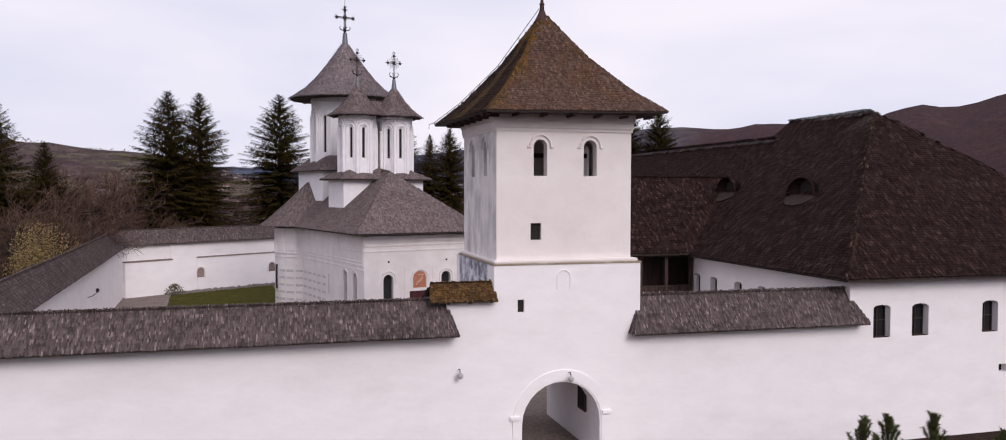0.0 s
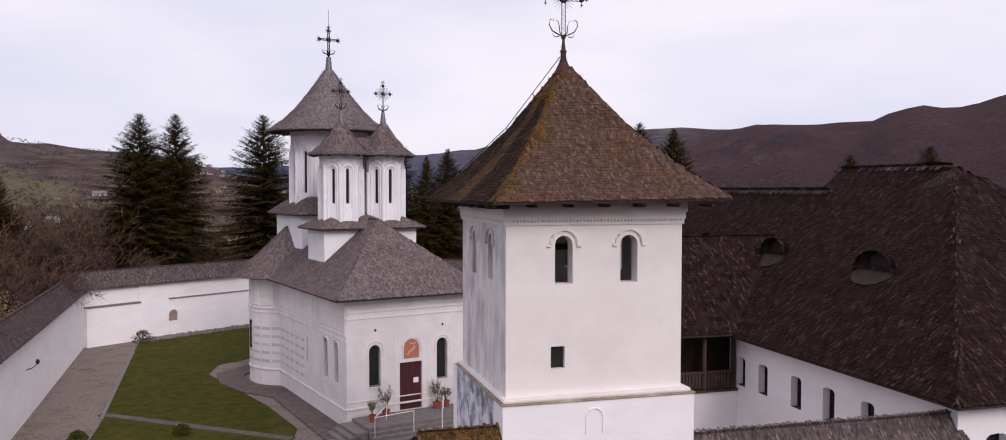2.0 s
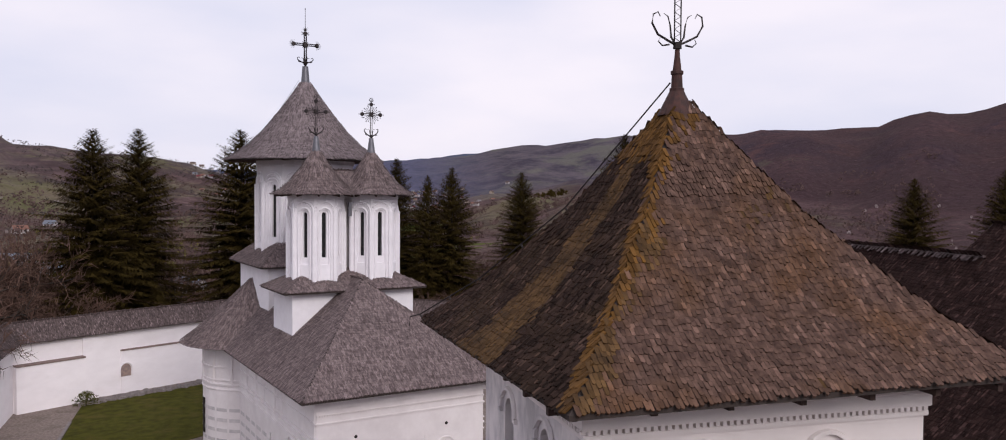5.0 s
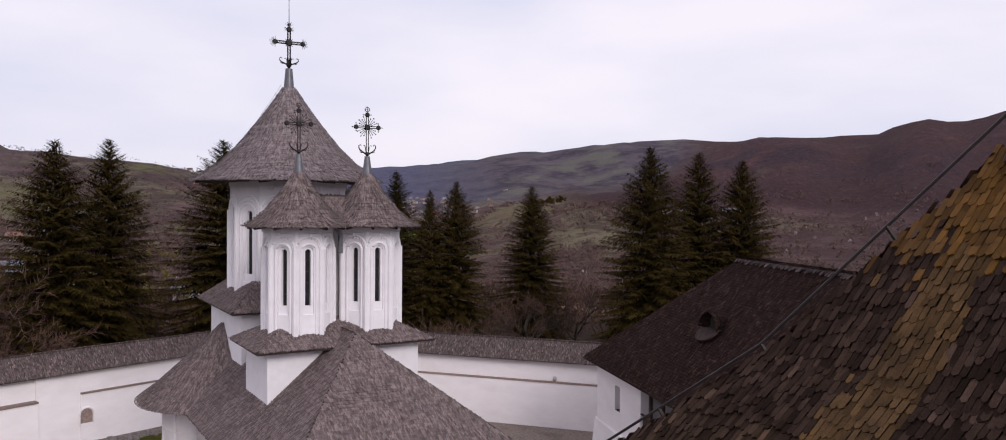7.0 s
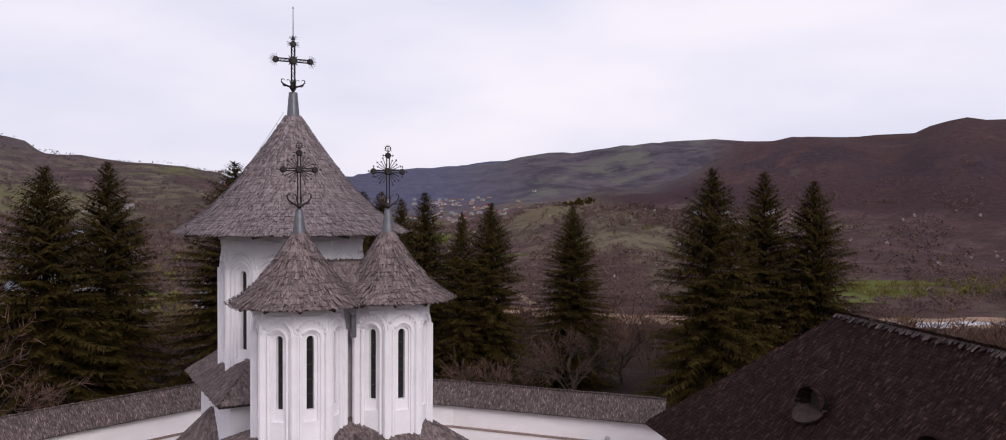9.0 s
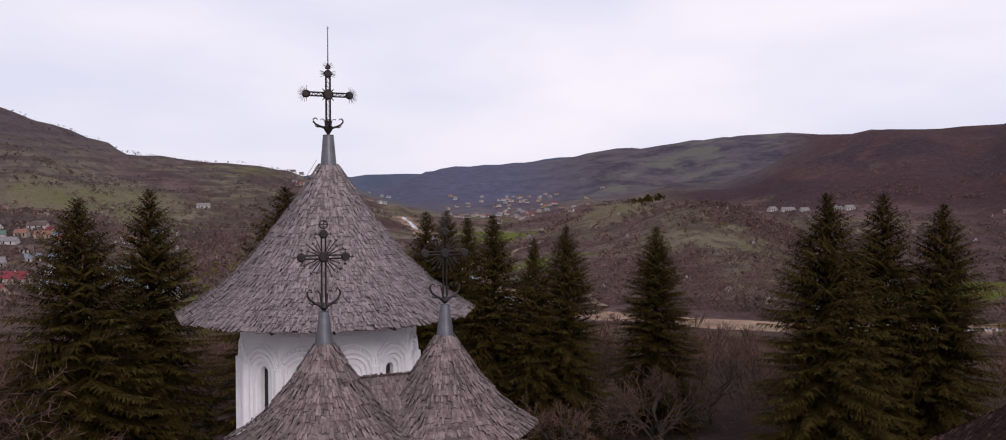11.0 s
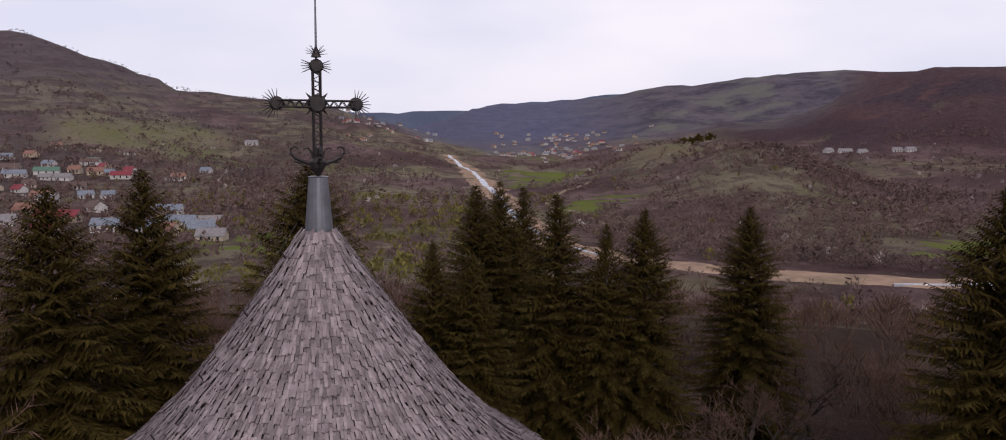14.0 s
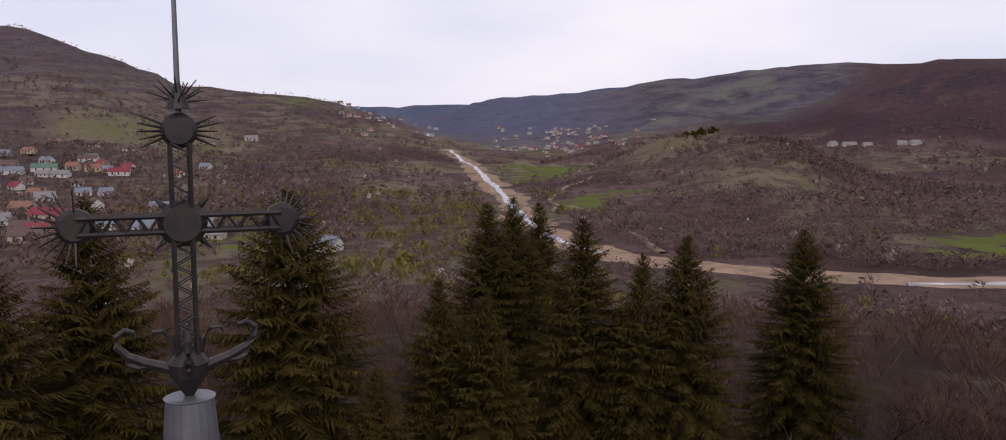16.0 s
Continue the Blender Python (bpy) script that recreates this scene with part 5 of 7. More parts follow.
def scroll(m, base, side, h, w, r=0.016):
    """A leaf that sweeps outward from the foot of a cross, rises and curls back, with a thinner leaf inside it."""
    base, side = Vector(base), Vector(side)
    up = Vector((0, 0, 1))

    def bend(pts, rr):
        m.tube([base + side * (w * a) + up * (h * c) for a, c in pts], [rr * (1.3 - 0.95 * k / (len(pts) - 1)) for k in range(len(pts))], 6)
    bend([(0.0, 0.0), (0.16, 0.10), (0.36, 0.20), (0.60, 0.30), (0.84, 0.45), (0.98, 0.64), (0.98, 0.82), (0.86, 0.93), (0.74, 0.88), (0.72, 0.78)], r * 1.25)
    bend([(0.02, 0.05), (0.12, 0.22), (0.18, 0.45), (0.22, 0.68), (0.34, 0.86), (0.48, 0.86), (0.52, 0.76)], r * 0.85)
    bend([(0.50, 0.25), (0.70, 0.22), (0.84, 0.28), (0.86, 0.36)], r * 0.8)


def sleeve(cx, cy, z0, z1, r0, r1, parent):
    part("zinc_sleeve", Mesh().lathe(cx, cy, [(r0, z0), (r1, z1), (r1 + 0.012, z1 + 0.01), (r1 - 0.02, z1 + 0.02), (0.03, z1 + 0.02)], 20), M_zinc, parent, "grey zinc sleeve", smooth=False)


def main_cross(cx, cy, z):
    """z: the height of the crossing. Flat lattice arms, discs with thorns, leaves at the foot and a rod above."""
    m = Mesh()
    side = Vector((1, 0, 0))
    m.tube([(cx, cy, z + 0.5), (cx, cy, z + 1.88), (cx, cy, z + 1.89), (cx, cy, z + 1.98)], [0.022, 0.012, 0.03, 0.004], 6)
    mast = part("roof_cross", m, M_zinc, church, "dark wrought-iron cross with thorny discs")
    for dy in (-0.05, 0.05):
        lattice(mast, (cx, cy + dy, z - 1.08), (cx, cy + dy, z + 0.52), 0.058, side, 24, 0.017)
        lattice(mast, (cx, cy + dy, z + 0.52), (cx, cy + dy, z - 1.08), 0.058, side, 24, 0.012, False)
        lattice(mast, (cx - 0.62, cy + dy, z), (cx + 0.62, cy + dy, z), 0.052, Vector((0, 0, 1)), 18, 0.017)
    d = Mesh()
    sphere_disc(d, (cx, cy, z), 0.155, 0.07, (0, 1, 0))
    part("disc", d, M_iron, mast)
    for px, pz, rr, dirs in ((-0.63, 0, 0.115, (90, 270)), (0.63, 0, 0.115, (-90, 90)), (0, 0.60, 0.115, (-35, 35))):
        d = Mesh()
        sphere_disc(d, (cx + px, cy, z + pz), rr, 0.05, (0, 1, 0))
        part("disc", d, M_iron, mast)
        for k in range(13):
            if pz:
                a = math.radians((-25 + k * 12) if k < 5 else (157 + (k - 5) * 12) if k < 10 else 999)
                if k >= 10:
                    continue
            else:
                a = math.radians(dirs[0] + (k / 12) * (dirs[1] - dirs[0]))
            dv = Vector((math.cos(a), RNG.uniform(-0.35, 0.35), math.sin(a))).normalized()
            c = Vector((cx + px, cy, z + pz))
            part("thorn", Mesh().tube([c + dv * rr * 0.8, c + dv * (rr + 0.14)], [0.011, 0.004], 4), M_iron, mast)
    for a in (45, 135, 225, 315):
        dv = Vector((math.cos(math.radians(a)), 0, math.sin(math.radians(a))))
        s = Mesh().tube([Vector((cx, cy, z)) + dv * 0.09, Vector((cx, cy, z)) + dv * 0.17, Vector((cx, cy, z)) + dv * 0.25], [0.012, 0.022, 0.003], 5)
        part("spear_point", s, M_iron, mast)
    s = Mesh().lathe(cx, cy, [(0.085, z + 0.74), (0.06, z + 0.80), (0.012, z + 0.92)], 10)
    for k in range(16):
        a, e = 2.4 * k, 0.1 + 0.06 * k
        dv = Vector((math.cos(a) * math.cos(e), math.sin(a) * math.cos(e), math.sin(e)))
        s.tube([Vector((cx, cy, z + 0.78)), Vector((cx, cy, z + 0.78)) + dv * 0.19], [0.009, 0.003], 4)
    part("thorny_crown", s, M_iron, mast)
    s = Mesh().lathe(cx, cy, [(0.03, z - 1.16), (0.12, z - 1.02), (0.135, z - 0.93), (0.05, z - 0.82)], 12)
    part("foot_knob", s, M_iron, mast)
    for sd in ((1, 0, 0), (-1, 0, 0), (0, 1, 0), (0, -1, 0)):
        s = Mesh()
        scroll(s, (cx, cy, z - 1.02), sd, 0.36, 0.44 if sd[0] else 0.30, 0.027)
        part("scroll_leaf", s, M_iron, mast)


def sun_cross(cx, cy, z, gateway=None):
    """A twin-bar cross with a sunburst of barbed rays, discs at its ends and leaves at its foot."""
    m = Mesh()
    par = gateway or church
    rod = 0.019
    m.tube([(cx - 0.042, cy, z - 1.0), (cx - 0.042, cy, z + 0.42)], rod, 5)
    mast = part("roof_cross", m, M_iron, par, "dark wrought-iron cross with a sunburst")
    part("bar", Mesh().tube([(cx + 0.042, cy, z - 1.0), (cx + 0.042, cy, z + 0.42)], rod, 5), M_iron, mast)
    for sd in (-1, 1):
        part("bar", Mesh().tube([(cx - 0.44, cy, z + sd * 0.035), (cx + 0.44, cy, z + sd * 0.035)], rod, 5), M_iron, mast)
    for px, pz, rr in ((0, 0, 0.11), (-0.46, 0, 0.095), (0.46, 0, 0.095), (0, 0.48, 0.095)):
        d = Mesh()
        sphere_disc(d, (cx + px, cy, z + pz), rr, 0.045, (0, 1, 0))
        part("disc", d, M_iron, mast)
        if px or pz:
            s, c = Mesh(), Vector((cx + px, cy, z + pz))
            for a in (0, 90, 180, 270):
                dv = Vector((math.cos(math.radians(a)), 0, math.sin(math.radians(a))))
                if dv.dot(Vector((px, 0, pz))) < -0.1:
                    continue
                sv = Vector((-dv.z, 0, dv.x))
                s.tube([c + dv * rr, c + dv * (rr + 0.09)], 0.01, 4)
                s.tube([c + dv * (rr + 0.055) - sv * 0.035, c + dv * (rr + 0.055) + sv * 0.035], 0.009, 4)
            part("crosslet", s, M_iron, mast)
    for k in range(24):
        a = 2 * math.pi * (k + 0.5) / 24
        if min(abs(math.sin(a)), abs(math.cos(a))) < 0.2:
            continue
        dv, s = Vector((math.cos(a), 0, math.sin(a))), Mesh()
        sv, c = Vector((-dv.z, 0, dv.x)), Vector((cx, cy, z))
        ln = 0.46 if k % 2 else 0.38
        s.tube([c + dv * 0.08, c + dv * ln], [0.013, 0.009], 4)
        s.tube([c + dv * (ln - 0.04) - sv * 0.03, c + dv * ln, c + dv * (ln - 0.04) + sv * 0.03], 0.010, 4)
        part("ray", s, M_iron, mast)
    ring = Mesh().tube([(cx + 0.085 * math.cos(2 * math.pi * k / 14), cy, z + 0.68 + 0.085 * math.sin(2 * math.pi * k / 14)) for k in range(15)], 0.013, 5)
    ring.tube([(cx, cy, z + 0.56), (cx, cy, z + 0.77)], 0.01, 4)
    ring.tube([(cx - 0.08, cy, z + 0.68), (cx + 0.08, cy, z + 0.68)], 0.008, 4)
    for k in range(9):
        a = math.pi * (k / 8 * 1.3 - 0.15)
        ring.tube([(cx + 0.09 * math.cos(a), cy, z + 0.68 + 0.09 * math.sin(a)), (cx + 0.14 * math.cos(a), cy, z + 0.68 + 0.14 * math.sin(a))], [0.008, 0.003], 4)
    part("crown_ring", ring, M_iron, mast)
    part("foot_knob", Mesh().lathe(cx, cy, [(0.02, z - 1.14), (0.09, z - 1.05), (0.06, z - 0.96)], 10), M_iron, mast)
    for sd in ((1, 0, 0), (-1, 0, 0)):
        s = Mesh()
        scroll(s, (cx, cy, z - 1.08), sd, 0.44, 0.35, 0.024)
        part("scroll_leaf", s, M_iron, mast)


MAIN_PROF = [(4.10, 15.0), (3.68, 15.27), (2.96, 15.79), (2.25, 16.49), (1.51, 17.40), (0.85, 18.32), (0.27, 19.18)]
cupola(MC, MV, 2.52, 12, 10.05, 14.70, (10.95, 13.68, 0.15), 4.1, MAIN_PROF, lambda o: o[2] > 17.35, 290, True)
SMALL_PROF = [(1.98, 13.24), (1.62, 13.46), (1.15, 13.87), (0.70, 14.42), (0.20, 15.18)]
for sx in (-1, 1):
    cupola(sx * 1.35, 6.85, 1.26, 8, 9.18, 12.98, (10.35, 12.40, 0.105), 1.98, SMALL_PROF, lambda o: o[2] > 14.1, 130)
    sleeve(sx * 1.35, 6.85, 15.12, 15.86, 0.20, 0.10, church)
    sun_cross(sx * 1.35, 6.85, 17.0)
sleeve(MC + 0.0, MV, 19.10, 20.02, 0.235, 0.155, church)
main_cross(MC, MV, 21.2)
# saddle roof between the twin cupolas
sad = [Vector(p) for p in ((-0.8, 5.75, 13.26), (0.8, 5.75, 13.26), (0.8, 7.1, 14.30), (-0.8, 7.1, 14.30))]
sad2 = [Vector(p) for p in ((0.8, 8.25, 13.26), (-0.8, 8.25, 13.26), (-0.8, 7.1, 14.30), (0.8, 7.1, 14.30))]
m = Mesh()
for c in (sad, sad2):
    m.add([p - Vector((0, 0, 0.05)) for p in c], [(0, 1, 2, 3)])
so = part("saddle_roof", m, M_under, church)
roof_cover(slope_shingles(sad, 0.06, 0.12) + slope_shingles(sad2, 0.06, 0.12), M_shingle, so)
part("link_wall", Mesh().box(-0.4, 6.75, 9.2, 0.4, 7.4, 13.2), M_band, church)
part("drain_box", Mesh().box(-0.07, 6.02, 12.2, 0.07, 6.14, 12.85), M_zinc, church)
# lightning conductor down the main spire
wire = []
for q, z in MAIN_PROF[::-1]:
    t = math.radians(193)
    wire.append((MC + (q + 0.10) * math.cos(t), MV + (q + 0.10) * math.sin(t), z + 0.12))
part("lightning_wire", Mesh().tube(wire, 0.006, 5), M_iron, church)
for k in range(len(wire) - 1):
    a = Vector(wire[k]).lerp(Vector(wire[k + 1]), 0.5)
    part("wire_bracket", Mesh().tube([a, a - Vector((-0.10, 0, 0.16))], 0.012, 4), M_iron, church)
# gate cross
gx_, gy_, gz_ = AP.x, AP.y, 16.79
gm = part("roof_cross", Mesh().tube([(gx_, gy_, gz_ - 1.16), (gx_, gy_, gz_ - 1.06)], 0.07, 8), M_iron, gate, "dark wrought-iron cross with curled leaves")
lattice(gm, (gx_, gy_, gz_ - 1.12), (gx_, gy_, gz_ + 0.62), 0.055, Vector((1, 0, 0)), 26)
lattice(gm, (gx_ - 0.56, gy_, gz_), (gx_ + 0.56, gy_, gz_), 0.05, Vector((0, 0, 1)), 14)
for px, pz, rr in ((0, 0, 0.125), (-0.56, 0, 0.075), (0.56, 0, 0.075), (0, 0.66, 0.075)):
    part("disc", sphere_disc(Mesh(), (gx_ + px, gy_, gz_ + pz), rr, 0.05, (0, 1, 0)), M_iron, gm)
    if px or pz:
        s, c = Mesh(), Vector((gx_ + px, gy_, gz_ + pz))
        for a in (0, 90, 180, 270):
            dv = Vector((math.cos(math.radians(a)), 0, math.sin(math.radians(a))))
            if dv.dot(Vector((px, 0, pz))) < -0.1:
                continue
            sv = Vector((-dv.z, 0, dv.x))
            s.tube([c + dv * rr, c + dv * (rr + 0.14)], 0.013, 4)
            s.tube([c + dv * (rr + 0.08) - sv * 0.05, c + dv * (rr + 0.08) + sv * 0.05], 0.012, 4)
        part("crosslet", s, M_iron, gm)
for k in range(20):
    a = 2 * math.pi * (k + 0.5) / 20
    if min(abs(math.sin(a)), abs(math.cos(a))) < 0.25:
        continue
    dv, c = Vector((math.cos(a), 0, math.sin(a))), Vector((gx_, gy_, gz_))
    part("ray", Mesh().tube([c + dv * 0.1, c + dv * 0.36], [0.007, 0.003], 4), M_iron, gm)
for sd in (-1, 1):
    s = Mesh()
    pts = [Vector((gx_ + sd * x, gy_, gz_ + z)) for x, z in ((0.03, -1.10), (0.16, -1.04), (0.34, -0.95), (0.44, -0.78), (0.42, -0.64), (0.34, -0.60), (0.30, -0.67))]
    s.tube(pts, [0.02, 0.02, 0.018, 0.016, 0.013, 0.010, 0.006], 6)
    s.tube([Vector((gx_ + sd * x, gy_, gz_ + z)) for x, z in ((0.03, -1.10), (0.11, -0.98), (0.13, -0.8), (0.17, -0.66), (0.24, -0.62))], [0.018, 0.016, 0.013, 0.010, 0.005], 6)
    s.tube([Vector((gx_ + sd * x, gy_, gz_ + z)) for x, z in ((0.14, -1.1), (0.26, -1.12), (0.33, -1.06), (0.30, -1.0))], [0.016, 0.013, 0.010, 0.006], 6)
    part("scroll_leaf", s, M_iron, gm)

# ---------------------------------------------------------------- monastic range (long low building with dark roofs)
rng = thing("monastery_range", "long whitewashed range under steep dark shingle roofs", "building")


def splayed_window(origin, along, inward, c, z0, z1, half, parent):
    """A deep window with a dark pane, frame and bars."""
    o, al, inn = Vector(origin), Vector(along), Vector(inward)
    pane = part("window", Mesh().panel(o + inn * 0.34, al, inn * 0.03, rect(c - half - 0.1, c + half + 0.1, z0 - 0.05, z1 + 0.1)), M_glass, parent)
    f = Mesh()
    for s in (c - half, c, c + half):
        f.tube([o + inn * 0.31 + al * s + Vector((0, 0, z0)), o + inn * 0.31 + al * s + Vector((0, 0, z1))], 0.022, 4)
    for z in (z0, (z0 + z1) / 2, z1 - 0.1):
        f.tube([o + inn * 0.31 + al * (c - half) + Vector((0, 0, z)), o + inn * 0.31 + al * (c + half) + Vector((0, 0, z))], 0.022, 4)
    part("window_frame", f, M_wood, pane)
    part("window_sill", Mesh().panel(o + inn * 0.02, al, inn * 0.3, rect(c - half - 0.02, c + half + 0.02, z0 - 0.05, z0 + 0.012)), M_wood, pane)


def soft_rect(c, half, z0, z1):
    return [(c - half, z0), (c + half, z0), (c + half, z1 - 0.12), (c + half * 0.7, z1 - 0.03), (c, z1), (c - half * 0.7, z1 - 0.03), (c - half, z1 - 0.12)]


FX0, FY0 = 22.58, 27.64
fc = (1.50, 3.33, 6.80, 9.6, 12.4, 15.0)
part("front_wall", Mesh().panel((FX0, FY0, 0), (1, 0, 0), (0, 0.6, 0), rect(0, 17.0, OUT - 0.4, 4.97), [soft_rect(c, 0.40, 2.42, 3.72) for c in fc] + [rect(7.3, 7.75, 0.72, 1.05)]), M_white, rng)
for c in fc:
    splayed_window((FX0, FY0, 0), (1, 0, 0), (0, 1, 0), c, 2.42, 3.72, 0.38, rng)
part("vent_pane", Mesh().box(FX0 + 7.2, FY0 + 0.3, 0.6, FX0 + 7.9, FY0 + 0.33, 1.2), M_dark, rng)
sc = (3.95, 6.05, 8.05, 10.35, 12.05)
part("side_wall", Mesh().panel((FX0 - 0.003, FY0 + 0.01, 0), (0, 1, 0), (0.6, 0, 0), rect(0, 13.0, OUT - 0.4, 4.97), [soft_rect(c, 0.34, 2.55, 3.82) for c in sc]), M_white, rng)
for c in sc:
    splayed_window((FX0, FY0, 0), (0, 1, 0), (1, 0, 0), c, 2.55, 3.82, 0.32, rng)
part("back_wall", Mesh().box(FX0 + 0.6, 42.5, OUT - 0.4, 39.4, 43.1, 4.8), M_white, rng)
part("east_wall", Mesh().box(39.0, FY0 + 0.6, OUT - 0.4, 39.6, 42.5, 4.86), M_white, rng)


def slope_set(polys, material, width, row, near=None, limit=0, name="roof", drop=0.05):
    m, mats = Mesh(), []
    for c in polys:
        c = [Vector(p) for p in c]
        k = len(c)
        m.add([p - Vector((0, 0, drop)) for p in c] + [p - Vector((0, 0, drop + 0.12)) for p in c], [tuple(range(k)), tuple(range(k, 2 * k))[::-1], (0, k, k + 1, 1)])
        mats += slope_shingles(c, width, row, 0.035)
    o = part(name, m, M_under, rng)
    roof_cover(mats, material, o, near, limit)
    return o


ez = 4.90
A, B, C, D = (21.95, 26.98, ez), (39.7, 26.98, ez), (40.33, 45.0, ez), (21.95, 44.5, ez)
R0, R1 = (30.66, 36.3, 12.22), (30.92, 43.7, 12.22)
slope_set([(A, B, R0)], M_shingle_dark, 0.064, 0.165, lambda o: o[1] < 29.5 and 22.5 < o[0] < 29, 200)
slope_set([(D, A, R0, R1)], M_shingle_dark, 0.064, 0.165, lambda o: o[0] < 24.5 and o[1] < 31, 150)
slope_set([(B, C, R1, R0), (C, D, R1)], M_shingle_dark, 0.2, 0.32)
# ragged thatch-like hip line
hips = []
for k in range(110):
    t = RNG.random()
    for a, b in ((A, R0), (B, R0)):
        p = Vector(a).lerp(Vector(b), t) + Vector((RNG.uniform(-0.12, 0.12), RNG.uniform(-0.12, 0.12), 0.06))
        dn = (Vector(a) - Vector(b)).normalized()
        ac = Vector((0.7, -0.7, 0)) if a is A else Vector((0.7, 0.7, 0))
        ac = (ac + Vector((RNG.uniform(-0.3, 0.3), RNG.uniform(-0.3, 0.3), 0))).normalized()
        hips.append((p, ac, (dn + Vector((RNG.uniform(-0.25, 0.25), RNG.uniform(-0.25, 0.25), 0))).normalized(), Vector((0, 0, 1)), 0.06, 0.30))
me = shingle_mesh(hips)
me.materials.append(M_shingle_shade)
part("hip_shingles", me, None, rng, kind="stuff")
# far wing
W0, W1, W2, W3 = (22.75, 41.0, ez), (23.95, 72.8, ez), (36.86, 72.3, ez), (35.72, 41.0, ez)
S0, S1 = (29.3, 42.6, 11.12), (30.15, 66.0, 11.09)
slope_set([(W1, W0, S0, S1)], M_shingle_dark, 0.064, 0.165, lambda o: o[2] > 9.3 and o[1] > 58, 220)
slope_set([(W2, W1, S1)], M_shingle_dark, 0.064, 0.165)
slope_set([(W3, W2, S1, S0)], M_shingle_dark, 0.2, 0.32)
# ridge boards and shingle ends in a paler material: the light they catch is in its colour
rid = Mesh()
rid.tube([Vector(S0) + Vector((0, 0, 0.03)), Vector(S1) + Vector((0, 0, 0.03))], 0.06, 6)
rid.tube([Vector(R0) + Vector((0, 0, 0.02)), Vector(R1) + Vector((0, 0, 0.02))], 0.06, 6)
part("ridge", rid, M_shingle_wall, rng)
ends = []
for a, b in ((S0, S1), (R0, R1)):
    for k in range(230 if a is S0 else 70):
        p = Vector(a).lerp(Vector(b), RNG.random()) + Vector((RNG.uniform(-0.05, 0.05), 0, 0.09))
        ends.append((p, Vector((0, 1, 0)), Vector((-0.75, RNG.uniform(-0.2, 0.2), -0.62)).normalized(), Vector((-0.62, 0, 0.78)), 0.09, RNG.uniform(0.2, 0.42)))
me = shingle_mesh(ends)
me.materials.append(M_shingle_wall)
part("ridge_shingles", me, None, rng, kind="stuff")
# projecting gallery wing
G0, G1, G2, G3 = (15.6, 39.35, 5.02), (24.0, 39.35, 5.02), (27.3, 43.7, 8.9), (18.9, 43.7, 8.9)
G4, G5 = (15.6, 48.05, 5.02), (26.0, 48.05, 5.02)
slope_set([(G0, G1, G2, G3), (G5, G4, G3, (27.3, 43.7, 8.9)), (G4, G0, G3)], M_shingle_dark, 0.095, 0.18, lambda o: o[0] > 18.5 and o[1] < 41, 120)
part("gallery_base", Mesh().box(16.4, 40.0, OUT, 22.57, 47.3, 2.28), M_white, rng)
part("gallery_floor", Mesh().box(16.3, 39.9, 2.28, 22.56, 47.4, 2.38), M_wood, rng)
# dark wood back wall, its colour also carrying the gallery's shade
part("gallery_back", Mesh().box(16.6, 42.4, 2.38, 24.0, 42.6, 5.0), M_wood, rng)
part("gallery_door", Mesh().box(19.4, 42.34, 2.38, 20.3, 42.40, 4.4), M_wood, rng)
part("gallery_beam", Mesh().box(16.3, 39.95, 4.72, 22.56, 40.17, 4.95), M_wood, rng)
for x in (16.5, 18.0, 19.5, 20.95, 22.4):
    part("gallery_post", Mesh().box(x - 0.09, 39.98, 2.38, x + 0.09, 40.16, 4.72), M_wood, rng, bevel=0.015)
for k in range(38):
    x = 16.55 + k * 0.155
    part("baluster_board", Mesh().box(x - 0.06, 40.03, 2.42, x + 0.06, 40.06, 3.12), M_wood, rng)
part("gallery_rail", Mesh().box(16.4, 40.0, 3.12, 22.5, 40.12, 3.2), M_wood, rng)
# courtyard side of the far wing: plain end, then an open gallery
fw = Vector((1.2, 31.8, 0)).normalized()
fo = Vector((22.75, 41.0, 0)) + Vector((fw.y, -fw.x, 0)) * 0.62
fn = Vector((fw.y, -fw.x, 0))
part("end_wall", Mesh().panel(fo, fw, fn * 0.5, rect(24.6, 31.1, YARD - 0.3, ez + 0.02), [rect(27.5, 28.25, 2.5, 3.9)]), M_white, rng)
splayed_window(fo, fw, fn, 27.875, 2.5, 3.9, 0.36, rng)
part("end_wall", Mesh().panel(fo + fw * 31.1, fn, fw * -0.5, rect(0.01, 9.9, YARD - 0.3, ez + 0.02)), M_white, rng)
part("battered_plinth", Mesh().add([fo + fw * a + fn * b + Vector((0, 0, c)) for a, b, c in ((24.6, -0.35, YARD - 0.3), (31.4, -0.35, YARD - 0.3), (31.4, -0.02, 1.3), (24.6, -0.30, 1.3), (24.6, 0.2, YARD - 0.3), (31.4, 0.2, YARD - 0.3), (31.4, 0.2, 1.3), (24.6, 0.2, 1.3))],
     [(0, 1, 2, 3), (4, 7, 6, 5), (0, 4, 5, 1), (3, 2, 6, 7), (0, 3, 7, 4), (1, 5, 6, 2)]), M_white, rng)
part("gallery_base", Mesh().panel(fo, fw, fn * 0.4, rect(7.0, 24.6, YARD - 0.3, 2.28)), M_white, rng)
part("gallery_back", Mesh().panel(fo + fn * 2.2, fw, fn * 0.3, rect(7.0, 24.6, YARD - 0.3, ez)), M_white, rng)
part("gallery_floor", Mesh().panel(fo + fn * 0.05, fw, fn * 2.15, rect(7.0, 24.6, 2.28, 2.38)), M_wood, rng)
part("gallery_beam", Mesh().panel(fo, fw, fn * 0.2, rect(7.0, 24.6, 4.45, 4.7)), M_wood, rng)
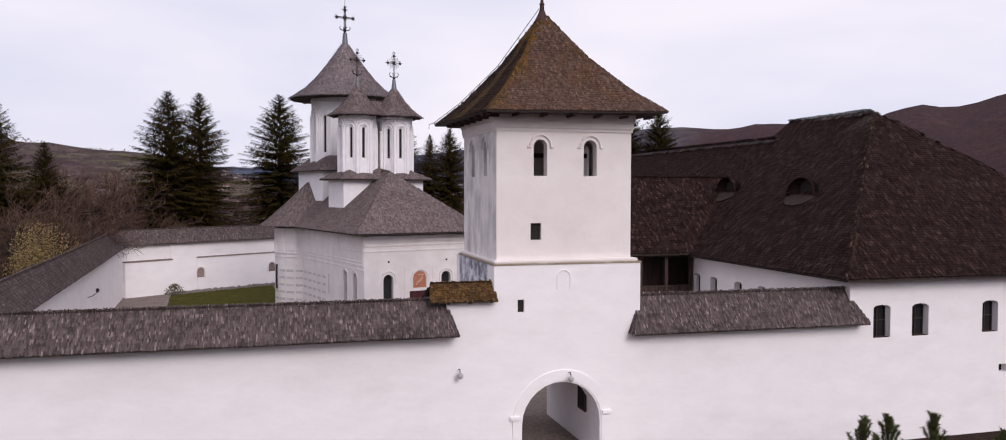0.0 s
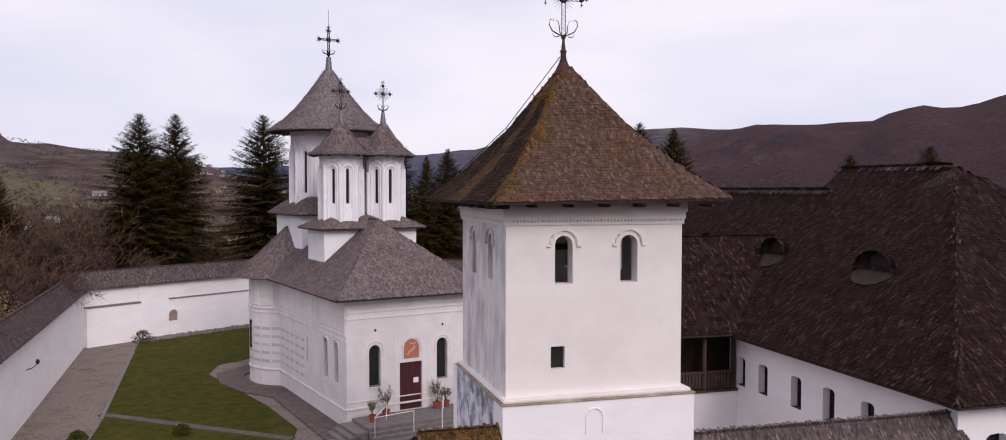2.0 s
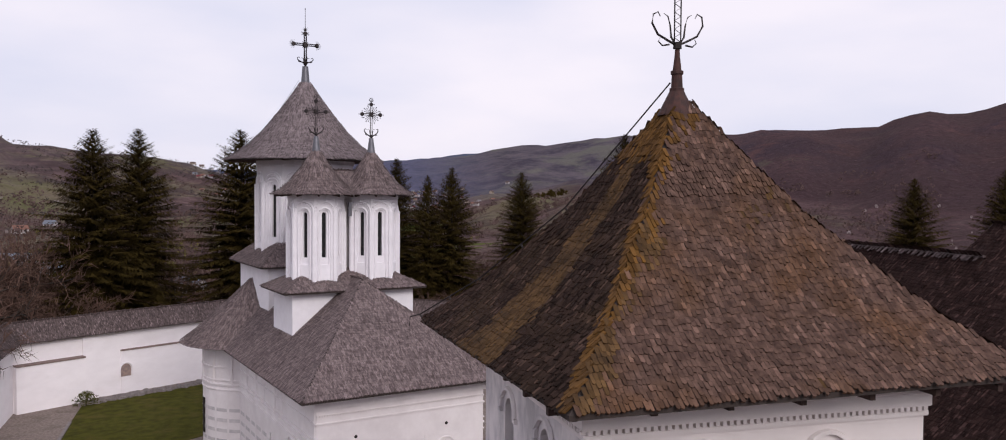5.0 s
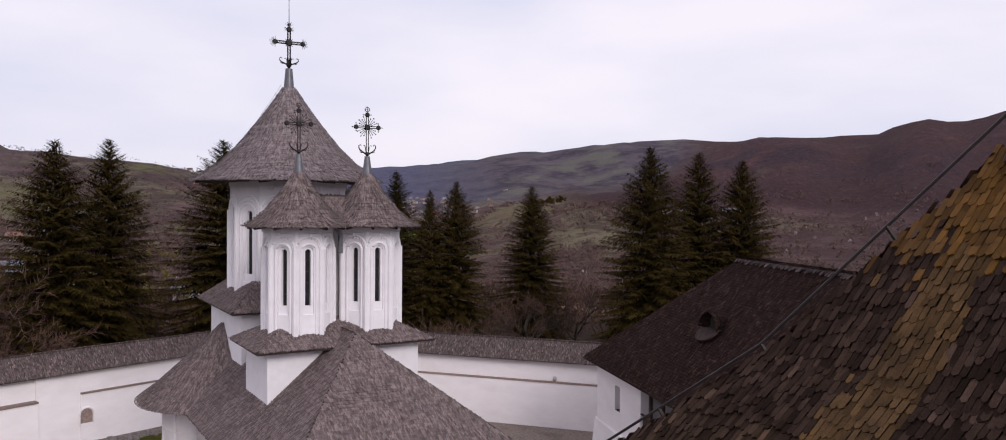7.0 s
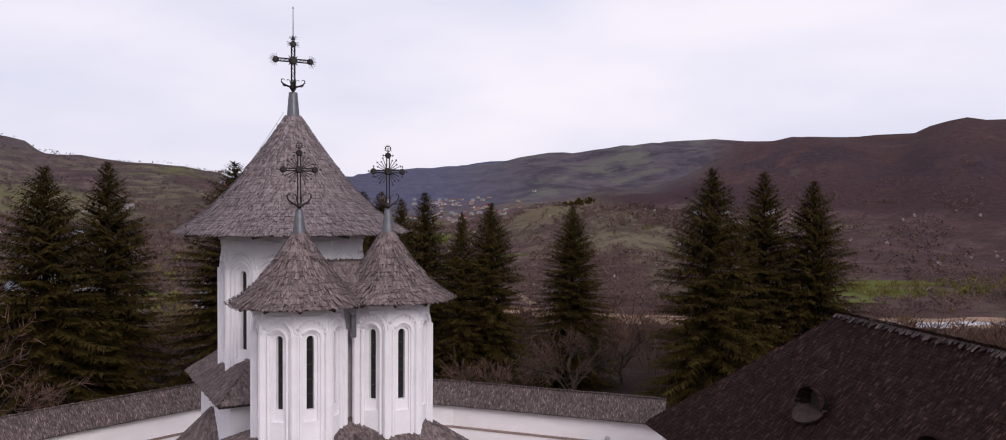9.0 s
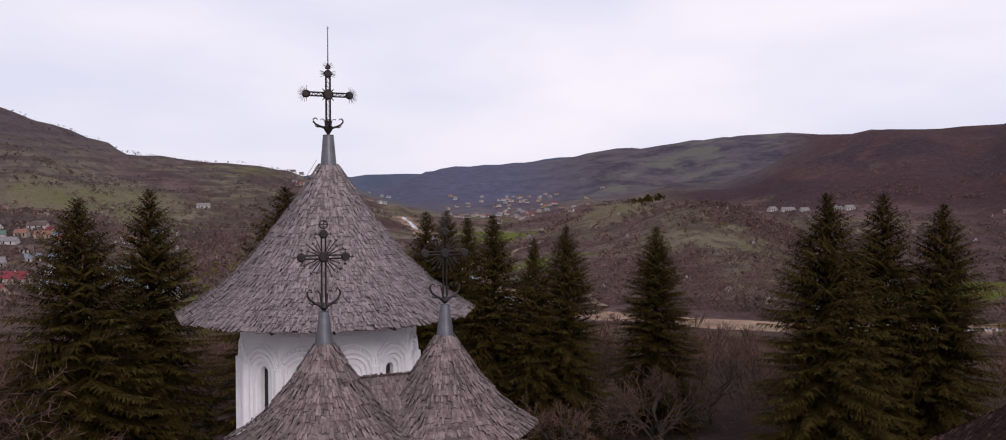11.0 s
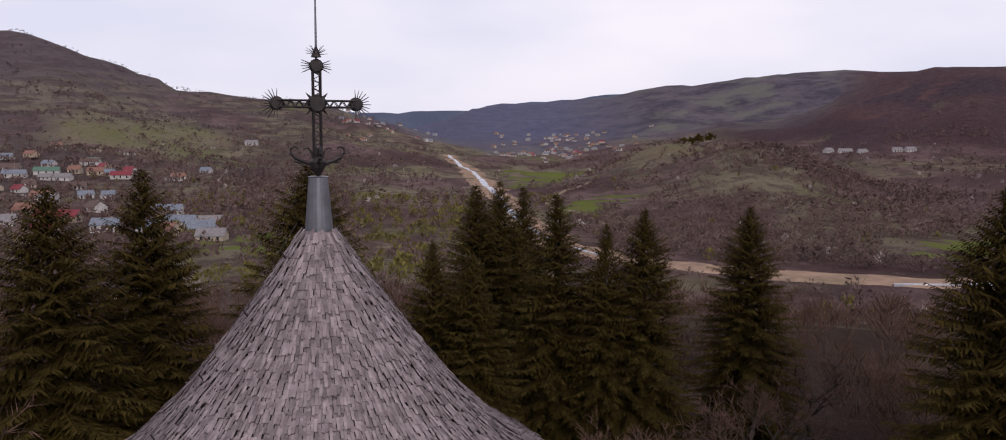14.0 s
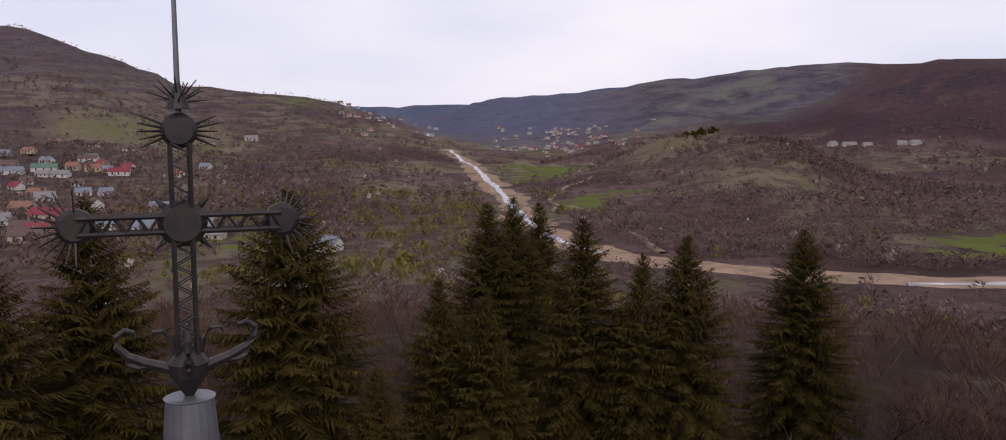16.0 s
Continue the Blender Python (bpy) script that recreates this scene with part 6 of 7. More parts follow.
part("gallery_rail", Mesh().panel(fo, fw, fn * 0.1, rect(7.0, 24.6, 3.12, 3.2)), M_wood, rng)
for k in range(12):
    part("gallery_post", Mesh().panel(fo + fw * (7.2 + k * 1.48), fw, fn * 0.16, rect(-0.08, 0.08, 2.38, 4.45)), M_wood, rng)
for k in range(98):
    part("baluster_board", Mesh().panel(fo + fw * (7.15 + k * 0.177) + fn * 0.04, fw, fn * 0.03, rect(-0.06, 0.06, 2.42, 3.12)), M_wood, rng)


def eyebrow(x, y, z, w, h, depth, ang):
    """A low eyebrow dormer on a slope that faces minus x."""
    m, n = Mesh(), 12
    pts = [(w * math.cos(math.pi * k / n), h * math.sin(math.pi * k / n) ** 0.8) for k in range(n + 1)]
    ins, outs = [], []
    for s, q in pts:
        ins.append(Vector((depth * (0.35 + 0.65 * (q / h)), s * 0.25 if q > 0 else s, q * 0.62)))
        outs.append(Vector((0, s, q)))
    m.add(outs + ins + [p + Vector((-0.02, 0, 0.06)) for p in outs], [(k, k + 1, n + 2 + k, n + 1 + k) for k in range(n)] + [(k, 2 * n + 2 + k, 2 * n + 3 + k, k + 1) for k in range(n)])
    at = pose(x, y, z, 0, 0, -ang)
    d = part("eyebrow_dormer", m, M_shingle_dark, rng, at=at)
    mats = []
    for k in range(n):
        a, b = outs[k], outs[k + 1]
        for j in range(3):
            t = (j + RNG.random()) / 3
            p = a.lerp(b, t)
            q = ins[k].lerp(ins[k + 1], t)
            ac = (b - a).normalized()
            for r in range(3):
                dn = (p - q).normalized()
                o = q.lerp(p, (r + 0.4) / 3)
                nr = ac.cross(dn)
                mats.append((o, ac, dn, nr if nr.z > 0 else -nr, 0.13, 0.34))
    me = shingle_mesh(mats)
    me.materials.append(M_shingle_dark)
    part("shingles", me, None, d, kind="stuff")
    # dark sheet in the dormer mouth, in place of the shade there
    part("dormer_opening", Mesh().add([Vector((0.30, c * 0.94, q * 0.90)) for c, q in pts] + [Vector((0.34, c * 0.94, q * 0.90)) for c, q in pts], [tuple(range(n + 1)), tuple(range(n + 1, 2 * n + 2))[::-1]]), M_dark, d)
    half = [(w * 1.12 * math.cos(math.pi * k / 8), -0.62 * math.sin(math.pi * k / 8) ** 0.8) for k in range(9)]
    sill = Mesh().add([Vector((c[1] * 0.95 - 0.02, c[0], c[1] * 0.80 - 0.01)) for c in half] + [Vector((c[1] * 0.95 + 0.04, c[0], c[1] * 0.80 - 0.07)) for c in half] + [Vector((0.30, w * 0.95, 0.03)), Vector((0.30, -w * 0.95, 0.03))],
                      [tuple(range(9)), tuple(range(9, 18))[::-1], (0, 8, 19, 18)] + [(k, 9 + k, 10 + k, k + 1) for k in range(8)])
    part("dormer_sill", sill, M_sill, d, "worn wooden sill")


for x, y, z, w, ang in ((25.55, 35.0, 8.0, 0.85, 0), (25.65, 42.0, 8.1, 0.75, 0), (26.42, 62.4, 8.0, 0.7, 3), (26.08, 55.3, 8.0, 0.8, 3), (25.75, 48.3, 8.0, 0.85, 3)):
    eyebrow(x, y, z, w * 1.1, 0.80, 1.1, ang)

# ---------------------------------------------------------------- trees and plants


def spruce_shape(seed, H, R, droop=0.30, gap=0.12):
    """Trunk and crown of a spruce, its foot at the origin: whorled boughs, side twigs along them, slivers of needles along the twigs."""
    r = random.Random(seed)
    trunk = Mesh().tube([(0, 0, -1.0), (0.02, 0, H * 0.4), (0, 0.03, H * 0.75), (0, 0, H * 0.99)], [0.024 * H * 0.62, 0.012 * H, 0.006 * H, 0.012], 7)
    V, F = [], []

    def sliver(x, y, z, dx, dy, dz, w):
        ln = math.hypot(dx, dy) + 1e-6
        nx, ny = -dy / ln * w, dx / ln * w
        o = len(V)
        V.extend([(x + nx, y + ny, z), (x - nx, y - ny, z), (x + dx, y + dy, z + dz)])
        F.append((o, o + 1, o + 2))

    def needled(x, y, z, a, ln, fall, w):
        n = max(1, int(ln / 0.26 + 0.5))
        q = ln / n
        for i in range(n):
            b = a + r.uniform(-0.3, 0.3)
            dx, dy, dz = q * math.cos(b), q * math.sin(b), -q * (fall + r.uniform(-0.15, 0.2))
            sliver(x, y, z, dx * 1.5, dy * 1.5, dz * 1.5, w * r.uniform(0.7, 1.3))
            x, y, z = x + dx, y + dy, z + dz

    z = H * 0.04
    while z < H * 0.992:
        k, d = z / H, H - z
        reach = 1.12 * R * (1 - math.exp(-d / 9.0)) + 0.10
        nb = 6 + int(4 * (1 - k) + r.random())
        a0 = r.random() * 6.28
        for b in range(nb):
            if r.random() < gap and d > 1.0:
                continue
            a = a0 + 6.283 * b / nb + r.uniform(-0.4, 0.4)
            L = reach * r.uniform(0.70, 1.08) * (1.22 if r.random() < 0.07 else 1)
            zb = z + r.uniform(-0.12, 0.12)
            ca, sa = math.cos(a), math.sin(a)
            rise = 0.62 * k * k - 0.02 + r.uniform(-0.08, 0.10)
            n = max(3, int(L / 0.12))
            for i in range(1, n + 1):
                t = i / n
                x, y = L * t * ca, L * t * sa
                zz = zb + L * (rise * t - droop * t * t * (1.25 - k) + 0.26 * max(0.0, t - 0.65) ** 1.2)
                tw = (0.75 * (1 - t) ** 0.8 + 0.20) * min(1.0, 0.24 + L * 0.33)
                if t < 0.25 and L > 1.5 and i % 2:
                    continue
                for sd in (-1, 1):
                    if r.random() < 0.08:
                        continue
                    needled(x, y, zz, a + sd * r.uniform(0.55, 1.05), tw * r.uniform(0.7, 1.25), r.uniform(0.05, 0.55), 0.058)
                if r.random() < 0.55:
                    h = tw * r.uniform(0.35, 0.75)
                    sliver(x, y, zz, 0.10 * ca, 0.10 * sa, -h, 0.075)
                sliver(x, y, zz + 0.01, 0.22 * ca, 0.22 * sa, 0.05, 0.045)
        z += (0.18 + 0.12 * (1 - k)) * H / 20
    for i in range(40):
        a, h = r.uniform(0, 6.28), r.random()
        sliver(0, 0, H * 0.955 + h * H * 0.045, 0.13 * math.cos(a), 0.13 * math.sin(a), 0.12, 0.02)
    crown = Mesh()
    crown.v, crown.f = V, F
    return trunk, crown


def tree(name, shapes, label, category, mats, m, group):
    t = thing(name, label, category, m, group)
    for (nm, mesh), mt in zip(shapes, mats):
        part(nm, mesh, mt, t, kind="stuff" if nm == "twig_crown" else "")
    return t


SPRUCES = []
for sd, H, R in ((11, 20, 5.2), (23, 20, 4.8), (37, 20, 5.5), (53, 20, 4.2)):
    tr, cr = spruce_shape(sd, H, R)
    SPRUCES.append(tree("spruce_tree", (("trunk", tr), ("crown", cr)), "tall dark green spruce with drooping boughs", "spruce", (M_bark, M_needle), pose(0, 0, 0), "spruces round the monastery"))
PLACES = [(-8.9, 92.0, 17.5, 2, 1.05), (-6.3, 97.6, 18.0, 0, 1.0), (2.2, 99.0, 18.2, 1, 1.1), (12.7, 112.9, 16.2, 2, 1.1), (14.9, 117.0, 16.2, 0, 0.9), (17.3, 121.0, 15.5, 3, 1.0),
          (17.4, 105.0, 16.1, 3, 1.05), (22.9, 103.5, 15.2, 0, 0.9), (20.3, 103.0, 14.3, 1, 0.8), (31.9, 108.2, 14.9, 0, 1.0), (34.3, 85.6, 17.7, 0, 1.0), (41.5, 91.0, 17.7, 1, 1.05), (44.8, 89.5, 17.0, 2, 0.9),
          (61.5, 82.2, 14.1, 2, 1.0), (68.7, 79.0, 15.0, 0, 1.0), (9.2, 100.5, 13.6, 1, 0.9), (11.4, 99.0, 13.0, 3, 1.0), (6.4, 95.0, 10.8, 1, 0.9),           (-20.5, 76.0, 14.9, 2, 0.95), (-17.8, 81.0, 11.6, 1, 0.95)]
turn = random.Random(5)
for i, (x, y, top, k, wide) in enumerate(PLACES):
    base = float(land(x, y)) - 0.1
    s = (top + 0.7 - base) / 20.0
    wide *= 1.12 if i < 2 else 1.08
    m = pose(x, y, base, 0, 0, turn.uniform(0, 360)) @ Matrix.Diagonal((s * wide, s * wide, s, 1))
    if i < 4:
        k = i
    t = SPRUCES[k] if i < 4 else copy_thing(SPRUCES[k], m)
    t.matrix_basis = m


def bare_shape(seed, H, spread, levels=5):
    """A leafless tree: trunk and limbs as tapered bars, twigs as fine slivers."""
    r = random.Random(seed)
    wood, twig = Mesh(), Mesh()

    def grow(p, d, ln, rad, lv):
        q = p + d * ln
        mid = p.lerp(q, 0.5) + Vector((r.uniform(-1, 1), r.uniform(-1, 1), r.uniform(-0.3, 0.6))) * ln * 0.08
        if lv > 1:
            wood.tube([p, mid, q], [rad, rad * 0.82, rad * 0.62], 5 if lv > 3 else 3, False)
        else:
            s = d.orthogonal().normalized() * 0.017
            o = len(twig.v)
            twig.v += [tuple(p + s), tuple(p - s), tuple(q)]
            twig.f.append((o, o + 1, o + 2))
            s = d.cross(s).normalized() * 0.017
            o = len(twig.v)
            twig.v += [tuple(p + s), tuple(p - s), tuple(q)]
            twig.f.append((o, o + 1, o + 2))
        if lv <= 0:
            return
        n = r.randint(3, 5)
        for i in range(n):
            t = r.uniform(0.45, 1.0) if lv < levels else r.uniform(0.3, 1.0)
            s = p.lerp(q, t)
            a = r.uniform(0, 6.283)
            side = d.orthogonal().normalized()
            side = (side * math.cos(a) + d.cross(side) * math.sin(a))
            nd = (d * r.uniform(0.5, 0.9) + side * r.uniform(0.45, 0.9) * spread + Vector((0, 0, 0.12))).normalized()
            grow(s, nd, ln * r.uniform(0.55, 0.8), rad * 0.55, lv - 1)
    grow(Vector((0, 0, -0.5)), Vector((0, 0, 1)), H * 0.36, H * 0.016, levels)
    return wood, twig


BARES = []
for sd, sp in ((3, 1.0), (8, 1.2)):
    w, tw = bare_shape(sd, 10, sp)
    BARES.append(tree("bare_tree", (("trunk", w), ("twig_crown", tw)), "leafless brown tree with fine spreading twigs", "tree", (M_bark, M_twig), pose(0, 0, 0), "bare trees behind the wall"))
spots = [(-16.8, 86.0, 15.5, 0), (-18.4, 83.0, 15.0, 1), (-19.5, 77.0, 15.0, 0), (-13.0, 96.0, 13.0, 0), (-10.4, 88.6, 11.0, 1), (-15.2, 91.0, 15.0, 0), (-18.8, 89.0, 14.0, 1), (-12.2, 94.0, 14.8, 0), (-17.5, 90.0, 12.0, 1), (-16.0, 82.0, 12.0, 0), (-15.0, 73.0, 12.0, 1), (-21.0, 95.0, 14.0, 0), (-16.0, 77.5, 11.5, 0), (-16.2, 68.0, 11.0, 1), (-15.8, 87.0, 12.5, 1), (-12.6, 91.0, 9.8, 0), (-17.0, 72.0, 12.0, 0), (-10.0, 93.5, 12.0, 1), (-21.0, 84.0, 13.0, 0), (-24.0, 70.0, 12.0, 1), (28.0, 96.0, 11.0, 0), (27.0, 112.0, 9.0, 1), (20.5, 97.0, 8.0, 0), (37.0, 108.0, 9.0, 1), (-19.0, 64.0, 10.0, 0), (-27, 80, 13, 1), (-16, 100, 12, 0), (-4.5, 106, 11, 1)]
for i, (x, y, h, k) in enumerate(spots):
    base = float(land(x, y)) - 0.2
    s = h / 9.0
    m = pose(x, y, base, 0, 0, turn.uniform(0, 360)) @ Matrix.Diagonal((s, s, s, 1))
    t = BARES[i] if i < 2 else copy_thing(BARES[i % 2], m)
    t.matrix_basis = m


def thicket(name, n, place, height, material, label, cat, blades, wide=0.5, thick=0.05, seed=1, up=0.7):
    """Countless small bushes or far trees as slivers of twigs, one mesh."""
    r = np.random.RandomState(seed)
    P = place(n, r)
    n = len(P)
    base = np.stack([P[:, 0], P[:, 1], land(P[:, 0], P[:, 1])], -1)
    h = height[0] + (height[1] - height[0]) * r.rand(n) ** 1.5
    N = n * blades
    hh = np.repeat(h, blades)
    o = np.repeat(base, blades, 0)
    a = r.rand(N) * 6.283
    t0 = r.rand(N) ** 0.8
    rad = wide * hh * (0.25 + 0.75 * np.sin(np.pi * np.clip(t0 * 0.9 + 0.1, 0, 1))) * np.sqrt(r.rand(N))
    c = o + np.stack([np.cos(a) * rad, np.sin(a) * rad, hh * (0.10 + 0.72 * t0)], -1)
    d = np.stack([np.cos(a) * 0.6 + r.randn(N) * 0.3, np.sin(a) * 0.6 + r.randn(N) * 0.3, up + r.rand(N) * 0.6], -1)
    d /= np.linalg.norm(d, axis=1)[:, None]
    sd = np.cross(d, r.randn(N, 3))
    sd /= np.linalg.norm(sd, axis=1)[:, None] + 1e-9
    ln = (hh * (0.20 + 0.20 * r.rand(N)))[:, None]
    w = (hh * thick * (0.5 + r.rand(N)))[:, None]
    V = np.stack([c - d * ln * 0.5, c + sd * w, c + d * ln * 0.7, c - sd * w], 1).reshape(-1, 3)
    me = bpy.data.meshes.new(name)
    me.from_pydata(V.tolist(), [], [(4 * k, 4 * k + 1, 4 * k + 2, 4 * k + 3) for k in range(N)])
    me.materials.append(material)
    return tagged(new(name, me), label, cat, "", "stuff")


def polar(r0, r1, b0, b1, keep=None, power=1.0):
    def f(n, r):
        rr = r0 + (r1 - r0) * r.rand(n) ** power
        bb = np.radians(b0 + (b1 - b0) * r.rand(n))
        P = np.stack([8 + rr * np.sin(bb), 50 + rr * np.cos(bb)], -1)
        ok = np.ones(n, bool)
        rx = np.array([q[0] for q in RIVER], float)
        ry = np.array([q[1] for q in RIVER], float)
        for i in range(len(RIVER) - 1):
            for t in np.linspace(0, 1, 12):
                x, y = rx[i] + (rx[i + 1] - rx[i]) * t, ry[i] + (ry[i + 1] - ry[i]) * t
                ok &= np.hypot(P[:, 0] - x, P[:, 1] - y) > 21
        for pts, wd in MEADOWS:
            for i in range(len(pts) - 1):
                for t in np.linspace(0, 1, 8):
                    ok &= np.hypot(P[:, 0] - pts[i][0] - (pts[i + 1][0] - pts[i][0]) * t, P[:, 1] - pts[i][1] - (pts[i + 1][1] - pts[i][1]) * t) > 1.05 * (wd[i] + (wd[i + 1] - wd[i]) * t)
        if keep is not None:
            ok &= keep(P[:, 0], P[:, 1], r)
        return P[ok]
    return f


def patchy(lo, s=160, seed=1.0):
    return lambda x, y, r: wave(x, y, s, seed) + 0.5 * r.randn(len(x)) > lo


M_wood_far = mat("far_bare_woods", (0.142, 0.096, 0.088), (0.098, 0.067, 0.062), 0.02, 0.95, bump=0.0, island=0.18, spec=0.0)
M_wood_grey = mat("grey_bushes", (0.105, 0.088, 0.084), (0.068, 0.056, 0.056), 0.02, 0.95, bump=0.0, island=0.25, spec=0.0)
M_blossom = mat("white_blossom", (0.42, 0.37, 0.36), (0.30, 0.25, 0.24), 0.3, 0.95, bump=0.0, island=0.25, spec=0.0)
M_fresh = mat("fresh_spring_leaves", (0.150, 0.130, 0.042), (0.105, 0.090, 0.034), 0.05, 0.95, bump=0.0, island=0.3, spec=0.0)
thicket("near_thicket", 1000, polar(62, 230, -75, 75), (4, 8.0), M_twig_dark, "bare brown thicket on the slope below the wall", "thicket", 110, 0.45, 0.0055, 2)
thicket("valley_scrub", 5200, polar(180, 620, -55, 60, patchy(-0.25, 130, 0.4), 0.7), (2.5, 7), M_wood_far, "bare brown scrub and bushes in the valley", "scrub", 24, 0.60, 0.055, 3, 0.25)
thicket("valley_woods", 15000, polar(560, 1500, -55, 44, patchy(0.25, 260, 2.0), 0.8), (3.5, 9), M_wood_far, "bare brown woods on the valley sides", "woods", 14, 0.55, 0.11, 4, 0.15)
thicket("hill_bushes", 12000, polar(900, 2150, -34, -1, patchy(0.55, 150, 3.0), 0.9), (2.5, 6.5), M_wood_grey, "grey-brown bushes dotted over the hillside", "bushes", 7, 0.6, 0.17, 5, 0.3)
thicket("knoll_woods", 1500, lambda n, r: np.stack([400 + r.randn(n) * 62, 850 + r.randn(n) * 95], -1), (3.5, 8), M_wood_far, "bare brown woods covering a low knoll", "woods", 16, 0.5, 0.09, 17, 0.2)
thicket("village_trees", 2600, polar(380, 1150, -36, -4), (3.5, 9), M_wood_far, "bare garden trees among the village houses", "trees", 16, 0.45, 0.09, 11)
thicket("blossoming_trees", 900, polar(230, 1300, -45, 48, patchy(0.62, 170, 6.0), 0.8), (2.5, 6), M_blossom, "small fruit trees in white blossom", "blossom", 40, 0.42, 0.06, 6)
thicket("river_woods", 5600, polar(350, 960, 10, 52, lambda x, y, r: (np.hypot(x - 290, (y - 425) * 1.6) > 75) & (np.hypot(x - 150, y - 690) > 70) & (wave(x, y, 210, 1.3) * 0.35 + 0.5 * r.rand(len(x)) > (np.hypot(x, y) - 640) / 330)), (3.5, 8.5), M_wood_far, "dense bare brown woods beside the river", "woods", 30, 0.6, 0.030, 21, 0.15)
thicket("river_bushes", 1500, polar(300, 760, -18, 10, patchy(-0.2, 120, 1.0)), (3, 7), M_fresh, "yellow-green budding bushes in the valley", "bushes", 22, 0.5, 0.09, 23)
thicket("field_bushes", 260, lambda n, r: np.stack([370 + (r.rand(n) - 0.5) * 130, 430 + (r.rand(n) - 0.5) * 70], -1), (2.5, 6), M_fresh, "yellow-green bushes beside a green field", "bushes", 26, 0.55, 0.06, 24)
thicket("green_bushes", 520, polar(150, 900, -45, 48, patchy(0.2, 210, 5.0), 1.0), (2.5, 6.5), M_fresh, "bushes in fresh yellow-green leaf", "bushes", 26, 0.5, 0.07, 7)
thicket("far_spruces", 70, lambda n, r: np.stack([470 + r.rand(n) * 70, 1480 + r.rand(n) * 50], -1), (8, 14), M_needle, "distant dark band of conifers", "conifers", 14, 0.35, 0.12, 8)

# shrub in spring leaf outside the west wall
bush = thing("spring_shrub", "large shrub in pale yellow-green spring leaf", "shrub", pose(-13.6, 61.0, float(land(-13.6, 61.0))))
w, tw = bare_shape(31, 7.5, 1.3, 4)
part("limbs", w, M_bark, bush)
part("twig_crown", tw, M_twig, bush, kind="stuff")
lv = Mesh()
lr = random.Random(9)
for k in range(5200):
    a, e = lr.uniform(0, 6.283), lr.uniform(-0.2, 1.4)
    q = 2.9 * lr.random() ** 0.4 * (0.75 + 0.25 * math.sin(3 * a + 2 * e))
    p = Vector((q * math.cos(a) * math.cos(e), q * math.sin(a) * math.cos(e), 3.9 + q * 1.3 * math.sin(e)))
    d = Vector((lr.uniform(-1, 1), lr.uniform(-1, 1), lr.uniform(-0.3, 1))).normalized() * 0.10
    s = d.orthogonal().normalized() * 0.05
    lv.add([p, p + d * 0.5 + s, p + d, p + d * 0.5 - s], [(0, 1, 2, 3)])
part("leaves", lv, M_sprout, bush, kind="stuff")


def pine_shrub(x, y, top, seed):
    """A young pine: upright candles of needles on a few stems."""
    r = random.Random(seed)
    base = float(land(x, y))
    t = thing("pine_shrub", "young green pine with upright needled shoots", "pine", pose(x, y, base), "pines before the wall")
    H = top - base
    part("stem", Mesh().tube([(0, 0, -0.2), (0.03, 0.02, H * 0.5), (0, 0, H * 0.9)], [0.07, 0.05, 0.02], 6), M_bark, t)
    nd = Mesh()
    for k in range(64):
        h = r.uniform(0.25, 1.0)
        a = r.uniform(0, 6.283)
        q = (1.1 - h) * 1.5 * r.uniform(0.3, 1.0)
        tip = Vector((q * math.cos(a), q * math.sin(a), H * h))
        foot = tip - Vector((0.15 * math.cos(a), 0.15 * math.sin(a), 0.32))
        part("shoot", Mesh().tube([Vector((0, 0, H * max(0.1, h - 0.35))), foot, tip], [0.016, 0.012, 0.006], 4), M_bark, t)
        for j in range(140):
            p = foot.lerp(tip, r.random())
            d = (Vector((r.uniform(-1, 1), r.uniform(-1, 1), r.uniform(0.1, 1.2)))).normalized() * r.uniform(0.10, 0.17)
            s = d.orthogonal().normalized() * 0.012
            nd.add([p + s, p - s, p + d], [(0, 1, 2)])
    part("needles", nd, M_pine, t, kind="stuff")


for i, (x, y, top) in enumerate(((18.7, 22.0, 1.22), (19.9, 22.3, 1.08), (21.3, 21.9, 1.12), (24.3, 22.0, 0.32))):
    pine_shrub(x, y, top, 40 + i)

# low shrubs on the lawn's edge
for i, (x, y, s) in enumerate(((-7.3, 80.3, 0.9), (-6.6, 52.2, 0.5), (-1.8, 52.2, 0.45))):
    t = thing("low_shrub", "low dark green shrub on the lawn edge", "shrub", pose(x, y, YARD + 0.05), "shrubs on the lawn")
    r = random.Random(60 + i)
    lf = Mesh()
    for k in range(420):
        a, e, q = r.uniform(0, 6.283), r.uniform(0, 1.5), s * (0.35 + 0.65 * r.random() ** 0.5)
        p = Vector((q * math.cos(a) * math.cos(e), q * math.sin(a) * math.cos(e), 0.05 + q * math.sin(e)))
        d = Vector((r.uniform(-1, 1), r.uniform(-1, 1), r.uniform(-0.2, 1))).normalized() * 0.12
        sd = d.orthogonal().normalized() * 0.045
        lf.add([p, p + d * 0.5 + sd, p + d, p + d * 0.5 - sd], [(0, 1, 2, 3)])
    part("leaves", lf, M_grass, t, kind="stuff")
    part("stem", Mesh().tube([(0, 0, 0), (0.03, 0, s * 0.5)], 0.02, 5), M_bark, t)

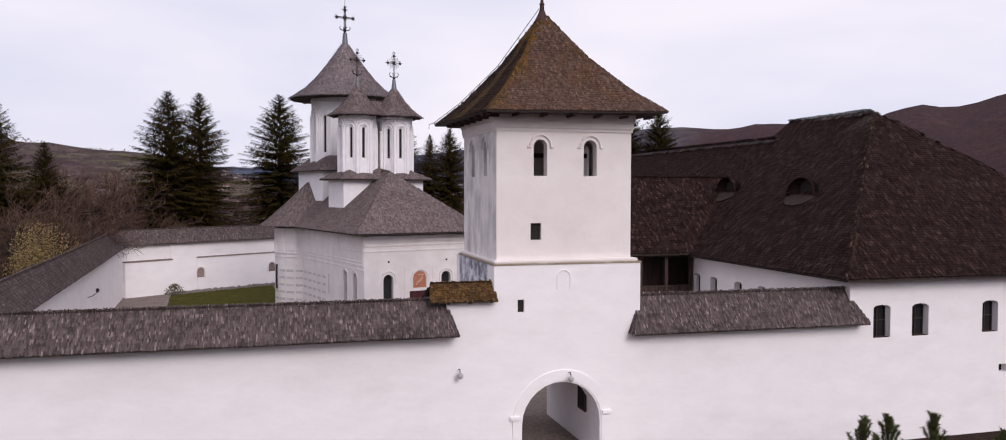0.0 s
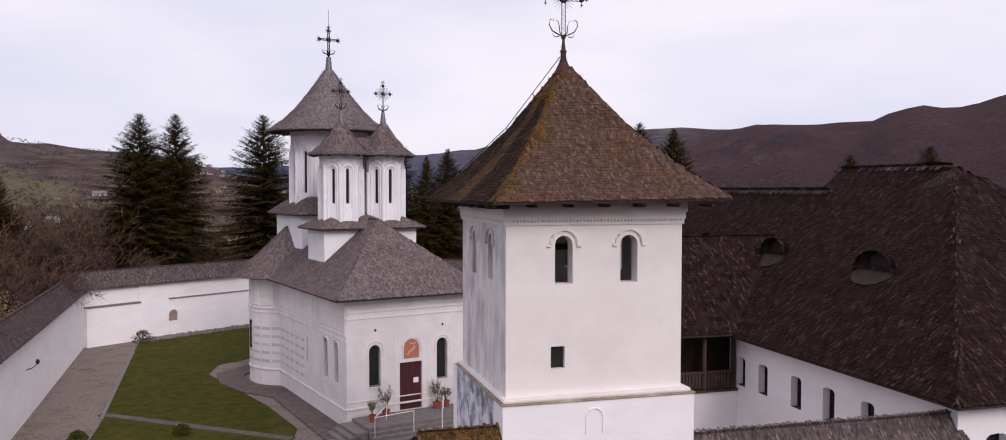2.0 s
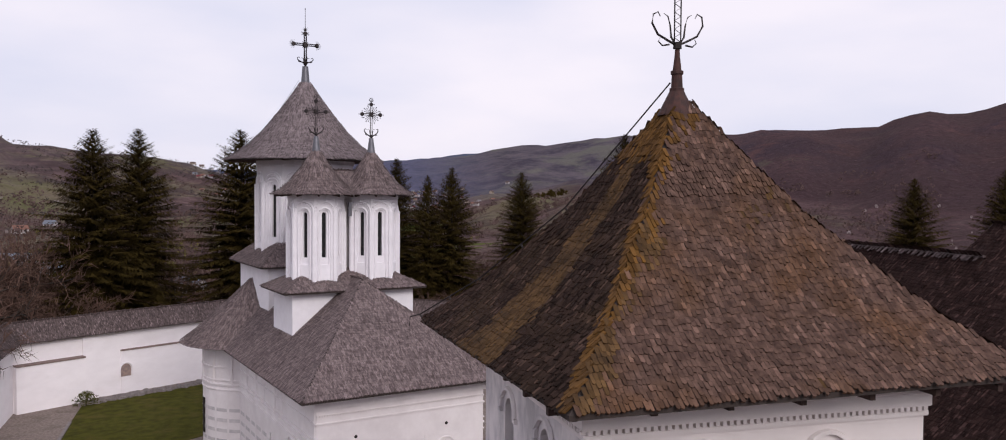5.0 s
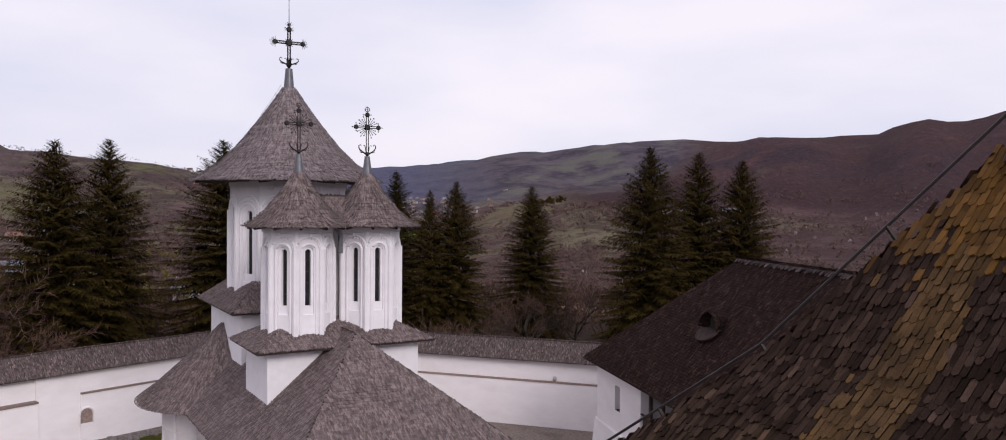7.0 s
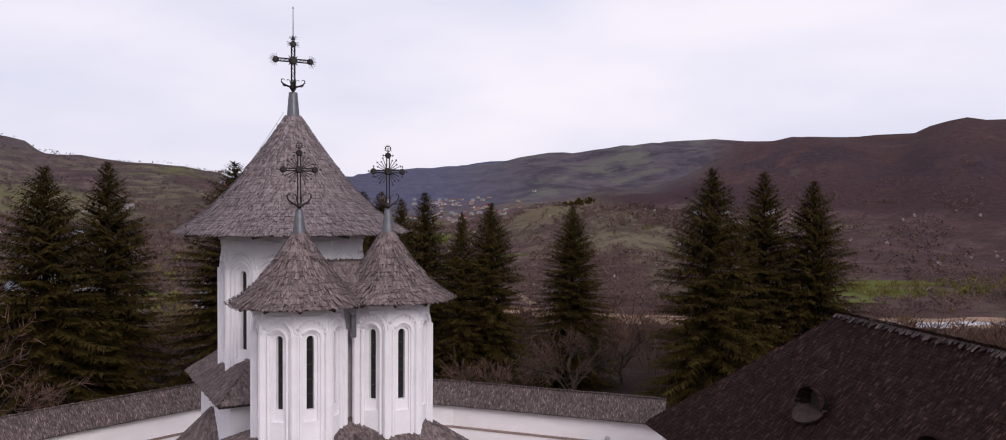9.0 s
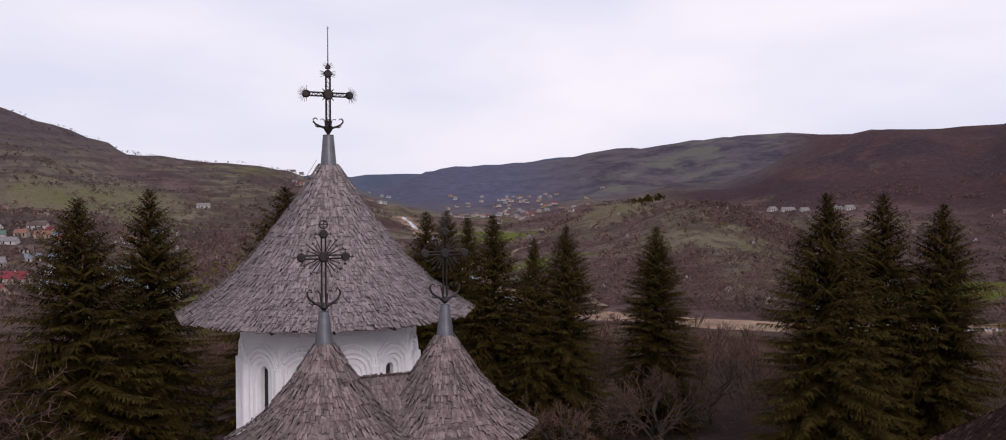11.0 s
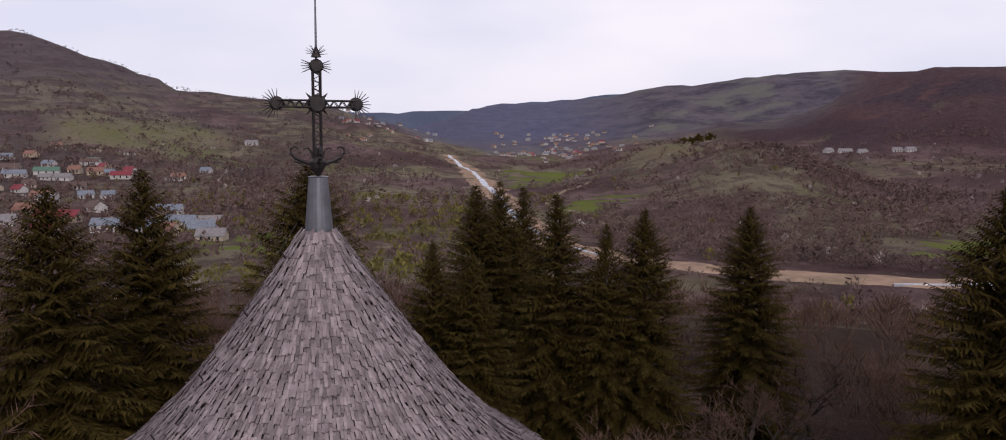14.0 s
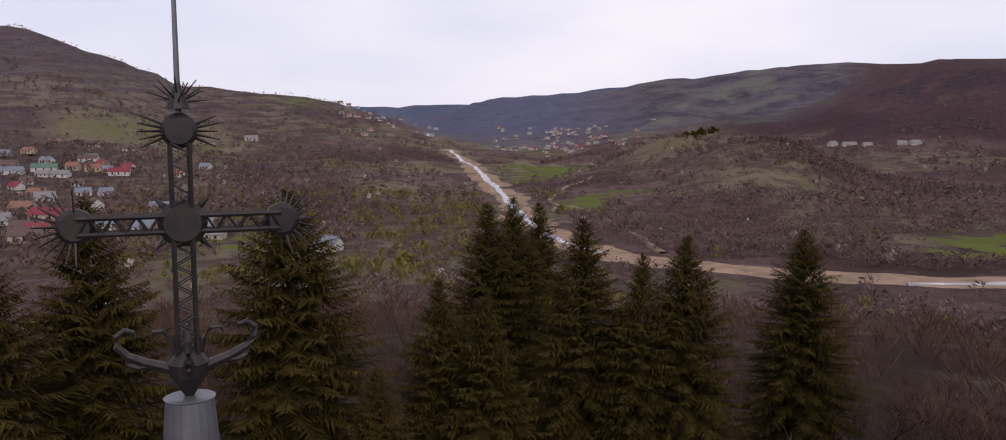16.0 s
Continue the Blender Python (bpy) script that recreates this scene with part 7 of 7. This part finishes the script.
# potted oleanders at the church door
CM = church.matrix_basis
for i, (x, y, h, pr) in enumerate(((-2.75, -1.25, 0.75, 0.17), (-1.75, -0.65, 1.45, 0.21), (1.25, -0.6, 1.35, 0.21), (1.85, -0.55, 0.8, 0.18))):
    p = CM @ Vector((x, y, -0.68))
    t = thing("potted_plant", "leafy plant in a terracotta pot beside the church door", "plant", Matrix.Translation(p), "pots at the church door")
    part("pot", Mesh().lathe(0, 0, [(pr * 0.7, 0), (pr, 0.30), (pr * 1.12, 0.30), (pr * 1.12, 0.36), (pr * 0.9, 0.36), (pr * 0.85, 0.31)], 14), M_terra, t, smooth=False)
    r = random.Random(80 + i)
    st, lf = Mesh(), Mesh()
    for k in range(9):
        a, q = r.uniform(0, 6.283), r.uniform(0.2, 0.55) * h
        tip = Vector((q * math.cos(a) * 0.7, q * math.sin(a) * 0.7, 0.33 + h * r.uniform(0.5, 1.0)))
        mid = tip * 0.5 + Vector((0, 0, 0.25))
        st.tube([(0, 0, 0.31), mid, tip], [0.012, 0.009, 0.004], 4)
        for j in range(34):
            b = mid.lerp(tip, r.uniform(-0.2, 1.0))
            d = (Vector((r.uniform(-1, 1), r.uniform(-1, 1), r.uniform(-0.2, 1)))).normalized() * r.uniform(0.09, 0.17)
            s = d.orthogonal().normalized() * 0.018
            lf.add([b, b + d * 0.5 + s, b + d, b + d * 0.5 - s], [(0, 1, 2, 3)])
    part("stem", st, M_bark, t)
    part("leaves", lf, M_leaf, t, kind="stuff")
# white tubular handrails on the steps
for x0, y0, x1, y1 in ((-3.3, -2.9, -2.0, -1.3), (0.4, -2.9, 1.5, -0.9), (-3.3, -2.9, -1.2, -2.9)):
    a, b = CM @ Vector((x0, y0, -0.75)), CM @ Vector((x1, y1, -0.68))
    t = thing("handrail", "thin white tubular handrail on the porch steps", "handrail", group="porch handrails")
    part("rail", Mesh().tube([a + Vector((0, 0, 0.75)), b + Vector((0, 0, 0.75))], 0.022, 6), M_white, t)
    for q in (a, b):
        part("post", Mesh().tube([q - Vector((0, 0, 0.45)), q + Vector((0, 0, 0.75))], 0.022, 6), M_white, t)
# lamp on the west wall
lamp = thing("wall_lamp", "small dark bracket lamp on the white courtyard wall", "lamp")
part("pipe", Mesh().tube([(-10.05, 57.1, 1.45), (-9.75, 57.1, 1.55), (-9.5, 57.1, 1.75)], 0.025, 6), M_iron, lamp)
part("globe", Mesh().lathe(-9.48, 57.1, [(0.03, 1.75), (0.10, 1.82), (0.11, 1.92), (0.04, 2.02)], 10), M_iron, lamp)
lamp = thing("wall_lamp", "round bulb lamp on a bar on the white courtyard wall", "lamp")
part("globe", Mesh().lathe(24.55, 79.7, [(0.04, 1.86), (0.13, 1.93), (0.15, 2.03), (0.12, 2.13), (0.05, 2.19)], 12), M_lamp, lamp, smooth=True)
part("arm", Mesh().tube([(24.6, 79.75, 1.88), (24.9, 80.1, 1.88)], 0.03, 5), M_iron, lamp)

# ---------------------------------------------------------------- houses in the valley
HW_COL = [mat("house_wall_a", (0.36, 0.30, 0.24), (0.30, 0.25, 0.20), 0.5, 0.9, bump=0.0), mat("house_wall_b", (0.48, 0.45, 0.44), (0.34, 0.31, 0.30), 0.5, 0.9, bump=0.0), mat("house_wall_c", (0.40, 0.31, 0.22), (0.34, 0.27, 0.20), 0.5, 0.9, bump=0.0)]
HR_COL = [mat("roof_red", (0.20, 0.028, 0.04), (0.14, 0.024, 0.03), 0.6, 0.7, bump=0.0), mat("roof_blue_grey", (0.11, 0.125, 0.155), (0.16, 0.175, 0.21), 0.6, 0.5, bump=0.0), mat("roof_brown", (0.075, 0.05, 0.045), (0.11, 0.07, 0.06), 0.6, 0.8, bump=0.0),
          mat("roof_tile", (0.22, 0.11, 0.08), (0.16, 0.08, 0.06), 0.6, 0.8, bump=0.0), mat("roof_pale", (0.20, 0.18, 0.18), (0.14, 0.13, 0.135), 0.6, 0.6, bump=0.0), mat("roof_green", (0.06, 0.12, 0.09), (0.08, 0.14, 0.10), 0.6, 0.6, bump=0.0)]
ROOF_WORD = ["red", "blue-grey sheet", "dark brown", "tiled", "pale sheet", "green"]


def house(x, y, w, d, h, rot, wall, roof):
    t = thing("house", "small plastered village house with a " + ROOF_WORD[roof] + " roof", "house", pose(x, y, float(land(x, y)) - 0.6, 0, 0, rot), "village houses")
    body = Mesh().box(-w / 2, -d / 2, 0, w / 2, d / 2, h)
    body.add([(-w / 2, -d / 2, h), (-w / 2, d / 2, h), (-w / 2, 0, h + d * 0.38), (w / 2, -d / 2, h), (w / 2, d / 2, h), (w / 2, 0, h + d * 0.38)], [(0, 1, 2), (3, 5, 4)])
    part("wall", body, HW_COL[wall], t)
    rf = Mesh()
    o, rz = 0.5, h + d * 0.38 + 0.1
    for sg in (-1, 1):
        q = [(-w / 2 - o, sg * (d / 2 + o), h - 0.3), (w / 2 + o, sg * (d / 2 + o), h - 0.3), (w / 2 + o, 0, rz), (-w / 2 - o, 0, rz)]
        rf.add(q + [(a, b, c + 0.18) for a, b, c in q], [(0, 1, 2, 3), (4, 5, 6, 7), (0, 1, 5, 4), (1, 2, 6, 5), (0, 3, 7, 4)])
    part("roof", rf, HR_COL[roof], t)
    part("chimney", Mesh().box(w * 0.2, -0.4, rz - 1.2, w * 0.2 + 0.7, 0.3, rz + 0.7), M_brick, t)
    for k in range(2 + int(w > 11)):
        c = -w / 2 + (k + 0.7) * w / (2.4 + int(w > 11))
        part("window", Mesh().box(c - 0.6, -d / 2 - 0.05, 1.2, c + 0.6, -d / 2 + 0.02, h - 0.5), M_glass, t)


hr = random.Random(12)
VILLAGE = [(-414, 980, 1, 1), (-392, 985, 2, 3), (-335, 880, 1, 4), (-352, 930, 1, 1), (-318, 905, 0, 3), (-366, 1090, 2, 2), (-300, 930, 2, 0), (-272, 920, 1, 0), (-285, 900, 2, 1), (-330, 985, 0, 5), (-182, 504, 0, 0), (-196, 520, 0, 2), (-215, 512, 0, 2), (-160, 530, 1, 1),
           (-135, 526, 1, 1), (-122, 512, 0, 3), (-96, 497, 0, 4), (-108, 520, 1, 1), (-228, 560, 1, 4), (-240, 620, 0, 3), (-205, 640, 1, 2), (-260, 700, 1, 4), (-290, 760, 0, 3), (-238, 760, 1, 1), (-420, 900, 0, 4), (-445, 1010, 1, 3), (-32, 446, 1, 1), (-380, 820, 1, 4), (-345, 800, 0, 1)]
for k in range(16):
    VILLAGE.append((hr.uniform(-520, -215), hr.uniform(560, 1080), hr.choice((0, 1, 1, 2)), hr.choice((0, 1, 2, 2, 3, 3, 4, 5))))
for x, y, wl_, rf_ in VILLAGE:
    house(x, y, hr.uniform(10, 15), hr.uniform(8, 11), hr.uniform(2.8, 4.6), hr.uniform(-40, 40), wl_, rf_)
for k in range(140):
    y = hr.uniform(1500, 2300)
    x = (hr.gauss(0.175, 0.04) if k % 4 else hr.uniform(-0.08, 0.03)) * y
    house(x, y, hr.uniform(7, 11), hr.uniform(6, 8), hr.uniform(2.8, 4.2), hr.uniform(-60, 60), hr.choice((0, 1, 1)), hr.choice((0, 1, 2, 2, 3, 3, 4)))
for x, y, w in ((588, 1178, 12), (603, 1160, 18), (619, 1143, 12), (660, 1128, 12), (674, 1121, 14)):
    house(x, y, w, 9, 4, hr.uniform(-20, 20), 1, 4 if w < 20 else 1)
for x, y, w, wl_, rf_ in ((-203, 575, 33, 0, 0), (-158, 640, 26, 1, 1), (-126, 552, 22, 1, 1), (-112, 556, 20, 0, 4), (-385, 920, 26, 1, 2), (-342, 900, 28, 1, 5), (-318, 945, 24, 1, 2), (-297, 902, 20, 2, 3), (-270, 890, 24, 1, 0), (-365, 885, 26, 1, 1), (-322, 880, 26, 1, 4), (-290, 840, 14, 1, 2), (-180, 486, 18, 0, 2), (-222, 1290, 22, 1, 4)):
    house(x, y, w * 0.8, 9, 4.2, hr.uniform(-12, 12), wl_, rf_)

# ---------------------------------------------------------------- single shingles, last
for single, material, parent in LATER:
    shingle_parts(single, material, parent)
